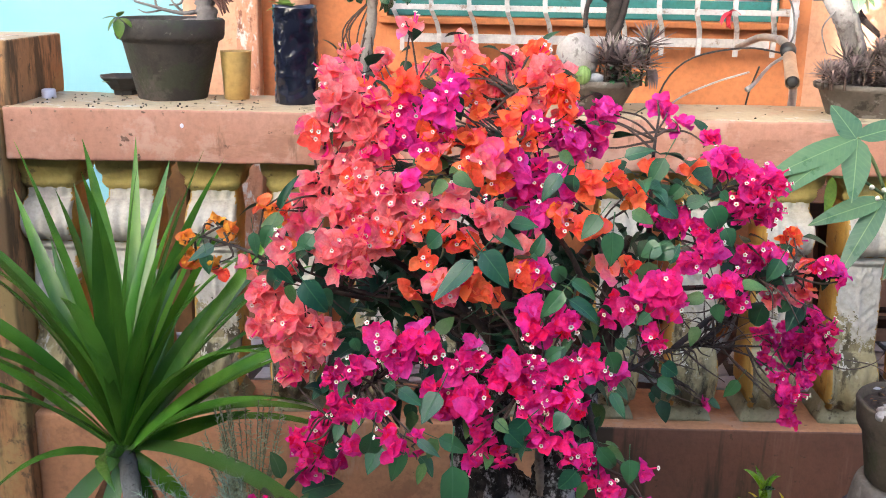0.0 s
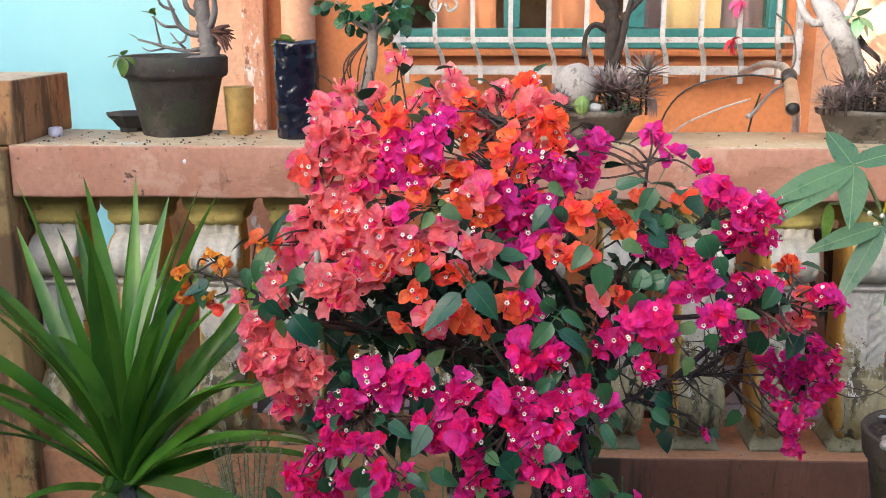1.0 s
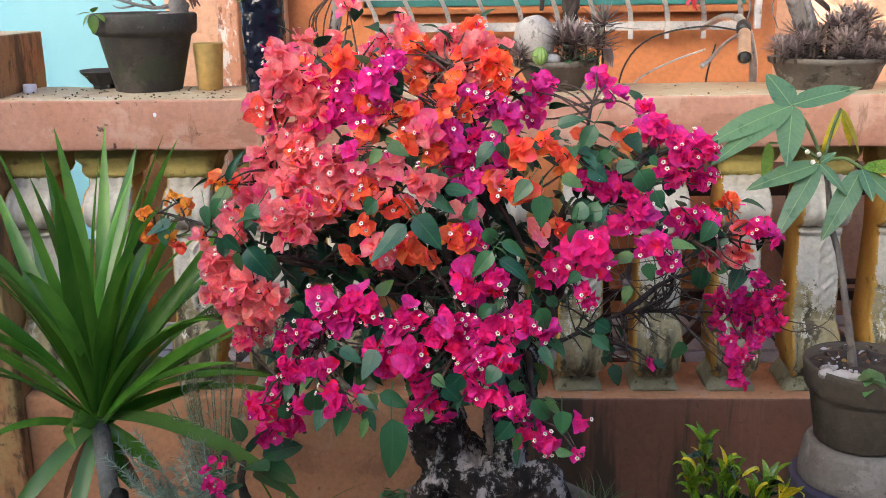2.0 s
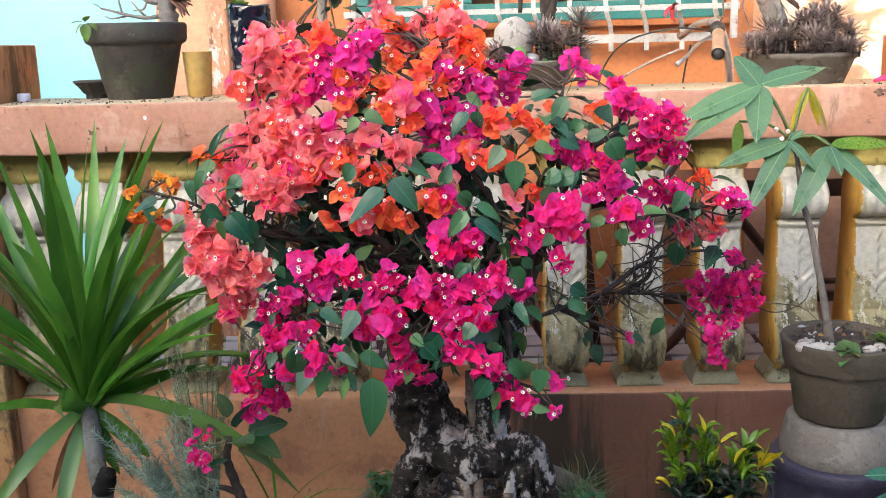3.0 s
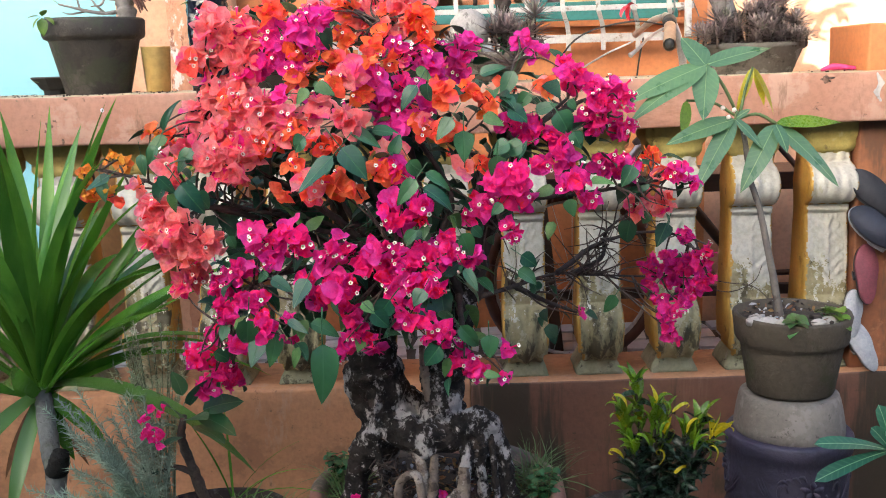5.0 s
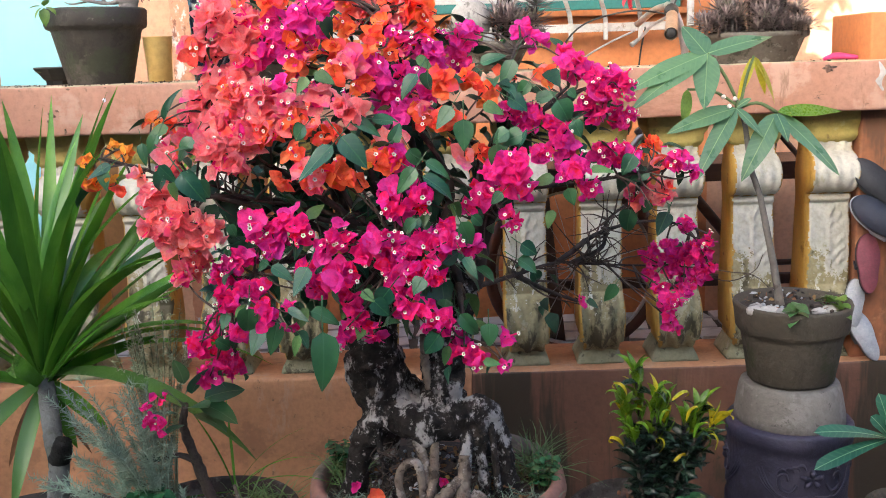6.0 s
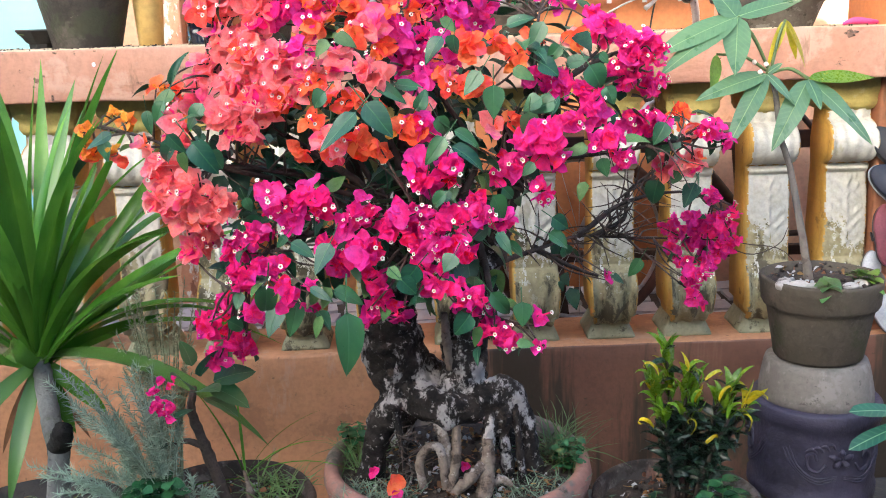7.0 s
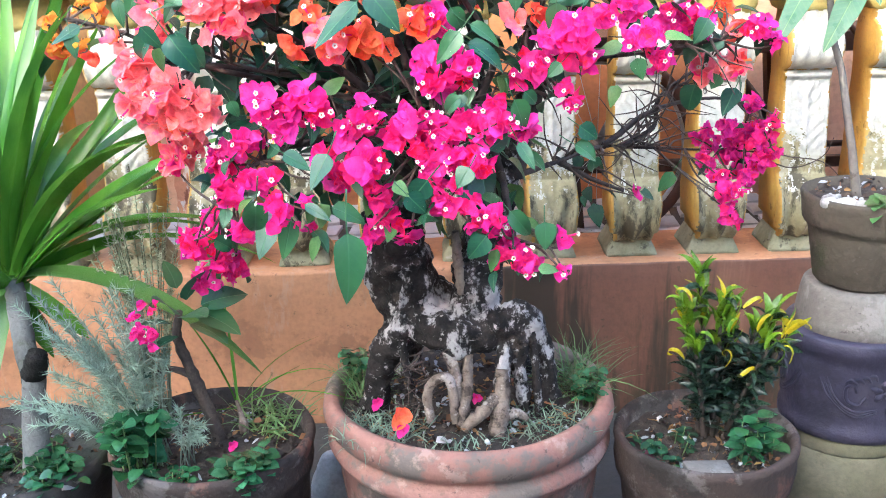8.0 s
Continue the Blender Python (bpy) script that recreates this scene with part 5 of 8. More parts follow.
for pts, r in (([(1.085, 2.455, TOP + 0.26), (1.104, 2.44, TOP + 0.18), (1.107, 2.43, TOP + 0.085)], 0.009), ([(1.10, 2.49, TOP + 0.18), (1.14, 2.50, TOP + 0.14), (1.16, 2.49, TOP + 0.08)], 0.010), ([(1.05, 2.48, TOP + 0.28), (1.08, 2.48, TOP + 0.35), (1.085, 2.48, TOP + 0.45)], 0.014), ([(1.03, 2.48, TOP + 0.31), (0.985, 2.47, TOP + 0.30), (0.955, 2.47, TOP + 0.33), (0.93, 2.48, TOP + 0.40)], 0.012), ([(1.04, 2.46, TOP + 0.27), (1.005, 2.45, TOP + 0.22), (1.02, 2.44, TOP + 0.16)], 0.0022), ([(1.06, 2.46, TOP + 0.30), (1.09, 2.45, TOP + 0.24), (1.125, 2.44, TOP + 0.19)], 0.0025)):
    b = bmesh.new()
    tube(b, pts, [r, r * 0.7], 16, 8, 0.25)
    part("limb", b, M["bark_ash"], right)
for d in ((-0.2, -0.5, -0.6), (0.4, -0.6, -0.3), (0.1, -0.5, 0.4), (0.5, -0.4, -0.7), (-0.6, -0.4, 0.1)):
    part("leaf", blade(bmesh.new(), Matrix(), 0.06, 0.035, 0.5, 0.15, 6), M["money_v"], right, m=aim((1.085, 2.44, TOP + 0.315), d))
for i in range(9):
    b = bmesh.new()
    a = rnd.uniform(-0.3, 1.4)
    tube(b, [(1.05, 2.49, TOP + 0.25), (1.05 + 0.05 * math.cos(a), 2.49, TOP + 0.25 + 0.06 * math.sin(a)), (1.05 + 0.12 * math.cos(a), 2.49, TOP + 0.20 + 0.06 * math.sin(a))], [0.003, 0.002], 8, 5)
    part("dry_twig", b, M["twig"], right)
clump("succulent_clump", 1.085, 2.435, TOP + 0.082, (0.05, 0.04), 10, 0.056, "purple-grey spiky succulents filling the tray", 0.075)
clump("succulent_clump", 1.215, 2.45, TOP + 0.082, (0.095, 0.055), 26, 0.060, "purple-grey spiky succulents crowding the tray", 0.125)
clump("succulent_clump", 1.23, 2.405, TOP + 0.082, (0.085, 0.012), 16, 0.048, "small purple-grey succulents along the tray's rim", 0.03)
clump("succulent_clump", 1.025, 2.425, TOP + 0.082, (0.015, 0.02), 3, 0.056, "purple-grey spiky succulents leaning over the tray's edge", 0.06)

# crumbs, twigs and dry bits strewn along the coping
b = bmesh.new()
for i in range(140):
    x = rnd.choice((rnd.uniform(-1.0, -0.42), rnd.uniform(-1.0, 1.5)))
    p = Vector((x, 2.335 + 0.27 * rnd.random() ** 1.6, TOP + 0.001))
    if i % 4 == 0:
        a, ln = rnd.uniform(0, 6.28), rnd.uniform(0.006, 0.022)
        tube(b, [p, p + Vector((math.cos(a) * ln, math.sin(a) * ln * 0.6, 0.002))], [0.0012, 0.0007], 2, 4)
    else:
        made = bmesh.ops.create_icosphere(b, subdivisions=1, radius=rnd.uniform(0.0012, 0.0034), matrix=Matrix.Translation(p))
        for v in made["verts"]:
            v.co += anywhere() * 0.0008
tagged(part("coping_litter", b, M["bark_dark"]), "dark crumbs and dry twigs strewn along the coping", "litter", "", "stuff")

# crown of the desert rose over the tray
for i in range(9):
    a = i * 2.4
    e = Vector((1.06 + 0.20 * math.cos(a) * (0.4 + 0.06 * i), 2.48 + 0.10 * math.sin(a), TOP + 0.47 + 0.025 * i - 0.04 * (i % 3)))
    s0 = Vector((1.08 if i % 2 else 0.985, 2.48, TOP + 0.43))
    b = bmesh.new()
    tube(b, [s0, s0.lerp(e, 0.5) + Vector((0, 0, 0.02)), e], [0.010, 0.005], 8, 7, 0.2)
    part("limb", b, M["bark_ash"], right)
    for k in range(9):
        t = k * 2.4
        part("leaf", blade(bmesh.new(), Matrix(), rnd.uniform(0.055, 0.085), 0.032, 0.5, 0.15, 6), M["money_v"], right, m=aim(e, (math.cos(t), math.sin(t), rnd.uniform(-0.5, 0.8))))

# a fallen pink blossom and ribbons on the grille
b = bmesh.new()
tube(b, [(1.36, 2.43, TOP + 0.004), (1.40, 2.44, TOP + 0.012), (1.44, 2.44, TOP + 0.008), (1.49, 2.45, TOP + 0.004)], [0.004, 0.010, 0.008, 0.002], 14, 8, 0.3)
tagged(part("fallen_blossom", b, M["pink"]), "shrivelled dark pink blossom lying on the coping", "blossom")
for x, z0, mat, n in ((0.975, 1.515, "red", 5), (0.99, 1.635, "pink", 7)):
    r = holder("ribbon", x, 3.22, z0, "%s ribbon tied to the grille" % mat, "ribbon")
    for i in range(n):
        part("loop", blade(bmesh.new(), aim((x, 3.222, z0), (rnd.uniform(-0.6, 0.6), -0.3, rnd.uniform(-1.4, 0.4))), 0.055, 0.020, 1.2, 0.1, 6, lambda u: 0.8, 1.0), M[mat], r)

# ---- pots in the garden ----
flowerpot("terracotta_pot", 0.265, 1.625, 0.0, [(0.19, 0.0), (0.20, 0.01), (0.235, 0.20), (0.247, 0.30), (0.248, 0.345), (0.262, 0.352), (0.268, 0.366), (0.262, 0.380), (0.254, 0.386), (0.256, 0.396), (0.268, 0.404), (0.274, 0.425), (0.270, 0.448), (0.258, 0.458), (0.245, 0.452), (0.236, 0.42), (0.232, 0.38)], "clay_red", "large ringed terracotta pot with grey lime bloom", 0.004, 72, (0.238, 0.425))
flowerpot("clay_pot", -0.205, 1.555, 0.0, [(0.12, 0.0), (0.125, 0.01), (0.165, 0.26), (0.170, 0.335), (0.178, 0.342), (0.181, 0.358), (0.178, 0.374), (0.182, 0.384), (0.186, 0.402), (0.181, 0.412), (0.170, 0.408), (0.163, 0.38)], "clay_brown", "brown weathered clay pot full of small plants", 0.004, 64, (0.166, 0.383))
flowerpot("clay_pot", 0.690, 1.52, 0.0, [(0.11, 0.0), (0.115, 0.01), (0.145, 0.25), (0.150, 0.315), (0.158, 0.322), (0.162, 0.35), (0.160, 0.375), (0.164, 0.388), (0.163, 0.400), (0.156, 0.404), (0.148, 0.398), (0.142, 0.37)], "clay_brown", "brown weathered clay pot holding a croton", 0.004, 64, (0.145, 0.372))
flowerpot("clay_pot", -0.585, 1.555, 0.0, [(0.13, 0.0), (0.135, 0.01), (0.175, 0.30), (0.185, 0.345), (0.192, 0.36), (0.190, 0.385), (0.180, 0.39), (0.170, 0.37)], "clay_dark", "dark clay pot holding the yucca", 0.004, 64, (0.174, 0.365))

# stacked pots that carry the money tree
pile = (1.075, 1.80)
POT = 0.577            # height at which the topmost pot stands
under = holder("lower_pot", pile[0], pile[1], 0.0, "olive-grey clay pot at the bottom of the stack", "flower pot")
part("body", lathe([(0.02, 0.0), (0.115, 0.0), (0.12, 0.01), (0.126, 0.15), (0.128, 0.236), (0.118, 0.237)], 56, 0.002, (pile[0], pile[1], 0.0)), M["clay_olive"], under)
part("rim", lathe([(0.116, 0.235), (0.1285, 0.236), (0.1295, 0.241), (0.129, 0.262), (0.124, 0.268), (0.108, 0.268)], 56, 0.001, (pile[0], pile[1], 0.0)), M["clay_olive"], under)
urn = holder("upturned_pot", pile[0], pile[1], 0.27, "upturned violet and white clay pot with a moulded flower", "flower pot")
part("band", lathe([(0.120, -0.003), (0.134, 0.001), (0.138, 0.006), (0.138, 0.026), (0.134, 0.031), (0.134, 0.05), (0.136, 0.10), (0.137, 0.16), (0.137, 0.178), (0.141, 0.182), (0.141, 0.212), (0.137, 0.217), (0.126, 0.218)], 64, 0.002, (pile[0], pile[1], 0.27)), M["clay_violet"], urn, "violet-grey moulded band")
part("neck", lathe([(0.116, 0.214), (0.123, 0.219), (0.122, 0.238), (0.117, 0.268), (0.112, 0.292), (0.108, 0.303), (0.102, 0.307), (0.084, 0.308)], 64, 0.003, (pile[0], pile[1], 0.27)), M["clay_white"], urn, "chalky white neck")


def on_band(a, z, out=0.002):
    r = 0.135 + out
    return Vector((pile[0] + r * math.sin(a), pile[1] - r * math.cos(a), z))


def moulded(name, pts, radii):
    """A raised line or petal of the relief on the band: points are angle, height and how far they stand out."""
    b = bmesh.new()
    tube(b, [on_band(*p) for p in pts], radii, 14, 6)
    part(name, b, M["clay_violet"], urn)


for turn in (0.06, 2.15, 4.25):
    zc = 0.390
    for i in range(5):
        t = i * 1.2566 + 0.3
        moulded("moulded_petal", [(turn + 0.03 * math.cos(t), zc + 0.004 * math.sin(t), 0.002), (turn + 0.13 * math.cos(t), zc + 0.015 * math.sin(t), 0.004), (turn + 0.20 * math.cos(t), zc + 0.023 * math.sin(t), 0.001)], [0.004, 0.0075, 0.003])
    for sg in (-1, 1):
        # curled leaf beside the flower, closing on itself
        moulded("moulded_scroll", [(turn + sg * 0.24, zc - 0.012, 0.002), (turn + sg * 0.34, zc - 0.030, 0.003), (turn + sg * 0.50, zc - 0.022, 0.003), (turn + sg * 0.52, zc + 0.004, 0.003), (turn + sg * 0.42, zc + 0.012, 0.003), (turn + sg * 0.38, zc - 0.004, 0.002)], [0.003, 0.0045, 0.0035, 0.003])
        for k in range(3):
            # long stalks that sweep under the flower and up to the side
            moulded("moulded_stalk", [(turn + sg * 0.06, zc - 0.040 - 0.004 * k, 0.001), (turn + sg * 0.40, zc - 0.045 - 0.006 * k, 0.003), (turn + sg * (0.66 + 0.05 * k), zc - 0.020, 0.003), (turn + sg * (0.80 + 0.05 * k), zc + 0.022 - 0.004 * k, 0.001)], [0.0015, 0.0032, 0.0032, 0.0012])
        for k in range(4):
            moulded("moulded_leaf", [(turn + sg * (0.10 + 0.09 * k), zc + 0.022 - 0.003 * k, 0.001), (turn + sg * (0.16 + 0.10 * k), zc + 0.034 - 0.004 * k, 0.003), (turn + sg * (0.25 + 0.10 * k), zc + 0.030 - 0.006 * k, 0.001)], [0.002, 0.0045, 0.0015])
flowerpot("clay_pot", pile[0], pile[1], POT, [(0.082, 0.0), (0.090, 0.003), (0.096, 0.010), (0.111, 0.105), (0.114, 0.117), (0.120, 0.121), (0.124, 0.129), (0.127, 0.162), (0.130, 0.178), (0.127, 0.185), (0.120, 0.183), (0.113, 0.15)], "clay_grey", "grey-brown clay pot on top of the upturned pot", 0.003, 64, (0.116, 0.168))
for x, y, k in ((0.975, 1.745, 0.015), (1.000, 1.735, 0.017), (1.025, 1.725, 0.012), (1.105, 1.72, 0.012), (1.13, 1.73, 0.015), (1.055, 1.715, 0.009), (1.155, 1.755, 0.012), (1.15, 1.79, 0.010), (0.985, 1.775, 0.012)):
    pebble("pebble", x, y, POT + 0.178, k * 1.4, k, k * 0.8, "stone_white" if k > 0.011 else "clay_white", "pale grey pebble on the pot's soil")

# ---- plants ----
LEAF_OVAL = lambda u: math.sin(math.pi * min(1, u ** 0.72)) ** 0.75
STRAP = lambda u: (0.55 + 0.45 * min(1, u * 4)) * (1 - max(0, u - 0.45) / 0.55) ** 0.8 if u < 1 else 0.0
SWORD = lambda u: (0.62 + 0.38 * min(1, u * 3)) * (1 - (max(0, u - 0.5) / 0.5) ** 1.7) if u < 1 else 0.0


# yucca-like dracaena with long strap leaves
yucca = holder("dracaena", -0.53, 1.52, 0.38, "dracaena with a grey cane and long green strap leaves", "plant")
CROWN = Vector((-0.588, 1.71, 0.665))
b = bmesh.new()
tube(b, [(-0.510, 1.50, 0.35), (-0.508, 1.515, 0.45), (-0.508, 1.545, 0.54), (-0.512, 1.555, 0.56)], [0.027, 0.022, 0.020, 0.015], 24, 16, 0.12)
part("cane", b, M["cane_grey"], yucca, "pale grey ringed cane")
b = bmesh.new()
tube(b, [(-0.510, 1.545, 0.53), (-0.535, 1.59, 0.585), (-0.562, 1.65, 0.625), CROWN + Vector((0.004, -0.01, -0.012))], [0.020, 0.019, 0.019, 0.018], 24, 16, 0.12)
part("upper_cane", b, M["cane_grey"], yucca, "grey ringed upper cane")
b = bmesh.new()
tube(b, [(-0.505, 1.54, 0.545), (-0.494, 1.53, 0.572), (-0.488, 1.525, 0.588)], [0.022, 0.020, 0.017], 8, 12, 0.25)
part("stump", b, M["rot_black"], yucca, "black sawn-off stump")
for i in range(56):
    u = i / 55
    az = i * 2.3999 + rnd.uniform(-0.2, 0.2)
    el = radians(88 - (56 - 11 * max(0, math.cos(az))) * u ** 1.1 + rnd.uniform(-6, 6))
    if math.sin(az) < -0.45 and 0.3 < u < 0.85:
        az += math.copysign(1.25, math.cos(az))
    d = Vector((math.cos(az) * math.cos(el), math.sin(az) * math.cos(el), math.sin(el)))
    ln = rnd.uniform(0.50, 0.68) * (1.0 if u < 0.7 else 0.8)
    p = CROWN + Vector((d.x * 0.018, d.y * 0.018, 0.05 * (1 - u) - 0.02))
    mat = "leaf_yucca" if rnd.random() < 0.9 else "leaf_pale"
    part("leaf", blade(bmesh.new(), aim(p, d, rnd.uniform(-0.9, 0.9)), ln, rnd.uniform(0.030, 0.040), rnd.choice((0.15, 0.3, 0.55, 0.9)) + 0.3 * u, 0.32, 12, SWORD, rnd.uniform(-0.7, 0.7)), M[mat], yucca)
for d, ln, bend, mat in (((0.75, -0.1, 0.35), 0.28, 0.3, "leaf_yucca"), ((0.8, 0.1, 0.65), 0.44, 0.35, "leaf_yucca"), ((-0.25, -0.75, -0.05), 0.34, 1.2, "leaf_pale"), ((-0.05, -0.6, -0.45), 0.30, 0.6, "leaf_pale"), ((0.30, -0.30, -0.5), 0.17, 0.7, "leaf_yucca"), ((0.36, -0.2, -0.15), 0.20, 1.5, "leaf_yucca"), ((0.34, -0.12, -0.58), 0.20, 0.5, "leaf_dead"), ((-0.35, -0.3, -0.6), 0.22, 0.6, "leaf_dead")):
    part("leaf", blade(bmesh.new(), facing(CROWN + Vector((0, 0, -0.005)), d, (0.1, -0.75, 0.6)), ln, 0.034 if mat != "leaf_dead" else 0.018, bend, 0.35, 12, SWORD, 0.3), M[mat], yucca)
# one broad pale leaf that arches out over the next pot
part("leaf", blade(bmesh.new(), facing(CROWN, (0.85, -0.50, 0.42), (0.05, -0.35, 0.95)), 0.57, 0.042, 1.35, 0.3, 14, SWORD, 0.2), M["leaf_pale"], yucca, "broad pale green arching leaf")

# little trained bougainvillea in the brown pot
young = holder("young_bougainvillea", -0.20, 1.555, 0.39, "young bougainvillea with a dark stem, big leaves and pink bracts", "plant")
b = bmesh.new()
tube(b, [(-0.193, 1.560, 0.37), (-0.205, 1.552, 0.44), (-0.225, 1.54, 0.53), (-0.243, 1.53, 0.605), (-0.235, 1.525, 0.66)], [0.014, 0.0115, 0.0105, 0.009, 0.006], 26, 12, 0.45)
tube(b, [(-0.225, 1.54, 0.53), (-0.26, 1.53, 0.55), (-0.29, 1.52, 0.545)], [0.008, 0.004], 8, 8, 0.2)
part("trunk", b, M["bark_brown"], young)
for p, d, s in (((-0.225, 1.515, 0.655), (0.45, -0.45, 0.35), 0.075), ((-0.205, 1.515, 0.665), (0.9, -0.1, -0.25), 0.09), ((-0.235, 1.50, 0.665), (-0.15, -0.5, 0.8), 0.07), ((-0.22, 1.525, 0.68), (0.35, 0.0, 0.9), 0.07), ((-0.245, 1.505, 0.645), (-0.7, -0.3, 0.35), 0.055), ((-0.215, 1.52, 0.64), (0.8, -0.3, -0.1), 0.08), ((-0.20, 1.54, 0.665), (0.9, 0.3, 0.3), 0.085), ((-0.235, 1.50, 0.625), (-0.5, -0.6, 0.1), 0.05), ((-0.235, 1.53, 0.70), (-0.2, 0.2, 0.9), 0.055), ((-0.29, 1.515, 0.545), (-0.6, -0.3, 0.5), 0.04)):
    part("leaf", blade(bmesh.new(), Matrix(), s, s * 0.72, 0.5, 0.12, 8, LEAF_OVAL), M["leaf_v"], young, m=aim(p, d, rnd.uniform(-0.6, 0.6)))

# feathery grey-green shrub
def feathery(name, x, y, z, n, reach, rise, mat, label, needles=70, nl=0.018, side=(0, 0)):
    f = holder(name, x, y, z, label, "shrub")
    b = bmesh.new()
    nb = bmesh.new()
    for i in range(n):
        a = rnd.uniform(0, 2 * math.pi)
        k = rnd.uniform(0.3, 1.0)
        h = rise * rnd.uniform(0.5, 1.0)
        e = Vector((x + math.cos(a) * reach[0] * k + side[0] * h, y + math.sin(a) * reach[1] * k + side[1] * h, z + h))
        midp = Vector((x, y, z)).lerp(e, 0.5) + Vector((0, 0, 0.04 * k))
        pts = [Vector((x + rnd.uniform(-0.02, 0.02), y + rnd.uniform(-0.02, 0.02), z - 0.01)), midp, e]
        tube(b, pts, [0.0014, 0.0007], 8, 4)
        path = spline(pts, needles)
        for j, p in enumerate(path[int(needles * 0.38):]):
            d = anywhere()
            d = (d + (path[-1] - path[-2]).normalized() * 0.8).normalized()
            s = d.orthogonal().normalized() * 0.0010
            ln = nl * rnd.uniform(0.6, 1.2)
            vs = [nb.verts.new(q) for q in (p - s, p + s, p + d * ln)]
            nb.faces.new(vs)
    tagged(part("stem_mass", b, M[mat], f), kind="stuff")
    tagged(part("needles", nb, M[mat], f, smooth=False), kind="stuff")
    return f


feathery("feathery_shrub", -0.290, 1.50, 0.395, 34, (0.13, 0.08), 0.33, "needle", "feathery grey-green shrub with needle leaves", 210, 0.023, (-0.30, -0.05))
feathery("feathery_shrub", -0.335, 1.49, 0.395, 14, (0.15, 0.06), 0.15, "needle", "feathery grey-green sprays arching over the pot's rim", 170, 0.023, (-0.7, -0.05))
feathery("feathery_shrub", -0.235, 1.47, 0.395, 9, (0.05, 0.04), 0.10, "needle", "small feathery grey-green tuft beside the dark stem", 110, 0.020)
feathery("feathery_shrub", -0.325, 1.66, 0.39, 44, (0.11, 0.07), 0.44, "needle_dull", "wispy dull green shrub with thin upright sprays", 150, 0.013)


def herb(name, x, y, z, n, spread, h, size, label, mat="herb", category="herb"):
    f = holder(name, x, y, z, label, category)
    for i in range(n):
        a, k = rnd.uniform(0, 6.28), math.sqrt(rnd.random())
        top = Vector((x + math.cos(a) * k * spread[0], y + math.sin(a) * k * spread[1], z + h * rnd.uniform(0.25, 1)))
        b = bmesh.new()
        tube(b, [(top.x * 0.7 + x * 0.3, top.y * 0.7 + y * 0.3, z - 0.012), top], [0.0016, 0.001], 3, 4)
        stem = part("stem", b, M["grass"], f)
        b = bmesh.new()
        t0 = rnd.uniform(0, 6)
        for j in range(5):
            t = t0 + j * 2.1
            blade(b, aim(top - Vector((0, 0, 0.006 * j)), (math.cos(t), math.sin(t), rnd.uniform(-0.1, 0.55)), rnd.uniform(-0.4, 0.4)), size * rnd.uniform(0.75, 1.25), size * 0.86, 0.6, 0.15, 5, LEAF_OVAL)
        part("leaf_whorl", b, M[mat], stem)
    return f


herb("leafy_herb", -0.315, 1.455, 0.392, 24, (0.045, 0.05), 0.115, 0.034, "shiny green leafy herb spilling over the pot rim")
herb("leafy_herb", -0.255, 1.415, 0.390, 16, (0.045, 0.025), 0.03, 0.014, "low small-leaved green herb in the pot")
herb("leafy_herb", -0.135, 1.425, 0.388, 18, (0.045, 0.03), 0.06, 0.028, "shiny green leafy herb in the pot")
herb("leafy_herb", 0.71, 1.44, 0.380, 4, (0.04, 0.03), 0.075, 0.030, "soft green weed in the croton's pot")
herb("leafy_herb", 0.79, 1.47, 0.380, 5, (0.035, 0.04), 0.08, 0.034, "soft green weed at the pot rim")
herb("leafy_herb", 0.61, 1.48, 0.378, 14, (0.065, 0.07), 0.03, 0.018, "dark low weeds in the croton's pot", "leaf_shade")
herb("leafy_herb", -0.47, 1.47, 0.372, 26, (0.05, 0.06), 0.06, 0.022, "low green weeds in the dracaena's pot")
herb("leafy_herb", -0.62, 1.50, 0.372, 36, (0.07, 0.08), 0.05, 0.020, "low green weeds in the dracaena's pot", "leaf")
herb("leafy_herb", 0.485, 1.60, 0.44, 14, (0.03, 0.05), 0.05, 0.020, "low green weeds at the edge of the terracotta pot")
herb("leafy_herb", 0.055, 1.68, 0.44, 12, (0.03, 0.05), 0.07, 0.020, "low green weeds behind the roots")
herb("leafy_herb", 1.135, 1.735, 0.765, 4, (0.03, 0.015), 0.025, 0.034, "small pale green seedling on the pot's soil", "leaf_young")


def grass(name, x, y, z, n, spread, length, label, width=0.003, mat="grass"):
    b = bmesh.new()
    for i in range(n):
        a, k = rnd.uniform(0, 6.28), math.sqrt(rnd.random())
        p = Vector((x + math.cos(a) * k * spread[0], y + math.sin(a) * k * spread[1], z - 0.008))
        d = Vector((rnd.uniform(-1, 1), rnd.uniform(-1, 1), rnd.uniform(0.3, 1.6)))
        blade(b, aim(p, d, rnd.uniform(-1, 1)), length * rnd.uniform(0.5, 1.2), width, rnd.uniform(0.4, 1.6), 0.1, 4, STRAP)
    return tagged(part(name, b, M[mat]), label, "grass", "", "stuff")


grass("grass", 0.10, 1.50, 0.435, 320, (0.08, 0.07), 0.055, "fine grey-green grass over the pot's soil", 0.0024, "grass_grey")
grass("grass", 0.40, 1.50, 0.435, 260, (0.10, 0.06), 0.05, "fine grey-green grass over the pot's soil", 0.0024, "grass_grey")
grass("grass", 0.22, 1.44, 0.435, 70, (0.12, 0.03), 0.035, "sparse grass at the front of the pot", 0.0024, "grass_grey")
grass("grass", 0.48, 1.66, 0.440, 160, (0.04, 0.08), 0.13, "long thin grass stalks at the pot's edge", 0.0024)
grass("grass", 0.06, 1.66, 0.440, 100, (0.04, 0.06), 0.10, "long thin grass stalks at the pot's edge", 0.0024)
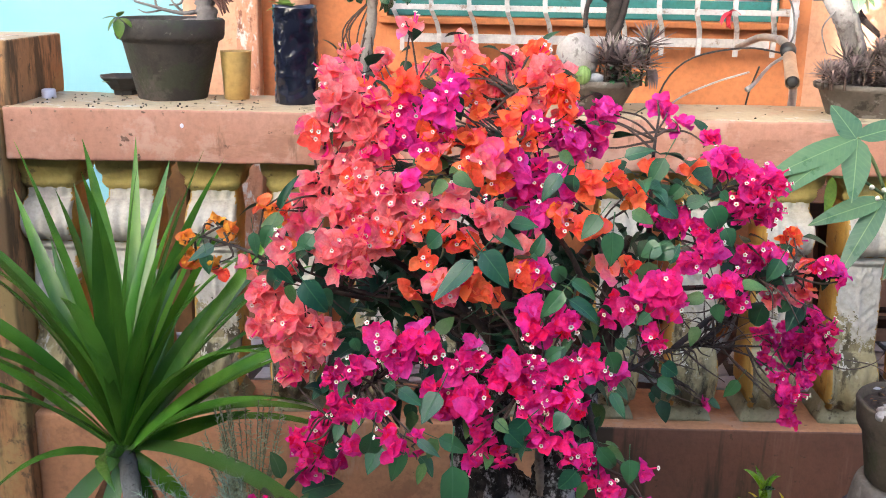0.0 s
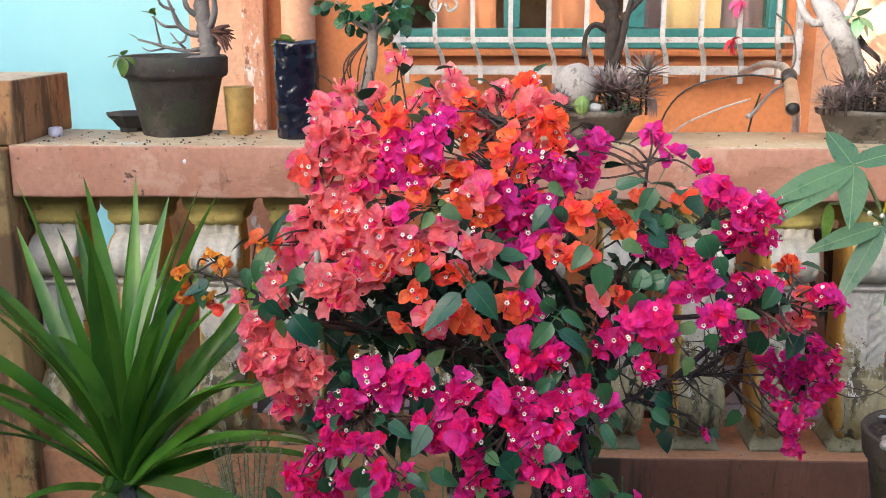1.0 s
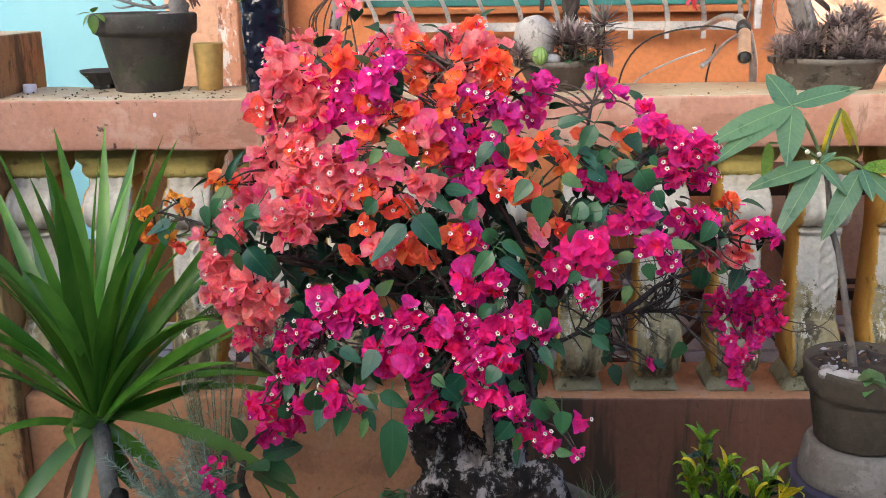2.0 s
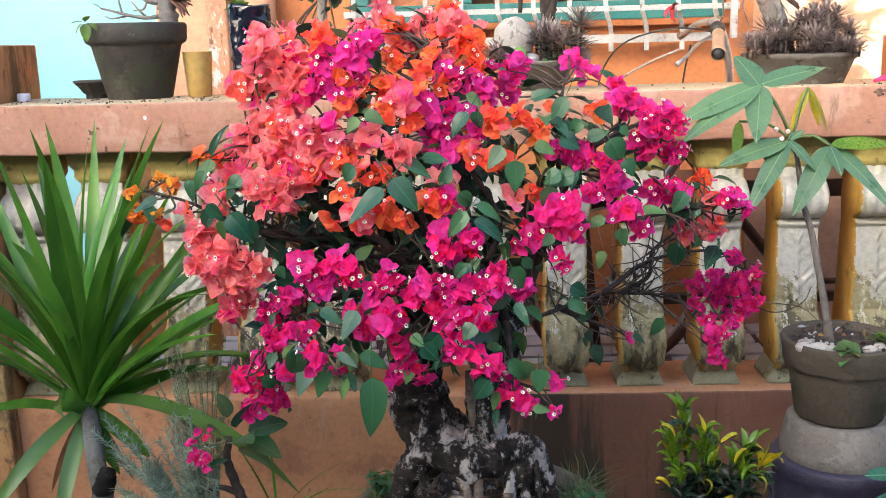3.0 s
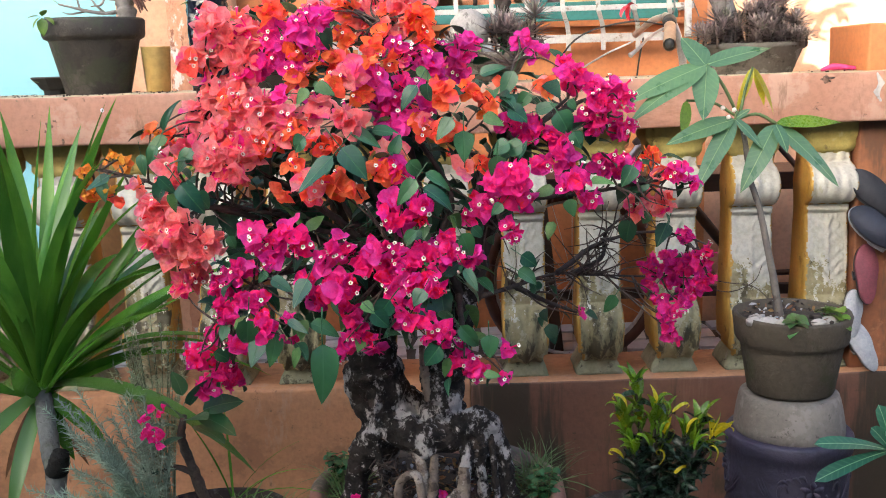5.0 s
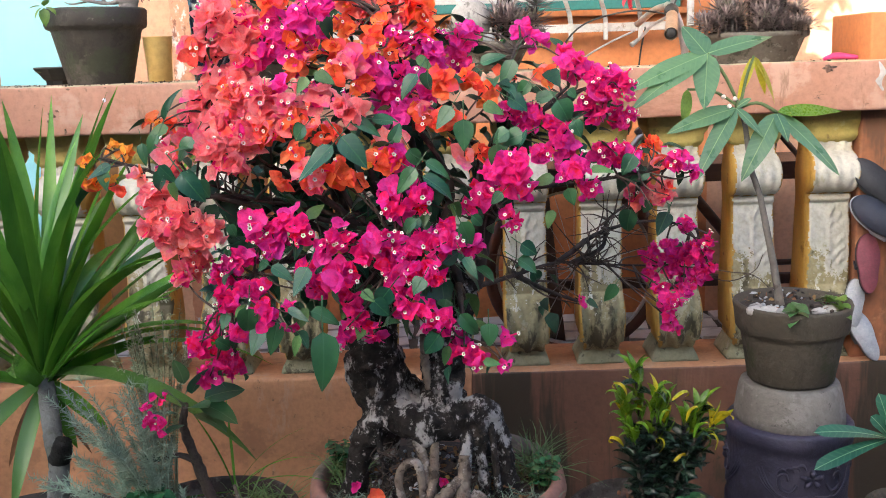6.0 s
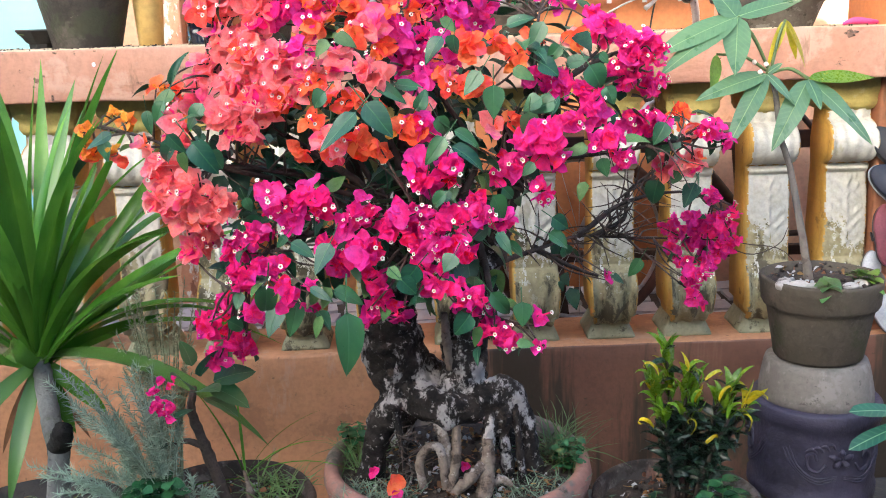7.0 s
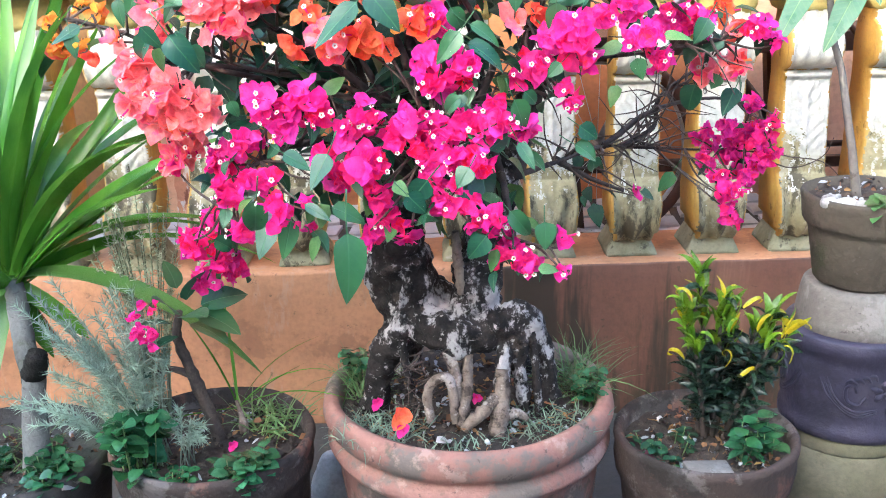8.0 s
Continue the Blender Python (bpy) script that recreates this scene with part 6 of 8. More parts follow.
grass("grass", -0.11, 1.63, 0.392, 120, (0.06, 0.06), 0.09, "loose green grass in the brown pot", 0.004)
grass("grass", -0.60, 1.56, 0.375, 90, (0.10, 0.10), 0.06, "sparse grass in the dracaena's pot", 0.003)

bulb = holder("bulb_lily", -0.155, 1.585, 0.385, "green bulb lily with arching strap leaves", "plant")
pb = bmesh.new()
tube(pb, [(-0.155, 1.585, 0.375), (-0.155, 1.585, 0.405), (-0.158, 1.587, 0.425), (-0.165, 1.59, 0.455)], [0.006, 0.010, 0.005, 0.003], 12, 12)
part("bulb", pb, M["bark_pale"], bulb)
for d, ln, bend in (((-0.25, 0.1, 0.9), 0.24, 0.5), ((-0.05, 0.15, 1.0), 0.22, 0.3), ((0.35, 0.0, 0.8), 0.22, 0.8), ((0.75, -0.1, 0.55), 0.24, 1.0), ((0.6, 0.2, 0.8), 0.20, 1.2), ((-0.7, -0.4, 0.15), 0.22, 0.2), ((0.8, 0.0, 0.75), 0.16, 0.3)):
    part("leaf", blade(bmesh.new(), aim((-0.162, 1.588, 0.44), d), ln, 0.0058, bend, 0.3, 9, STRAP), M["leaf_yucca"], bulb)

# fallen leaves, bits and stones on the soil
for x, y, z, r, mat in ((0.20, 1.43, 0.446, 0.5, "stone_white"), (0.225, 1.425, 0.446, 2.0, "stone_white"), (0.565, 1.46, 0.389, 0.2, "slip_pink"), (-0.44, 1.42, 0.383, 1.0, "stone_white"), (-0.42, 1.44, 0.383, 2.0, "clay_white"), (0.35, 1.47, 0.446, 1.2, "leaf_dead"), (0.22, 1.49, 0.455, 0.7, "leaf_dead"), (0.19, 1.47, 0.45, 2.7, "leaf_dead"), (0.25, 1.46, 0.45, 1.7, "leaf_dead"), (0.40, 1.55, 0.452, 0.3, "leaf_dead"), (-0.05, 1.55, 0.396, 0.4, "leaf_dead")):
    tagged(part("fallen_leaf", blade(bmesh.new(), aim((x, y, z - 0.003), (math.cos(r), math.sin(r), 0.15), 0.3), 0.035, 0.020, 0.9, 0.3, 4, LEAF_OVAL), M[mat]), "dry curled fallen leaf on the pot's soil", "leaf")
b = box(bmesh.new(), -0.042, 0.042, -0.024, 0.024, -0.006, 0.006, 0.003)
for v in b.verts:
    v.co += Vector((0.010 * math.sin(v.co.y * 90 + v.co.x * 40), 0.006 * math.sin(v.co.x * 70), 0.002 * math.sin(v.co.x * 120)))
tagged(part("flat_stone", b, M["clay_white"], m=pose(0.665, 1.405, 0.386, 0.08, 0.05, 0.15)), "broken flat grey stone on the croton's soil", "stone")
pebble("stone", -0.375, 1.60, 0.405, 0.03, 0.03, 0.03, "stone_white", "white stone beside the brown pot's herbs")
pebble("stone", -0.015, 1.83, 0.10, 0.06, 0.05, 0.105, "stone_grey", "grey stone standing between the pots")

def litter(name, x, y, z, r, n, label):
    """Crumbs, dry leaf bits and small clods strewn over a pot's soil."""
    b = bmesh.new()
    for i in range(n):
        a, k = rnd.uniform(0, 6.28), math.sqrt(rnd.random()) * r
        p = Vector((x + math.cos(a) * k, y + math.sin(a) * k, z + 0.010 * (1 - k / r) + rnd.uniform(0.0, 0.006)))
        t = rnd.random()
        if t < 0.45:
            blade(b, aim(p, (rnd.uniform(-1, 1), rnd.uniform(-1, 1), rnd.uniform(-0.2, 0.3)), rnd.uniform(-1, 1)), rnd.uniform(0.008, 0.024), rnd.uniform(0.004, 0.012), rnd.uniform(0, 1.5), 0.4, 3, LEAF_OVAL, slot=rnd.choice((0, 0, 1, 2)))
        elif t < 0.75:
            e = p + Vector((rnd.uniform(-1, 1), rnd.uniform(-1, 1), rnd.uniform(-0.1, 0.2))) * rnd.uniform(0.01, 0.03)
            tube(b, [p, e], [0.0009, 0.0006], 2, 4, 0, rnd.choice((0, 1)))
        else:
            s0 = rnd.uniform(0.002, 0.006)
            before = len(b.verts)
            made = bmesh.ops.create_icosphere(b, subdivisions=1, radius=s0, matrix=Matrix.Translation(p))
            for v in made["verts"]:
                v.co += anywhere() * s0 * 0.25
                for f in v.link_faces:
                    f.material_index = 3 if i % 5 else 2
    return tagged(part(name, b, [M["leaf_dead"], M["bark_dark"], M["stone_grey"], M["soil"]]), label, "litter", "", "stuff")


litter("soil_litter", 0.265, 1.60, 0.430, 0.215, 700, "dry leaf bits and crumbs on the terracotta pot's soil")
litter("soil_litter", -0.20, 1.54, 0.389, 0.15, 220, "dry leaf bits and crumbs on the brown pot's soil")
litter("soil_litter", 0.69, 1.51, 0.378, 0.13, 300, "dry leaf bits and crumbs on the croton's soil")
litter("soil_litter", -0.575, 1.545, 0.371, 0.155, 240, "dry leaf bits and crumbs on the dracaena's soil")
herb("leafy_herb", 1.045, 1.70, 0.765, 3, (0.015, 0.012), 0.02, 0.030, "small green seedling leaning over the pot's rim", "leaf_mid")
litter("soil_litter", 1.075, 1.80, 0.757, 0.11, 80, "pebbles and dry bits on the money tree's soil")

# croton with curled yellow tips
croton = holder("croton", 0.715, 1.53, 0.38, "croton with dark glossy leaves and curled yellow-green tips", "plant")
STEMS = [((0.70, 1.53), (0.672, 1.55, 0.690)), ((0.705, 1.53), (0.708, 1.53, 0.650)), ((0.715, 1.54), (0.728, 1.54, 0.615)), ((0.73, 1.53), (0.808, 1.55, 0.605)), ((0.73, 1.52), (0.828, 1.53, 0.580)), ((0.73, 1.53), (0.775, 1.54, 0.585)), ((0.69, 1.54), (0.645, 1.53, 0.630)), ((0.69, 1.52), (0.660, 1.50, 0.56)), ((0.72, 1.52), (0.785, 1.50, 0.565)), ((0.71, 1.55), (0.74, 1.57, 0.56))]
for (x, y), e in STEMS:
    e = Vector(e)
    b = bmesh.new()
    pts = [Vector((x, y, 0.37)), Vector((x, y, 0.37)).lerp(e, 0.5) + Vector((0, 0, 0.01)), e]
    tube(b, pts, [0.006, 0.003], 10, 6)
    part("stem", b, M["bark_dark"], croton)
    path = spline(pts, 28)
    for j in range(5, 28):
        u = j / 27
        for k in (0, 1):
            a = j * 2.4 + k * 3.1 + rnd.uniform(-0.4, 0.4)
            lime = u > (0.60 if e.z > 0.59 else 0.9) and rnd.random() < 0.85
            stem_dir = (pts[2] - pts[1]).normalized()
            d = stem_dir + Vector((math.cos(a), math.sin(a), 0)) * rnd.uniform(0.15, 0.55) if lime else Vector((math.cos(a), math.sin(a), rnd.uniform(0.1, 1.1)))
            ln = rnd.uniform(0.042, 0.066) if lime else rnd.uniform(0.036, 0.056)
            w = rnd.uniform(0.014, 0.019) if lime else rnd.uniform(0.012, 0.017)
            lemon = rnd.random() < (0.30 if e.x > 0.82 else 0.02)
            part("leaf", blade(bmesh.new(), aim(path[j], d, rnd.uniform(-0.8, 0.8)), ln, w, 0.2, 0.6, 12, LEAF_OVAL, rnd.uniform(-1.0, 1.0), rnd.choice((-0.4, 0.3, 0.8, 1.6)) if lime else rnd.choice((-0.3, 0.3, 0.8))), M[("leaf_lemon" if lemon else "leaf_lime") if lime else "leaf_croton"], croton)
# leaves rolled up into yellow rings
for x, z, mat, curl in ((0.650, 0.556, "leaf_lemon", 4.4), (0.705, 0.546, "leaf_lemon", 4.9), (0.736, 0.520, "leaf_lemon", 4.0), (0.797, 0.550, "leaf_lime", 4.6), (0.698, 0.580, "leaf_lime", 4.2), (0.823, 0.552, "leaf_lemon", 3.6), (0.652, 0.668, "leaf_lemon", 3.2), (0.735, 0.652, "leaf_lemon", 3.0), (0.775, 0.606, "leaf_lemon", 3.2), (0.728, 0.640, "leaf_lime", 3.6), (0.716, 0.600, "leaf_lime", 3.4)):
    p = Vector((x + rnd.uniform(-0.008, 0.008), rnd.uniform(1.485, 1.515), z - 0.012))
    part("leaf", blade(bmesh.new(), facing(p, (rnd.uniform(-0.8, 0.8), -0.15, 0.8), (rnd.choice((-0.9, 0.9)), -0.4, 0.1)), 0.056, 0.0095, 0.2, 0.5, 16, LEAF_OVAL, 0.3, curl), M[mat], croton)

# money tree on the stacked pots
money = holder("money_tree", 1.045, 1.80, 0.76, "young money tree with a thin stem and palmate leaves", "plant")
b = bmesh.new()
tube(b, [(1.048, 1.80, 0.745), (1.036, 1.80, 0.81), (1.020, 1.81, 0.90), (1.000, 1.82, 1.00), (0.982, 1.83, 1.06), (0.970, 1.84, 1.15), (0.955, 1.84, 1.20)], [0.011, 0.0085, 0.0075, 0.007, 0.0065, 0.0055, 0.005], 30, 10, 0.2)
part("stem", b, M["bark_mid"], money)
FORK = Vector((0.957, 1.84, 1.195))


def palm_leaf(node, tips, mat, widths=0.048, droop=0.35):
    node = Vector(node)
    b = bmesh.new()
    tube(b, [FORK, FORK.lerp(node, 0.5) + Vector((0, 0, 0.015)), node], [0.0035, 0.0028], 8, 6)
    stalk = part("leaf_stalk", b, M["grass"], money)
    for t in tips:
        d = Vector(t) - node
        part("leaflet", blade(bmesh.new(), Matrix(), d.length * 1.04, widths * min(1.0, d.length / 0.13) * rnd.uniform(0.92, 1.1), droop, 0.08, 10, LEAF_OVAL, rnd.uniform(-0.3, 0.3), 0, 0, 0.025), M[mat], stalk, m=facing(node, d + Vector((0, 0, d.length * droop * 0.4)), (rnd.uniform(-0.3, 0.3), -0.75, 0.75)))


palm_leaf((0.886, 1.85, 1.314), [(0.700, 1.78, 1.237), (0.716, 1.76, 1.208), (1.036, 1.87, 1.346), (0.861, 1.77, 1.206)], "money_v", 0.056, 0.25)
palm_leaf((0.884, 1.85, 1.312), [(0.838, 1.88, 1.375)], "money_v", 0.10, 0.2)
palm_leaf((0.942, 1.82, 1.195), [(0.794, 1.77, 1.148), (0.846, 1.74, 1.056), (1.000, 1.80, 1.130), (0.985, 1.84, 1.215)], "money_v", 0.042, 0.3)
palm_leaf((1.038, 1.84, 1.180), [(1.165, 1.79, 1.049), (0.957, 1.77, 1.045), (1.050, 1.79, 1.125)], "money_v", 0.054, 0.3)
palm_leaf((1.040, 1.842, 1.182), [(1.182, 1.84, 1.178)], "leaf_lime", 0.040, 0.2)
palm_leaf((0.991, 1.86, 1.305), [(0.958, 1.84, 1.212), (1.020, 1.85, 1.222), (1.052, 1.86, 1.200)], "leaf_yellow", 0.026, 0.4)
palm_leaf((0.838, 1.83, 1.238), [(0.829, 1.80, 1.163)], "leaf_young", 0.040)
for x, y, z in ((0.925, 1.81, 1.20), (0.94, 1.82, 1.215), (0.915, 1.82, 1.22), (0.965, 1.82, 1.165)):
    pebble("bud", x, y, z, 0.005, 0.005, 0.005, "bloom_white", "tiny white bud among the money tree leaves", "bud")

# desert rose seedling with spoon leaves
adenium = holder("desert_rose", 1.258, 1.56, 0.36, "desert rose seedling with spoon-shaped glossy leaves", "plant")
b = bmesh.new()
tube(b, [(1.258, 1.56, 0.345), (1.248, 1.565, 0.42), (1.212, 1.58, 0.515)], [0.026, 0.017, 0.009], 12, 10, 0.1)
part("trunk", b, M["bark_grey"], adenium)
for d, ln in (((-1.0, -0.40, 0.48), 0.185), ((-1.0, -0.45, 0.02), 0.19), ((-0.2, -0.6, 0.95), 0.06), ((-0.16, -0.1, 1.0), 0.10), ((0.3, -0.3, 0.9), 0.09), ((-0.5, 0.1, 0.9), 0.06), ((0.8, -0.2, 0.4), 0.15), ((0.6, 0.5, 0.3), 0.15), ((0.5, -0.8, 0.2), 0.13)):
    part("leaf", blade(bmesh.new(), Matrix(), ln, 0.046, 0.5, 0.15, 12, lambda u: 0.18 + 0.9 * u * (1 - u ** 5) ** 0.8 if u < 1 else 0.0), M["spoon_v"], adenium, m=facing((1.210, 1.58, 0.515), d, (0, -0.5, 0.8)))
flowerpot("clay_pot", 1.27, 1.545, 0.0, [(0.075, 0.0), (0.08, 0.01), (0.10, 0.32), (0.112, 0.33), (0.115, 0.37), (0.108, 0.374), (0.10, 0.35)], "clay_grey", "grey clay pot holding the desert rose seedling", 0.003, 48, (0.103, 0.352))

# ---- the old bougainvillea bonsai ----
bougain = holder("bougainvillea", 0.26, 1.58, 0.44, "old bougainvillea bonsai with coral, orange and magenta bracts", "bonsai tree")

# gnarled trunk: fused stems on raised roots
bm = bmesh.new()
TRUNK_STEMS = [
    ([(0.117, 1.630, 0.81), (0.139, 1.610, 0.748), (0.148, 1.610, 0.690), (0.170, 1.610, 0.617), (0.218, 1.610, 0.585)], [0.038, 0.052, 0.059, 0.056, 0.050]),
    ([(0.195, 1.61, 0.90), (0.175, 1.615, 0.84), (0.150, 1.62, 0.77)], [0.018, 0.024, 0.034]),
    ([(0.100, 1.600, 0.725), (0.108, 1.600, 0.659), (0.145, 1.600, 0.610)], [0.022, 0.020, 0.024]),
    ([(0.365, 1.62, 0.93), (0.341, 1.620, 0.88), (0.319, 1.610, 0.811), (0.294, 1.595, 0.737), (0.281, 1.590, 0.668), (0.271, 1.590, 0.609)], [0.020, 0.027, 0.036, 0.043, 0.045, 0.042]),
]
TRUNK_FEET = [
    ([(0.170, 1.580, 0.605), (0.212, 1.560, 0.597), (0.272, 1.550, 0.587), (0.328, 1.560, 0.602), (0.368, 1.570, 0.613), (0.393, 1.580, 0.560), (0.406, 1.580, 0.487), (0.410, 1.580, 0.413)], [0.034, 0.037, 0.035, 0.031, 0.027, 0.023, 0.025, 0.030]),
    ([(0.159, 1.580, 0.617), (0.123, 1.580, 0.559), (0.100, 1.580, 0.494), (0.088, 1.580, 0.415)], [0.034, 0.029, 0.025, 0.027]),
    ([(0.330, 1.550, 0.587), (0.325, 1.530, 0.525), (0.315, 1.505, 0.468)], [0.015, 0.014, 0.014]),
    ([(0.357, 1.550, 0.586), (0.357, 1.550, 0.515), (0.366, 1.550, 0.43)], [0.014, 0.012, 0.012]),
    ([(0.169, 1.640, 0.655), (0.247, 1.630, 0.595), (0.327, 1.630, 0.591)], [0.040, 0.046, 0.036]),
    ([(0.20, 1.66, 0.62), (0.17, 1.71, 0.53), (0.14, 1.74, 0.43)], [0.03, 0.024, 0.026]),
    ([(0.29, 1.66, 0.61), (0.33, 1.71, 0.53), (0.38, 1.73, 0.43)], [0.03, 0.024, 0.026]),
]
for pts, r in TRUNK_STEMS + TRUNK_FEET:
    tube(bm, pts, r, 22, 16, 0.35)
trunk = part("trunk", bm, M["bark_bw"], bougain, "gnarled black bark with whitish patches")
fuse = trunk.modifiers.new("fuse", "REMESH")
fuse.mode, fuse.voxel_size, fuse.use_smooth_shade = "VOXEL", 0.0045, True
soften = trunk.modifiers.new("soften", "SMOOTH")
soften.factor, soften.iterations = 0.5, 1
crag = bpy.data.textures.new("crag", "CLOUDS")
crag.noise_scale, crag.noise_depth = 0.034, 4
rough = trunk.modifiers.new("crags", "DISPLACE")
rough.texture, rough.strength, rough.mid_level = crag, 0.019, 0.5
FRONT_ROOTS = [
    ([(0.245, 1.555, 0.780), (0.248, 1.553, 0.727), (0.254, 1.553, 0.665)], [0.007, 0.011, 0.008]),
    ([(0.143, 1.555, 0.585), (0.156, 1.535, 0.516), (0.171, 1.53, 0.440)], [0.009, 0.008, 0.008]),
    ([(0.194, 1.500, 0.445), (0.188, 1.500, 0.500), (0.208, 1.505, 0.526), (0.230, 1.505, 0.519), (0.237, 1.495, 0.445)], [0.009, 0.010, 0.010, 0.010, 0.010]),
    ([(0.227, 1.535, 0.565), (0.239, 1.520, 0.521), (0.242, 1.50, 0.45)], [0.012, 0.012, 0.011]),
    ([(0.262, 1.535, 0.56), (0.259, 1.512, 0.501), (0.247, 1.488, 0.440)], [0.010, 0.012, 0.011]),
]
SIDE_ROOTS = [
    ([(0.250, 1.475, 0.440), (0.282, 1.480, 0.470), (0.318, 1.505, 0.492)], [0.009, 0.014, 0.012]),
    ([(0.322, 1.515, 0.535), (0.318, 1.498, 0.480), (0.308, 1.468, 0.425)], [0.012, 0.017, 0.019]),
    ([(0.324, 1.500, 0.440), (0.343, 1.495, 0.460), (0.365, 1.495, 0.446)], [0.008, 0.010, 0.006]),
    ([(0.378, 1.555, 0.59), (0.384, 1.545, 0.52), (0.390, 1.54, 0.43)], [0.008, 0.008, 0.010]),
]
for pts, r in FRONT_ROOTS + SIDE_ROOTS:
    b = bmesh.new()
    tube(b, pts, [k * 0.88 for k in r], 24, 10, 0.45)
    part("root", b, M["bark_pale" if pts[0][2] < 0.58 or pts[0][2] > 0.7 else "bark_bw"], bougain, "pale smooth raised root" if pts[0][2] < 0.58 or pts[0][2] > 0.7 else "black and white raised root")
b = bmesh.new()
for i in range(26):
    p = Vector((rnd.uniform(0.14, 0.24), rnd.uniform(1.50, 1.56), rnd.uniform(0.47, 0.57)))
    tube(b, [p, p + Vector((rnd.uniform(-0.03, 0.03), -0.01, rnd.uniform(-0.02, 0.02))), p + Vector((rnd.uniform(-0.06, 0.06), rnd.uniform(-0.02, 0.02), rnd.uniform(-0.05, 0.01)))], [0.0014, 0.0008], 6, 4)
tagged(part("root_hair_mass", b, M["twig"], bougain), kind="stuff")

# sprays of bloom: centre and radius
CORAL_TOP = [(-0.124, 1.533, 1.410, 0.035), (-0.157, 1.543, 1.357, 0.036), (-0.101, 1.542, 1.368, 0.039), (-0.058, 1.541, 1.400, 0.024), (-0.061, 1.533, 1.333, 0.037), (-0.121, 1.532, 1.301, 0.033), (-0.076, 1.492, 1.269, 0.036), (-0.024, 1.460, 1.269, 0.030), (-0.170, 1.561, 1.240, 0.032), (-0.106, 1.516, 1.224, 0.039), (-0.035, 1.466, 1.221, 0.034), (-0.189, 1.546, 1.199, 0.030), (-0.124, 1.438, 1.175, 0.034), (-0.064, 1.443, 1.162, 0.034), (-0.210, 1.479, 1.156, 0.027), (0.013, 1.458, 1.237, 0.026), (-0.000, 1.444, 1.201, 0.017), (0.079, 1.438, 1.257, 0.024), (0.137, 1.403, 1.247, 0.025), (0.135, 1.488, 1.320, 0.023)]
CORAL_LOW = [(-0.253, 1.468, 1.085, 0.024), (-0.243, 1.471, 1.048, 0.035), (-0.199, 1.446, 1.021, 0.033), (-0.147, 1.434, 1.022, 0.034), (-0.181, 1.496, 0.965, 0.030), (-0.204, 1.489, 0.926, 0.022), (0.142, 1.661, 1.408, 0.029), (0.169, 1.706, 1.446, 0.032), (0.233, 1.622, 1.445, 0.030), (0.724, 1.732, 1.025, 0.031), (0.762, 1.720, 1.027, 0.024), (-0.080, 1.514, 1.305, 0.029), (-0.086, 1.454, 1.195, 0.028), (-0.204, 1.446, 1.121, 0.017), (-0.271, 1.498, 1.117, 0.018), (0.204, 1.614, 1.403, 0.024), (-0.175, 1.434, 1.054, 0.025), (-0.100, 1.426, 1.136, 0.021)]
ORANGE_TOP = [(-0.008, 1.522, 1.432, 0.023), (0.109, 1.651, 1.450, 0.023), (0.204, 1.640, 1.436, 0.024), (0.259, 1.619, 1.417, 0.032), (0.263, 1.612, 1.374, 0.026), (0.029, 1.491, 1.315, 0.021), (0.102, 1.527, 1.351, 0.023), (0.104, 1.488, 1.305, 0.023), (0.030, 1.506, 1.367, 0.017), (0.157, 1.498, 1.277, 0.019), (0.171, 1.584, 1.365, 0.020), (0.301, 1.507, 1.283, 0.023), (0.355, 1.562, 1.285, 0.020), (0.386, 1.536, 1.250, 0.021), (0.431, 1.593, 1.287, 0.016), (0.254, 1.498, 1.215, 0.023), (0.307, 1.489, 1.209, 0.026), (0.203, 1.442, 1.184, 0.020), (0.510, 1.626, 1.284, 0.016), (0.163, 1.529, 1.339, 0.017), (0.070, 1.511, 1.342, 0.017), (0.114, 1.630, 1.384, 0.020)]
ORANGE_LOW = [(0.182, 1.406, 1.142, 0.024), (0.071, 1.430, 1.197, 0.020), (0.103, 1.420, 1.197, 0.016), (0.064, 1.393, 1.125, 0.029), (0.111, 1.403, 1.130, 0.022), (0.136, 1.395, 1.112, 0.015), (0.747, 1.775, 1.122, 0.022), (0.336, 1.458, 1.144, 0.011), (0.004, 1.404, 1.120, 0.014), (-0.024, 1.447, 1.193, 0.019), (0.031, 1.414, 1.164, 0.014), (-0.222, 1.544, 1.213, 0.014), (0.742, 1.669, 1.101, 0.013), (0.214, 1.578, 1.343, 0.018), (0.035, 1.442, 1.222, 0.015), (0.367, 1.458, 1.149, 0.009)]
VIVID = [(-0.013, 1.535, 1.394, 0.037), (-0.013, 1.520, 1.351, 0.025), (0.053, 1.500, 1.404, 0.034), (0.081, 1.610, 1.428, 0.026), (0.025, 1.502, 1.333, 0.021), (0.201, 1.539, 1.251, 0.033), (0.172, 1.527, 1.302, 0.029), (0.254, 1.603, 1.347, 0.028), (0.214, 1.605, 1.370, 0.020), (0.234, 1.550, 1.289, 0.025), (0.289, 1.606, 1.324, 0.026), (0.342, 1.709, 1.331, 0.034), (0.361, 1.736, 1.369, 0.028), (0.309, 1.766, 1.367, 0.016), (0.479, 1.814, 1.371, 0.024), (0.501, 1.732, 1.345, 0.019), (0.212, 1.507, 1.225, 0.025), (0.260, 1.524, 1.247, 0.021), (0.009, 1.471, 1.283, 0.017)]
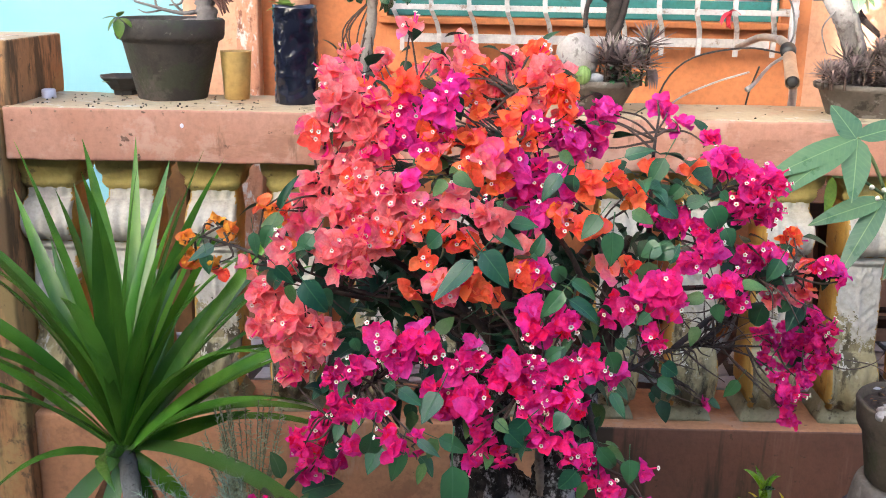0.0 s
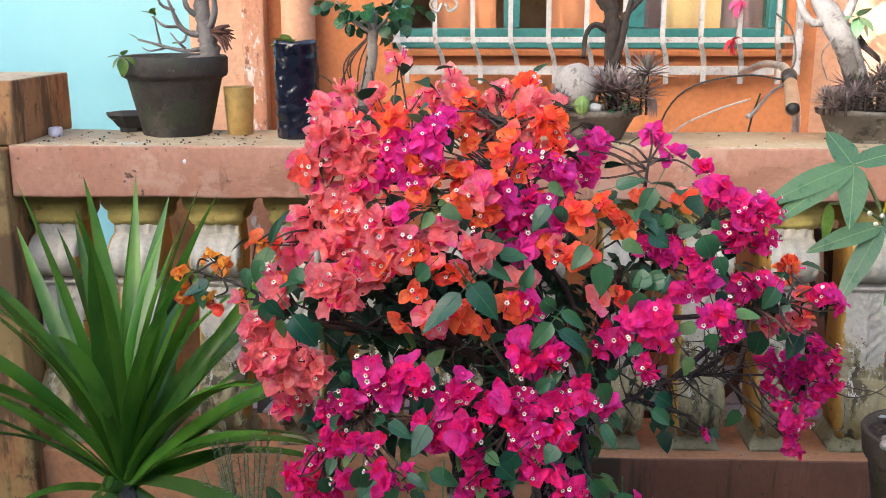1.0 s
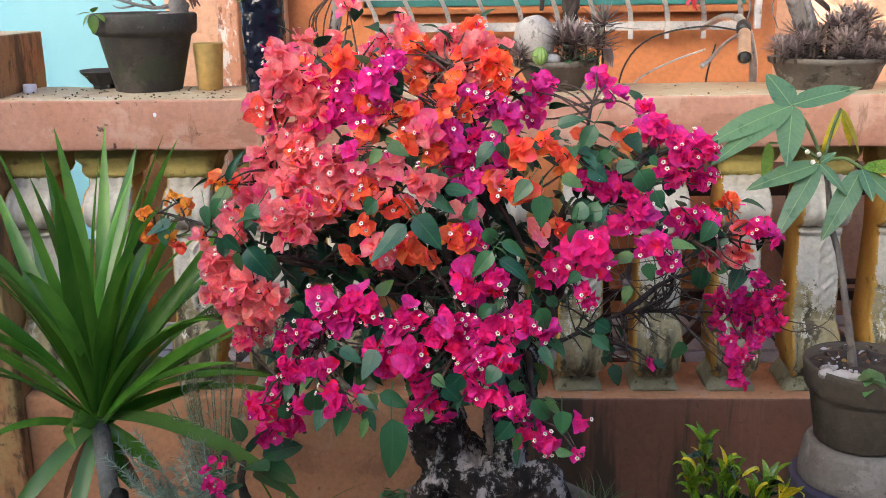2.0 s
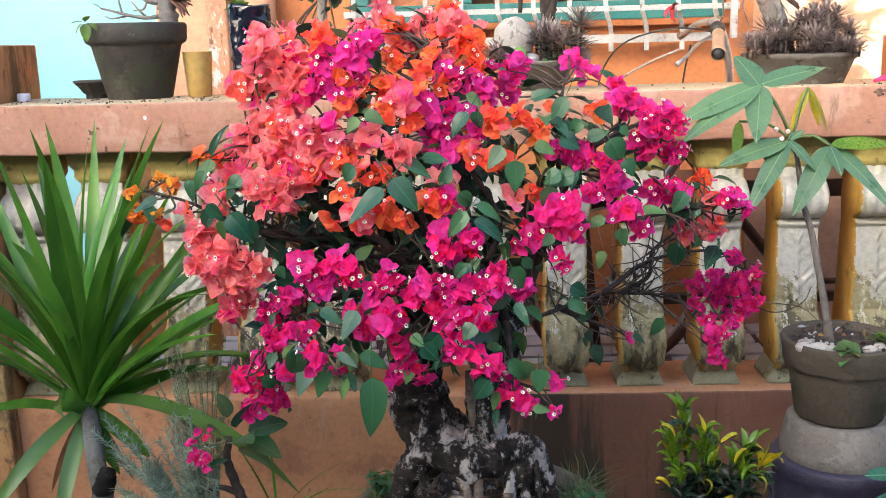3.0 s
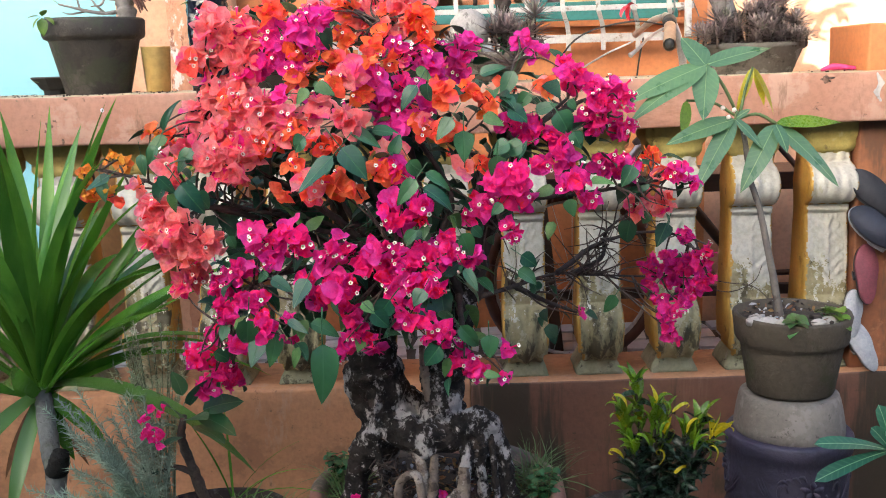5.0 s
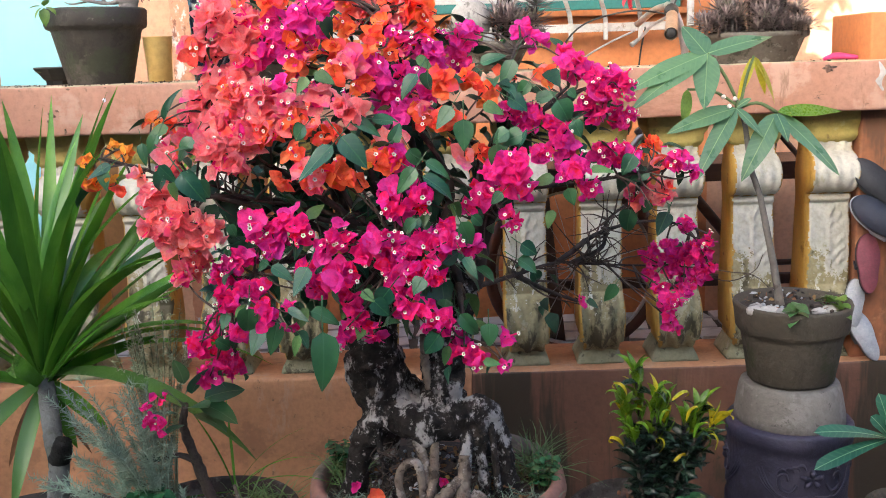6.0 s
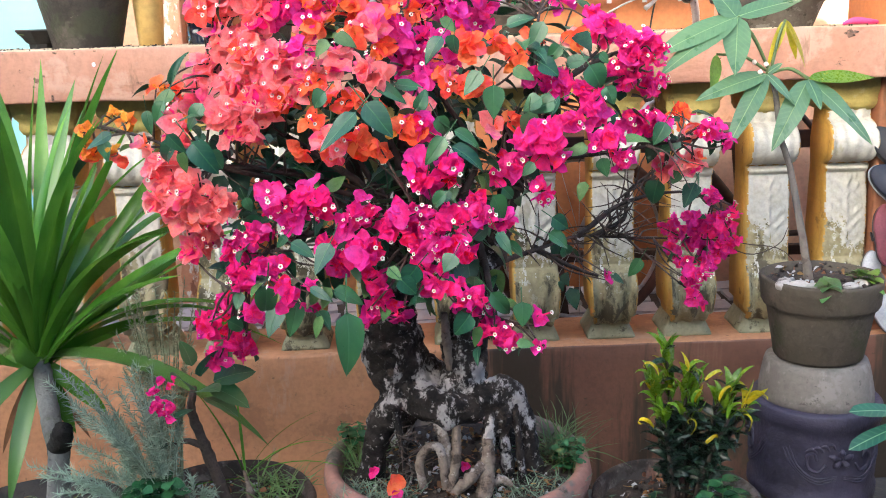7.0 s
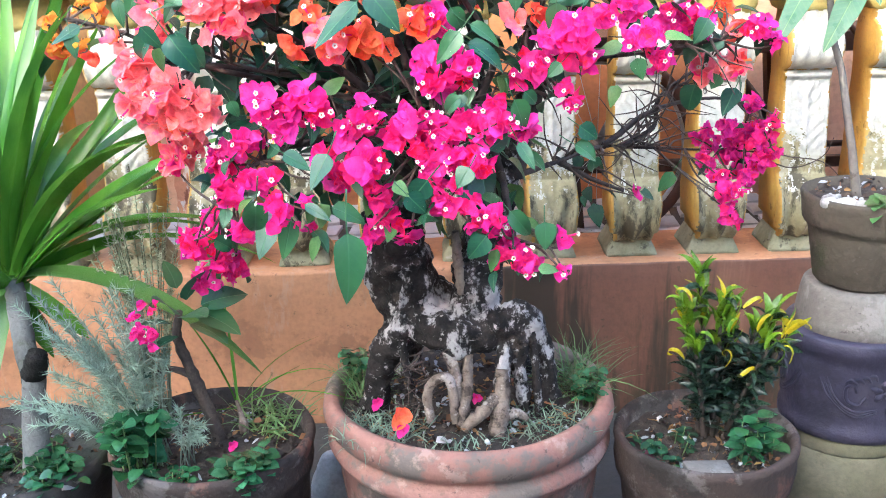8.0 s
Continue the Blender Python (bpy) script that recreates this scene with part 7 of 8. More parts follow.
ROSE = [(0.557, 1.626, 1.294, 0.035), (0.557, 1.708, 1.322, 0.017), (0.601, 1.620, 1.276, 0.031), (0.646, 1.620, 1.258, 0.035), (0.602, 1.630, 1.220, 0.031), (0.671, 1.698, 1.196, 0.038), (0.630, 1.629, 1.236, 0.023), (0.426, 1.544, 1.219, 0.027), (0.465, 1.551, 1.207, 0.029), (0.519, 1.552, 1.172, 0.037), (0.534, 1.548, 1.147, 0.024), (0.425, 1.411, 1.126, 0.036), (0.436, 1.430, 1.089, 0.024), (0.547, 1.485, 1.100, 0.031), (0.575, 1.519, 1.076, 0.022), (0.625, 1.631, 1.123, 0.033), (0.676, 1.663, 1.104, 0.030), (0.776, 1.644, 1.105, 0.023), (0.809, 1.659, 1.079, 0.016), (0.396, 1.435, 1.119, 0.017), (0.488, 1.525, 1.149, 0.019), (0.611, 1.612, 1.254, 0.020)]
MAGENTA_MID = [(0.218, 1.409, 1.148, 0.020), (0.197, 1.382, 1.102, 0.020), (0.212, 1.358, 1.072, 0.025), (0.257, 1.340, 1.099, 0.026), (0.256, 1.359, 1.068, 0.020), (0.356, 1.493, 1.060, 0.027), (0.384, 1.458, 1.073, 0.015), (0.415, 1.437, 1.029, 0.024), (-0.034, 1.367, 1.046, 0.031), (0.010, 1.369, 1.039, 0.029), (-0.010, 1.358, 1.009, 0.023), (0.044, 1.353, 1.034, 0.023), (0.100, 1.358, 1.018, 0.027), (0.131, 1.356, 1.005, 0.018), (0.175, 1.342, 1.011, 0.026), (0.209, 1.347, 1.004, 0.025), (0.231, 1.337, 0.985, 0.023), (0.254, 1.347, 1.008, 0.018), (0.279, 1.345, 0.992, 0.023), (0.309, 1.336, 1.008, 0.021), (0.344, 1.365, 0.991, 0.022), (0.300, 1.363, 1.036, 0.016)]
MAGENTA_LOW = [(-0.074, 1.419, 0.969, 0.028), (-0.114, 1.449, 0.941, 0.027), (-0.052, 1.338, 0.935, 0.029), (-0.106, 1.408, 0.899, 0.027), (-0.013, 1.270, 0.901, 0.023), (-0.150, 1.516, 0.821, 0.028), (0.108, 1.337, 0.951, 0.032), (0.063, 1.372, 0.923, 0.024), (0.126, 1.357, 0.902, 0.022), (0.139, 1.362, 0.858, 0.022), (0.112, 1.346, 0.845, 0.016), (0.167, 1.352, 0.841, 0.018), (0.188, 1.348, 0.976, 0.021), (0.208, 1.341, 0.955, 0.023), (0.248, 1.329, 0.956, 0.023), (0.277, 1.321, 0.957, 0.021), (0.206, 1.341, 0.924, 0.020), (0.231, 1.326, 0.901, 0.025), (0.260, 1.305, 0.886, 0.023), (0.290, 1.304, 0.880, 0.019)]
MAGENTA_FOOT = [(0.289, 1.334, 0.848, 0.010), (0.319, 1.376, 0.817, 0.020), (0.335, 1.333, 0.800, 0.022), (0.303, 1.348, 0.796, 0.016), (0.400, 1.350, 0.819, 0.012), (0.396, 1.303, 0.789, 0.010), (0.025, 1.281, 0.909, 0.011), (0.015, 1.313, 0.868, 0.012), (-0.191, 1.505, 0.786, 0.026), (-0.152, 1.520, 0.757, 0.031), (-0.193, 1.538, 0.717, 0.021), (-0.140, 1.552, 0.717, 0.021), (-0.089, 1.394, 0.838, 0.017), (0.047, 1.358, 0.963, 0.018), (0.149, 1.351, 0.987, 0.020), (0.084, 1.356, 0.988, 0.018)]
VIOLET = [(0.801, 2.021, 0.827, 0.035), (0.845, 1.972, 0.849, 0.037), (0.894, 1.952, 0.852, 0.040), (0.868, 2.009, 0.782, 0.043), (0.788, 1.946, 0.799, 0.025), (0.904, 1.936, 0.797, 0.030), (0.847, 1.849, 0.933, 0.021), (0.804, 1.848, 0.754, 0.029), (0.810, 1.832, 0.707, 0.021), (0.921, 1.916, 0.817, 0.015), (0.916, 1.923, 0.877, 0.015), (0.579, 1.681, 0.806, 0.012), (0.797, 1.876, 0.776, 0.026), (0.863, 1.904, 0.767, 0.022)]
AMBER = [(-0.410, 1.598, 1.142, 0.013), (-0.366, 1.627, 1.168, 0.013), (-0.336, 1.606, 1.156, 0.017), (-0.406, 1.610, 1.101, 0.021), (-0.340, 1.560, 1.106, 0.014), (-0.250, 1.523, 1.224, 0.008), (-0.238, 1.525, 1.215, 0.008)]
CORAL_CREST = [(-0.004, 1.600, 1.529, 0.011), (-0.154, 1.660, 1.431, 0.026), (-0.119, 1.600, 1.407, 0.022), (-0.073, 1.850, 1.440, 0.024), (-0.112, 1.800, 1.423, 0.019), (0.084, 1.680, 1.484, 0.017), (0.193, 1.660, 1.434, 0.024), (0.240, 1.680, 1.447, 0.022), (0.177, 1.700, 1.467, 0.019), (0.037, 1.750, 1.453, 0.022), (0.093, 1.700, 1.457, 0.022), (0.004, 1.750, 1.427, 0.019)]
ORANGE_CREST = [(0.219, 1.700, 1.477, 0.024), (0.126, 1.670, 1.444, 0.022), (0.277, 1.700, 1.435, 0.019), (-0.063, 1.850, 1.406, 0.019), (0.157, 1.660, 1.398, 0.019), (0.115, 1.660, 1.399, 0.019)]
LEAF_SPOTS = [(0.107, 1.355, 1.183, -137, 0.085, 0.42), (0.122, 1.358, 1.197, -48, 0.069, 0.66), (0.137, 1.397, 1.227, -28, 0.062, 0.42), (0.056, 1.395, 1.215, -138, 0.038, 0.91), (-0.161, 1.358, 1.143, -52, 0.067, 0.63), (-0.206, 1.429, 1.135, -137, 0.054, 0.63), (-0.186, 1.401, 1.122, -98, 0.038, 0.72), (-0.214, 1.412, 1.151, -50, 0.044, 0.57), (-0.155, 1.439, 1.198, -129, 0.052, 0.61), (-0.211, 1.488, 1.213, -165, 0.043, 0.66), (-0.230, 1.479, 1.202, -122, 0.048, 0.55), (-0.219, 1.492, 1.227, 69, 0.068, 0.26), (-0.351, 1.565, 1.141, -151, 0.052, 0.49), (-0.365, 1.556, 1.129, -81, 0.038, 0.74), (-0.265, 1.491, 1.186, -81, 0.042, 0.52), (-0.136, 1.361, 1.126, -50, 0.040, 0.77)]
LEAF_SPOTS += [(-0.045, 1.289, 0.917, -98, 0.066, 0.60), (-0.141, 1.427, 0.818, -29, 0.041, 0.69), (-0.040, 1.366, 0.858, -113, 0.053, 0.78), (-0.001, 1.311, 0.880, -103, 0.058, 0.56), (0.082, 1.272, 0.870, -84, 0.100, 0.55), (0.059, 1.306, 0.899, -19, 0.057, 0.52), (0.059, 1.281, 0.910, -123, 0.040, 0.69), (0.038, 1.302, 0.858, -111, 0.040, 0.46), (0.058, 1.312, 0.977, -121, 0.055, 0.71), (-0.006, 1.315, 0.979, -27, 0.044, 0.58), (0.250, 1.341, 1.140, -130, 0.055, 0.57), (0.266, 1.379, 1.146, -26, 0.055, 0.43), (0.261, 1.352, 1.123, -25, 0.070, 0.40), (0.239, 1.378, 1.170, -60, 0.040, 0.74), (0.337, 1.430, 1.215, -90, 0.055, 0.74), (0.396, 1.419, 1.169, -90, 0.048, 0.81)]
LEAF_SPOTS += [(0.420, 1.444, 1.190, -152, 0.037, 0.94), (0.325, 1.329, 1.044, -62, 0.056, 0.63), (0.346, 1.386, 1.046, -44, 0.032, 0.69), (0.249, 1.317, 1.052, -146, 0.038, 0.66), (0.329, 1.301, 0.988, -57, 0.044, 0.48), (0.258, 1.284, 0.958, -126, 0.033, 0.99), (0.199, 1.305, 0.936, -127, 0.049, 0.80), (0.282, 1.299, 0.852, -128, 0.045, 0.83), (0.299, 1.310, 0.827, -112, 0.037, 0.54), (0.319, 1.330, 0.879, -49, 0.056, 0.54), (0.356, 1.287, 0.803, -4, 0.031, 0.58), (0.369, 1.318, 0.864, -86, 0.040, 0.90), (0.254, 1.494, 1.297, -131, 0.055, 0.58), (0.252, 1.531, 1.326, -29, 0.040, 0.64), (0.275, 1.476, 1.300, -101, 0.039, 0.80), (0.073, 1.430, 1.304, -21, 0.040, 0.72)]
LEAF_SPOTS += [(0.062, 1.420, 1.298, -129, 0.033, 0.69), (0.439, 1.555, 1.317, -117, 0.061, 0.57), (0.376, 1.591, 1.311, 25, 0.052, 0.52), (0.424, 1.506, 1.248, -27, 0.043, 0.89), (0.465, 1.525, 1.275, -134, 0.036, 0.78), (0.518, 1.530, 1.238, -58, 0.051, 0.93), (0.478, 1.537, 1.240, 20, 0.041, 0.70), (0.544, 1.568, 1.257, -45, 0.024, 0.85), (0.549, 1.535, 1.200, -67, 0.036, 0.86), (0.447, 1.453, 1.184, -164, 0.049, 0.77), (0.502, 1.446, 1.102, -166, 0.043, 0.58), (0.703, 1.759, 0.988, -113, 0.057, 0.79), (0.790, 1.794, 0.974, -120, 0.056, 0.77), (0.731, 1.706, 1.013, -121, 0.028, 1.11), (0.670, 1.764, 0.821, -122, 0.046, 0.66), (0.438, 1.445, 0.980, -34, 0.038, 0.83)]
LEAF_SPOTS += [(0.432, 1.449, 0.950, -23, 0.046, 0.69), (0.462, 1.474, 0.922, -63, 0.036, 0.78), (0.317, 1.448, 1.238, -127, 0.048, 0.69), (0.375, 1.482, 1.238, -23, 0.042, 0.64), (0.680, 1.619, 1.122, -120, 0.047, 0.79), (0.720, 1.657, 1.083, -157, 0.045, 0.68), (0.205, 1.410, 1.177, 58, 0.042, 0.63), (0.504, 1.485, 1.035, -117, 0.036, 0.66), (0.532, 1.488, 1.076, -72, 0.034, 0.82), (0.149, 1.310, 0.931, -31, 0.029, 0.82), (-0.014, 1.322, 0.990, -127, 0.025, 0.64), (-0.082, 1.355, 1.049, -68, 0.027, 0.74), (-0.096, 1.396, 0.998, -104, 0.022, 0.78), (0.256, 1.321, 1.040, 143, 0.024, 0.88), (0.026, 1.266, 0.916, -27, 0.043, 0.40), (0.403, 1.409, 1.083, -135, 0.029, 0.78)]
LEAF_SPOTS += [(0.168, 1.305, 0.916, -45, 0.042, 0.80)]
LOBES = [(c, l) for c, ls in (("coral", CORAL_TOP + CORAL_LOW + CORAL_CREST), ("orange", ORANGE_TOP + ORANGE_LOW + ORANGE_CREST), ("vivid", VIVID), ("magenta", MAGENTA_MID + MAGENTA_LOW + MAGENTA_FOOT), ("rose", ROSE), ("violet", VIOLET), ("amber", AMBER)) for l in ls]
# the far side of the crown, thinner
BACK = [(c, (x + rnd.uniform(-0.04, 0.04), 3.40 - y + rnd.uniform(0, 0.10), z + rnd.uniform(-0.04, 0.02), r)) for c, (x, y, z, r) in LOBES if 1.14 < z < 1.44 and -0.15 < x < 0.36][::3]

# main limbs
LEADERS = [
    [(0.205, 1.60, 0.86), (0.12, 1.58, 1.00), (0.0, 1.56, 1.10), (-0.12, 1.56, 1.18), (-0.16, 1.56, 1.26)],
    [(0.20, 1.60, 0.86), (0.18, 1.59, 1.02), (0.12, 1.57, 1.18), (0.04, 1.56, 1.30), (-0.02, 1.56, 1.36)],
    [(0.21, 1.60, 0.86), (0.25, 1.60, 1.0), (0.24, 1.60, 1.2), (0.22, 1.60, 1.34), (0.18, 1.62, 1.42)],
    [(0.36, 1.62, 0.90), (0.375, 1.60, 1.05), (0.36, 1.58, 1.14), (0.30, 1.57, 1.22), (0.27, 1.58, 1.30)],
    [(0.36, 1.62, 0.90), (0.40, 1.61, 1.02), (0.44, 1.60, 1.12), (0.47, 1.60, 1.20), (0.55, 1.62, 1.26)],
    [(0.35, 1.61, 0.86), (0.42, 1.70, 0.862), (0.55, 1.84, 0.858), (0.65, 1.935, 0.835), (0.86, 2.02, 0.80)],
]
INNER_LIMBS = [
    [(0.19, 1.60, 0.84), (0.10, 1.55, 0.93), (0.0, 1.48, 0.95), (-0.08, 1.42, 0.93), (-0.12, 1.42, 0.87)],
    [(0.23, 1.60, 0.86), (0.22, 1.52, 0.95), (0.21, 1.44, 0.98), (0.20, 1.39, 0.97)],
    [(0.33, 1.60, 0.82), (0.33, 1.52, 0.88), (0.33, 1.44, 0.86), (0.33, 1.38, 0.82)],
    [(0.12, 1.58, 1.00), (-0.03, 1.55, 1.05), (-0.17, 1.53, 1.09), (-0.28, 1.56, 1.13), (-0.40, 1.61, 1.15)],
    [(0.27, 1.60, 0.84), (0.16, 1.60, 0.97), (0.10, 1.60, 1.06), (0.06, 1.58, 1.16), (0.0, 1.54, 1.24)],
    [(0.33, 1.61, 0.86), (0.30, 1.59, 0.98), (0.31, 1.58, 1.08), (0.27, 1.57, 1.17), (0.20, 1.56, 1.24)],
]
SIDE_LIMBS = [
    [(0.22, 1.60, 0.84), (0.08, 1.60, 0.98), (-0.04, 1.57, 1.05), (-0.14, 1.53, 1.07), (-0.22, 1.50, 1.05)],
    [(0.30, 1.63, 0.88), (0.30, 1.72, 1.05), (0.25, 1.78, 1.2), (0.2, 1.8, 1.3)],
    [(0.44, 1.62, 1.06), (0.55, 1.62, 1.06), (0.66, 1.65, 1.08), (0.77, 1.66, 1.09)],
    [(0.17, 1.60, 0.98), (0.05, 1.57, 1.03), (-0.08, 1.52, 1.08), (-0.18, 1.49, 1.12)],
    [(0.60, 1.89, 0.845), (0.67, 1.93, 0.88), (0.69, 1.95, 0.94), (0.76, 1.97, 0.985)],
]
SPURS = [
    [(0.44, 1.73, 0.86), (0.53, 1.83, 0.80), (0.60, 1.88, 0.755)],
    [(0.55, 1.84, 0.858), (0.66, 1.92, 0.905), (0.80, 1.97, 0.93), (0.90, 1.98, 0.90)],
    [(0.44, 1.60, 1.12), (0.42, 1.60, 1.20), (0.45, 1.66, 1.30), (0.47, 1.78, 1.36)],
    [(0.47, 1.60, 1.20), (0.54, 1.62, 1.24), (0.60, 1.63, 1.25), (0.63, 1.63, 1.20)],
]
BOUGHS = LEADERS + INNER_LIMBS + SIDE_LIMBS + SPURS
NODES = []
for pts in ([(0.14, 1.63, 0.78), (0.10, 1.65, 0.95), (0.075, 1.66, 1.08), (0.06, 1.66, 1.20)], [(0.18, 1.62, 0.84), (0.172, 1.63, 0.98), (0.18, 1.64, 1.10), (0.21, 1.64, 1.20)], [(0.35, 1.62, 0.86), (0.372, 1.62, 0.98), (0.368, 1.62, 1.06), (0.40, 1.62, 1.16)]):
    b = bmesh.new()
    tube(b, pts, [0.023, 0.017, 0.013, 0.007], 26, 10, 0.4)
    part("bough", b, M["bark_dark"], bougain)
for pts in BOUGHS:
    b = bmesh.new()
    p0 = [Vector(p) + Vector((rnd.uniform(-1, 1), rnd.uniform(-1, 1), rnd.uniform(-1, 1))) * (0.010 if 0 < i < len(pts) - 1 else 0) for i, p in enumerate(pts)]
    thin = 0.62 if pts[-1][0] > 0.58 and pts[-1][1] > 1.8 else 1.0
    tube(b, p0, [k * thin for k in ([0.012, 0.008, 0.0055, 0.0045, 0.003][:len(pts)] if pts[0][2] < 0.95 else [0.006, 0.0045, 0.0035, 0.002])], 30, 8, 0.35)
    part("branch", b, M["bark_dark"], bougain)
    NODES += spline(p0, 26)[4:]


# twigs from the limbs to every spray, and bare ones between
b = bmesh.new()
for c, (x, y, z, r) in LOBES + BACK:
    p = Vector((x, y, z))
    near = sorted(NODES, key=lambda q: (q - p).length)
    for k in range(2):
        s = near[k * 4]
        e = p + anywhere() * r * 0.6
        tube(b, [s, s.lerp(e, 0.5) + anywhere() * 0.016, e], [0.0028, 0.0020, 0.0013], 9, 5)
    e = p + anywhere() * r * 1.2
    tube(b, [p + anywhere() * r * 0.3, p.lerp(e, 0.6) + anywhere() * 0.006, e], [0.0018, 0.001], 6, 4)
tagged(part("twig_mass", b, M["twig"], bougain), kind="stuff")
b = bmesh.new()
INNER = spline([(-0.15, 1.55, 1.08), (0.0, 1.57, 1.05), (0.17, 1.57, 0.99), (0.3, 1.58, 1.0), (0.42, 1.6, 1.02)], 14)
OUTER = spline([(0.42, 1.70, 0.862), (0.55, 1.84, 0.858), (0.68, 1.94, 0.83)], 20) + 2 * spline([(0.62, 1.90, 0.86), (0.69, 1.95, 0.94), (0.78, 1.97, 0.96)], 10) + spline([(0.44, 1.62, 1.05), (0.58, 1.62, 1.07), (0.74, 1.66, 1.09)], 8)
for i in range(165):
    s = rnd.choice(INNER if i % 5 < 2 else OUTER)
    d = (anywhere() + Vector((0.3, -0.1, 0.1))).normalized()
    ln = rnd.uniform(0.03, 0.13)
    m1 = s + d * ln * 0.5 + anywhere() * 0.012
    e = m1 + (d + anywhere() * 0.6).normalized() * ln * 0.6
    tube(b, [s, m1, e], [0.0026, 0.0017, 0.0008], 8, 4)
for pts in ([(0.88, 1.96, 0.82), (0.96, 1.95, 0.80), (1.03, 1.93, 0.79), (1.08, 1.92, 0.74)], [(0.90, 1.96, 0.80), (0.97, 1.95, 0.775), (1.03, 1.94, 0.80), (1.05, 1.94, 0.84)]):
    tube(b, pts, [0.0018, 0.001], 12, 4)
tagged(part("bare_twig_mass", b, M["twig"], bougain), kind="stuff")


BIG = {"coral": 1.14, "orange": 0.98, "vivid": 1.02, "magenta": 0.80, "rose": 0.82, "violet": 0.76, "amber": 0.74}
FULL = {"coral": 0.66, "orange": 0.72, "vivid": 0.68, "magenta": 0.95, "rose": 0.85, "violet": 1.0, "amber": 0.85}   # low: round bracts, high: pointed ones


def bract(b, m, length, width, bend, cup, twist, full):
    """One papery bract along +y of m: broad near its foot, pointed, cupped, with a ruffled rim."""
    rows, pos, ang = [], Vector((0, 0, 0)), 0.0
    ph, ruff = rnd.uniform(0, 6.28), rnd.uniform(0.05, 0.17) * width
    lean = rnd.uniform(-0.12, 0.12)
    for i in range(7):
        u = i / 6
        w = 0.5 * width * math.sin(math.pi * (0.10 + 0.90 * u) ** 0.86) ** full if i < 6 else 0.0
        nrm = Vector((0, -math.sin(ang), math.cos(ang)))
        tw = twist * u
        row = []
        for q in ((-1, -0.55, 0, 0.55, 1) if w else (0,)):
            side = Vector((math.cos(tw), 0, math.sin(tw))) * (q * w + lean * width * u * u)
            lift = nrm * (cup * w * q * q + ruff * abs(q) ** 3 * math.sin(u * 9 + ph + q * 1.7))
            crease = Vector((rnd.uniform(-1, 1), rnd.uniform(-1, 1), rnd.uniform(-1, 1))) * 0.018 * width * min(1, i)
            row.append(b.verts.new(m @ (pos + side + lift + crease)))
        rows.append(row)
        ang -= bend / 6
        pos = pos + Vector((0, math.cos(ang), math.sin(ang))) * length / 6
    for a, c in zip(rows, rows[1:]):
        for k in range(4):
            b.faces.new((a[k], a[k + 1], c[k + 1], c[k]) if len(c) > 1 else (a[k], a[k + 1], c[0]))


def bract_unit(b, m, stars, size=1.0, full=0.66):
    """Three papery bracts round a stalk, each cupped and pointed, with tiny white flowers in them."""
    for k in range(3):
        a = k * 2.094 + rnd.uniform(-0.3, 0.3)
        e = rnd.uniform(0.15, 0.85)
        d = Vector((math.cos(a) * math.cos(e), math.sin(a) * math.cos(e), math.sin(e)))
        bract(b, m @ aim(Vector((0, 0, -0.006)), d, rnd.uniform(-0.3, 0.3)), 0.0275 * size * rnd.uniform(0.7, 1.2), 0.0262 * size * rnd.uniform(0.8, 1.2), rnd.uniform(-0.8, 0.9), rnd.uniform(0.05, 0.6), rnd.uniform(-0.7, 0.7), full)
    for k in range(stars):
        a = k * 2.094 + 0.5
        foot = Vector((math.cos(a), math.sin(a), 0)) * 0.004
        head = foot * 1.9 + Vector((0, 0, 0.018))
        ring0 = [b.verts.new(m @ (foot + Vector((math.cos(t), math.sin(t), 0)) * 0.0013)) for t in (j * 1.0472 for j in range(6))]
        ring1 = [b.verts.new(m @ (head + Vector((math.cos(t), math.sin(t), 0)) * 0.0016)) for t in (j * 1.0472 for j in range(6))]
        star = [b.verts.new(m @ (head + Vector((math.cos(t) * rr, math.sin(t) * rr, 0.001)))) for t, rr in ((j * math.pi / 5, 0.0045 if j % 2 == 0 else 0.0035) for j in range(10))]
        lip = [b.verts.new(m @ (head + Vector((math.cos(j * math.pi / 5) * 0.0016, math.sin(j * math.pi / 5) * 0.0016, 0.0004)))) for j in range(10)]
        eye = b.verts.new(m @ (head - Vector((0, 0, 0.003))))
        for j in range(6):
            b.faces.new((ring0[j], ring0[(j + 1) % 6], ring1[(j + 1) % 6], ring1[j])).material_index = 2
        for j in range(10):
            b.faces.new((star[j], star[(j + 1) % 10], lip[(j + 1) % 10], lip[j])).material_index = 1
            b.faces.new((lip[j], lip[(j + 1) % 10], eye)).material_index = 3


KINDS = {}
for c in BIG:
    KINDS[c] = []
    for s in (0, 0, 1, 0, 0, 2 if c in ("magenta", "coral") else 0, 0, 0):
        b = bmesh.new()
        bract_unit(b, Matrix(), s, BIG[c], FULL[c])
        KINDS[c].append(mesh_of("bract_" + c, b, [M[c], M["bloom_white"], M["rose"], M["bloom_eye"]]))

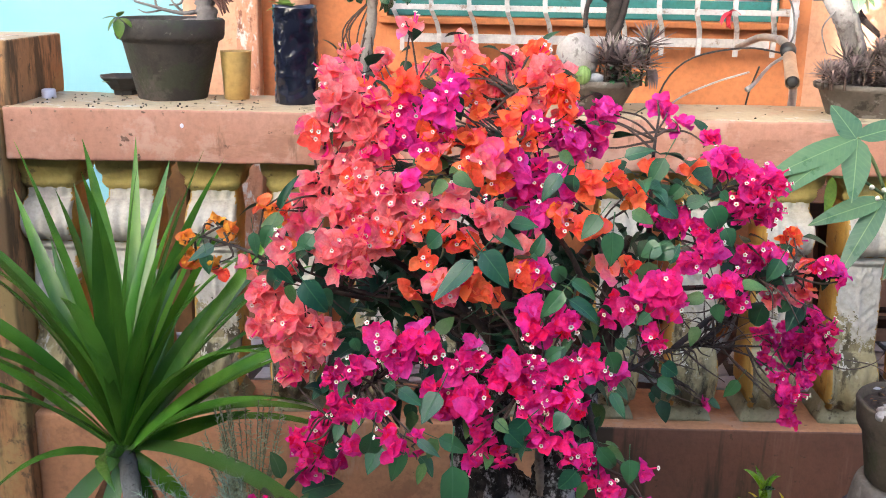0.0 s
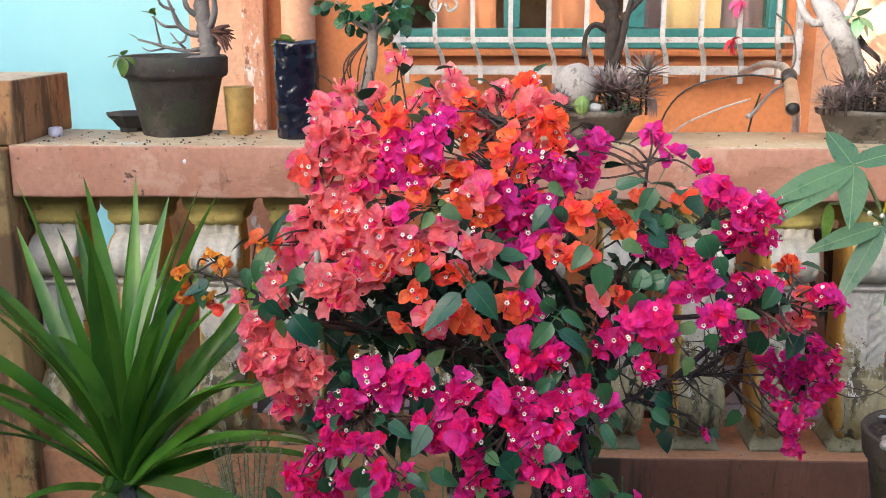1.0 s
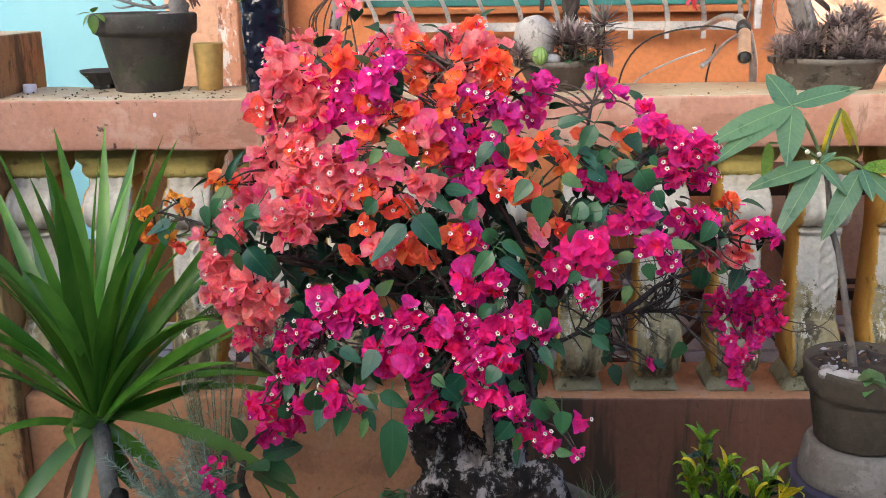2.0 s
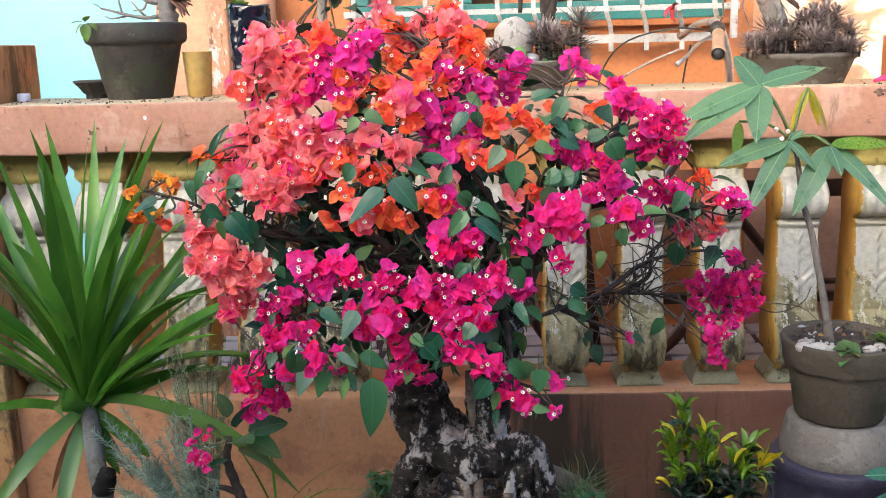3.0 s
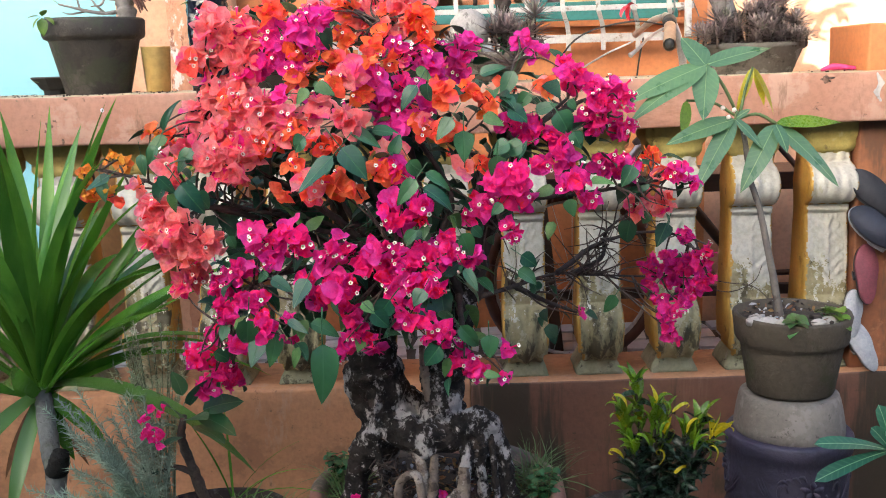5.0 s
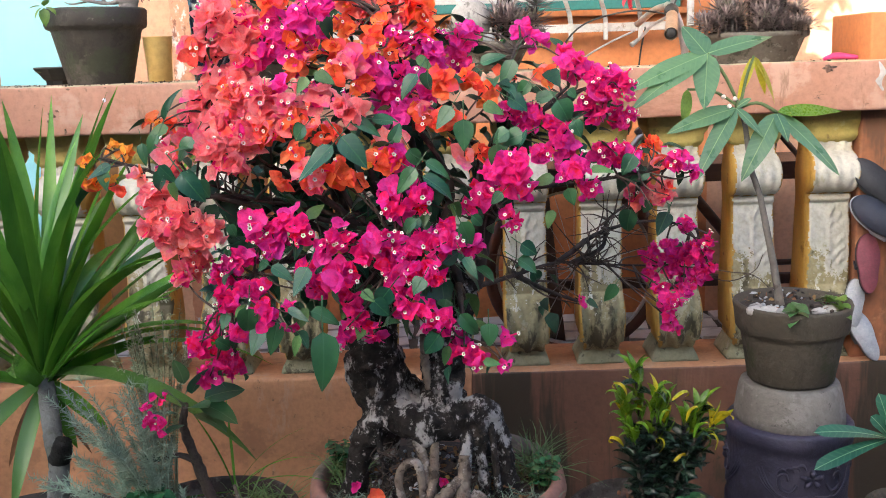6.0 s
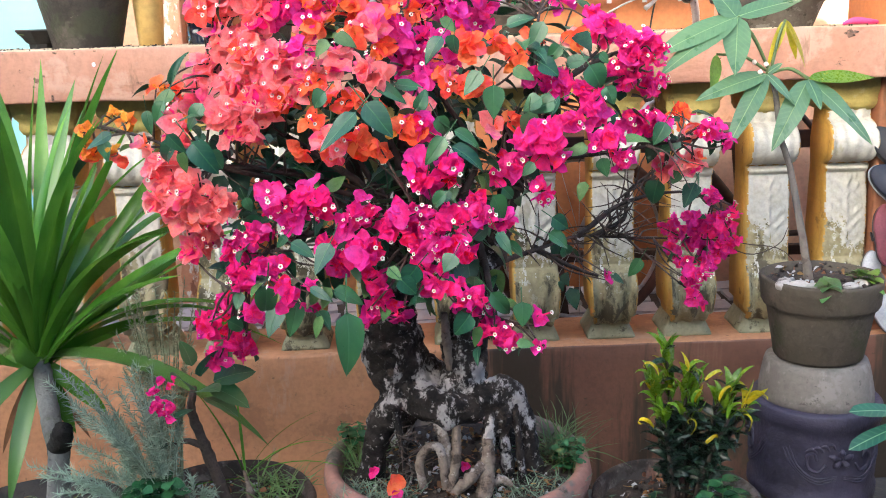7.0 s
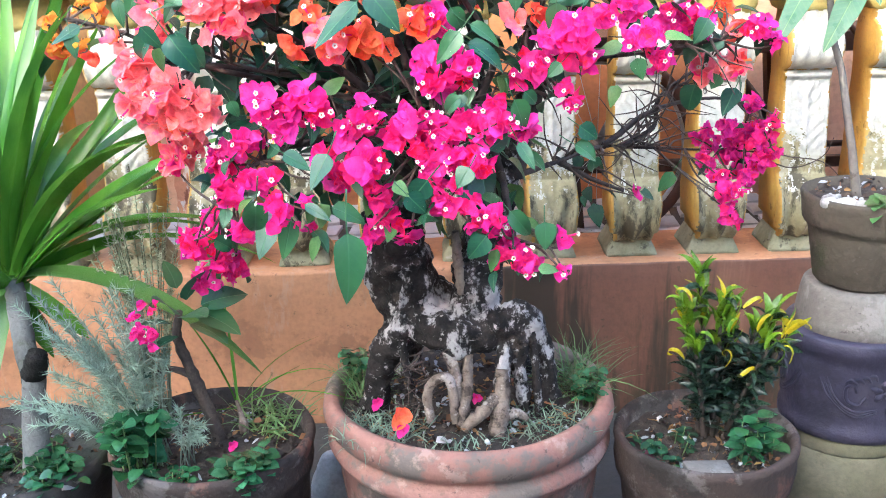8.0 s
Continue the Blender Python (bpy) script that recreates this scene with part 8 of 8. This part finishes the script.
rest = {c: bmesh.new() for c in KINDS}
HEART = Vector((0.25, 1.66, 1.08))
MIX = {"coral": ("orange", "rose", "coral"), "orange": ("coral", "amber"), "vivid": ("rose", "magenta"), "magenta": ("vivid", "rose"), "rose": ("magenta", "vivid"), "violet": ("magenta", "violet"), "amber": ("orange",)}
units = []
for j, (c, (x, y, z, r)) in enumerate(LOBES + BACK):
    far = j >= len(LOBES)
    for k in range(max(2, round((6 if far else 13) / BIG[c] ** 1.2 * (r / 0.033) ** 2))):
        v = (anywhere() + Vector((0, -0.35, 0.15)) if not far else anywhere())
        v.normalize()
        p = Vector((x, y, z)) + v * r * rnd.uniform(0.35, 0.95)
        out = (v + (p - HEART).normalized() * 0.5 + anywhere() * 0.5 + Vector((0, -0.6 if not far else 0.3, 0.25))).normalized()
        units.append((p, out, rnd.choice(MIX[c]) if rnd.random() < 0.2 else c))
units.sort(key=lambda u: u[0].y)
for i, (p, out, col) in enumerate(units):
    m = Matrix.Translation(p) @ out.to_track_quat("Z", "Y").to_matrix().to_4x4() @ Matrix.Rotation(rnd.uniform(0, 6.28), 4, "Z") @ Matrix.Scale(rnd.uniform(0.8, 1.12), 4)
    if i % 3 == 0 and i < 900:
        put("flower", rnd.choice(KINDS[col]), bougain, m)
    else:
        bract_unit(rest[col], m, rnd.choice((0, 0, 0, 0, 0, 0, 0, 0, 0, 1, 1, 2)) if col not in ("amber", "violet") else 0, BIG[col], FULL[col])
for c, b in rest.items():
    tagged(part("flower_mass", b, [M[c], M["bloom_white"], M["rose"], M["bloom_eye"]], bougain), kind="stuff")

# leaves
LEAVES = []
POINTED = lambda u: (math.sin(math.pi * min(1, u ** 0.62)) ** 0.8) * (1 - 0.25 * u) + 0.02 * (1 - u)
for s in range(6):
    b = bmesh.new()
    blade(b, Matrix(), 0.060, 0.040, 0.2 + 0.2 * s, 0.10 + 0.07 * s, 9, POINTED, 0.12 * (s - 3), 0, 0, 0.02)
    tube(b, [(0, -0.034, 0.010), (0, -0.015, 0.003), (0, 0.002, 0)], [0.0012, 0.0009], 5, 5)
    for f in rnd.sample(list(b.faces)[:18], 9):
        c = f.calc_center_median()
        r = rnd.uniform(0.0007, 0.0015)
        for v in bmesh.ops.create_icosphere(b, subdivisions=1, radius=r, matrix=Matrix.Translation((c.x, c.y, c.z + r * 0.4)))["verts"]:
            for g in v.link_faces:
                g.material_index = 1
    LEAVES.append(mesh_of("leaf", b, [M["leaf_v"], DROP]))
YOUNG = mesh_of("leaf", blade(bmesh.new(), Matrix(), 0.060, 0.040, 0.5, 0.3, 7, POINTED), M["leaf_mid"])
for i, (x, y, z, turn, length, broad) in enumerate(LEAF_SPOTS):
    a = radians(turn)
    d = Vector((math.cos(a), rnd.uniform(-0.45, 0.15), math.sin(a)))
    m = facing((x, y, z), d, (rnd.uniform(-0.5, 0.5), -0.85, 0.55)) @ Matrix.Diagonal((length / 0.060 * broad * 1.5, length / 0.056, length / 0.060, 1))
    put("leaf", YOUNG if length < 0.045 and rnd.random() < 0.3 else LEAVES[i % 6], bougain, m)
spots = []
for c, (x, y, z, r) in (LOBES + BACK)[::2]:
    v = (anywhere() + Vector((0, 0.2, -0.2))).normalized()
    spots.append((Vector((x, y + 0.02, z)) + v * (r + 0.01) * rnd.uniform(0.6, 1.0), v, rnd.uniform(0.6, 1.0)))
# sprays of foliage between the blooms, and shaded leaves inside the crown
SPRAYS = [(0.40, 1.56, 1.27, 6), (0.46, 1.56, 1.28, 5), (0.50, 1.62, 1.30, 4), (0.43, 1.56, 1.20, 5), (0.10, 1.52, 1.29, 5), (0.05, 1.50, 1.28, 4), (0.14, 1.47, 1.22, 4), (0.02, 1.66, 1.49, 5), (0.08, 1.64, 1.46, 3), (0.50, 1.85, 0.86, 4), (0.52, 1.86, 0.78, 4), (0.30, 1.42, 1.08, 4), (0.58, 1.60, 1.17, 4), (-0.05, 1.42, 0.90, 3), (0.14, 1.42, 0.97, 4), (0.28, 1.60, 1.06, 6), (0.38, 1.60, 1.14, 6), (0.20, 1.60, 1.20, 6)]
SPRAYS += [(0.0, 1.58, 1.14, 5), (0.10, 1.66, 1.12, 6), (0.30, 1.68, 1.24, 6), (-0.08, 1.58, 1.22, 5), (0.46, 1.62, 1.16, 7), (0.54, 1.64, 1.18, 7), (0.60, 1.66, 1.14, 6), (0.35, 1.62, 1.04, 7), (0.22, 1.52, 1.0, 6), (0.05, 1.50, 0.98, 7), (-0.06, 1.46, 0.94, 6), (0.12, 1.45, 0.90, 6), (0.26, 1.45, 0.92, 7), (0.32, 1.42, 0.84, 5), (-0.12, 1.50, 0.86, 4), (0.66, 1.70, 1.08, 5), (0.70, 1.72, 1.10, 4)]
# leaves added to fill the heart of the crown, so its gaps look dark
for centre, reach, n in (((0.17, 1.66, 1.22), (0.33, 0.09, 0.20), 150), ((0.22, 1.70, 1.06), (0.32, 0.08, 0.11), 120), ((0.05, 1.52, 0.95), (0.20, 0.05, 0.11), 70), ((-0.08, 1.63, 1.10), (0.20, 0.07, 0.08), 80), ((0.28, 1.50, 0.93), (0.12, 0.05, 0.11), 45)):
    for i in range(n):
        v = anywhere()
        p = Vector(centre) + Vector((v.x * reach[0], v.y * reach[1], v.z * reach[2])) * rnd.random() ** 0.4
        spots.append((p, (v + Vector((0, -0.3, -0.3))).normalized(), rnd.uniform(0.7, 1.15)))
for x, y, z, n in SPRAYS:
    for k in range(n):
        v = (anywhere() + Vector((0, -0.3, -0.15))).normalized()
        spots.append((Vector((x, y, z)) + v * rnd.uniform(0.015, 0.05), v, rnd.uniform(0.55, 1.0)))
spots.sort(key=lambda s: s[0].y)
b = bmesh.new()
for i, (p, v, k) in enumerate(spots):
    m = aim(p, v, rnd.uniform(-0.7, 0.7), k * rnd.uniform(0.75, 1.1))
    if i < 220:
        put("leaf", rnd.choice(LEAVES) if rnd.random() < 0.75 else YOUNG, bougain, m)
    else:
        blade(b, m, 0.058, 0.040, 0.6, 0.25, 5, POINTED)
# added leaves that darken the gaps deep inside, between the limbs
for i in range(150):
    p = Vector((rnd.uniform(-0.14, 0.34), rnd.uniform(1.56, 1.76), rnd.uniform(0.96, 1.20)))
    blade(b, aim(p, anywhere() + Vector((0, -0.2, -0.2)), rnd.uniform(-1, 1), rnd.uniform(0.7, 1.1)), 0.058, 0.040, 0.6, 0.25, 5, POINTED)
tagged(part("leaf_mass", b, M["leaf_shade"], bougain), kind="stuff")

# bracts of the young plant, and fallen ones on the soil
for i in range(20):
    p = Vector((-0.272, 1.440, 0.675)) + Vector((rnd.uniform(-0.022, 0.024), rnd.uniform(-0.01, 0.02), rnd.uniform(-0.05, 0.035)))
    put("flower", rnd.choice(KINDS["rose"]), young, Matrix.Translation(p) @ (anywhere() + Vector((0, -1, 0.3))).to_track_quat("Z", "Y").to_matrix().to_4x4() @ Matrix.Scale(0.52, 4))
for x, y, z, c, k in ((0.142, 1.462, 0.478, "orange", 1.05), (0.144, 1.452, 0.458, "rose", 0.75), (0.098, 1.53, 0.47, "rose", 0.7), (-0.145, 1.435, 0.448, "rose", 0.55), (0.275, 1.53, 0.475, "magenta", 0.6)):
    ob = put("fallen_flower", KINDS[c][0], None, Matrix.Translation((x, y, z)) @ Vector((0.1, -1, 0.5)).to_track_quat("Z", "Y").to_matrix().to_4x4() @ Matrix.Scale(k, 4))
    tagged(ob, "fallen %s bougainvillea flower on the soil" % ("orange" if c == "orange" else "pink"), "flower")
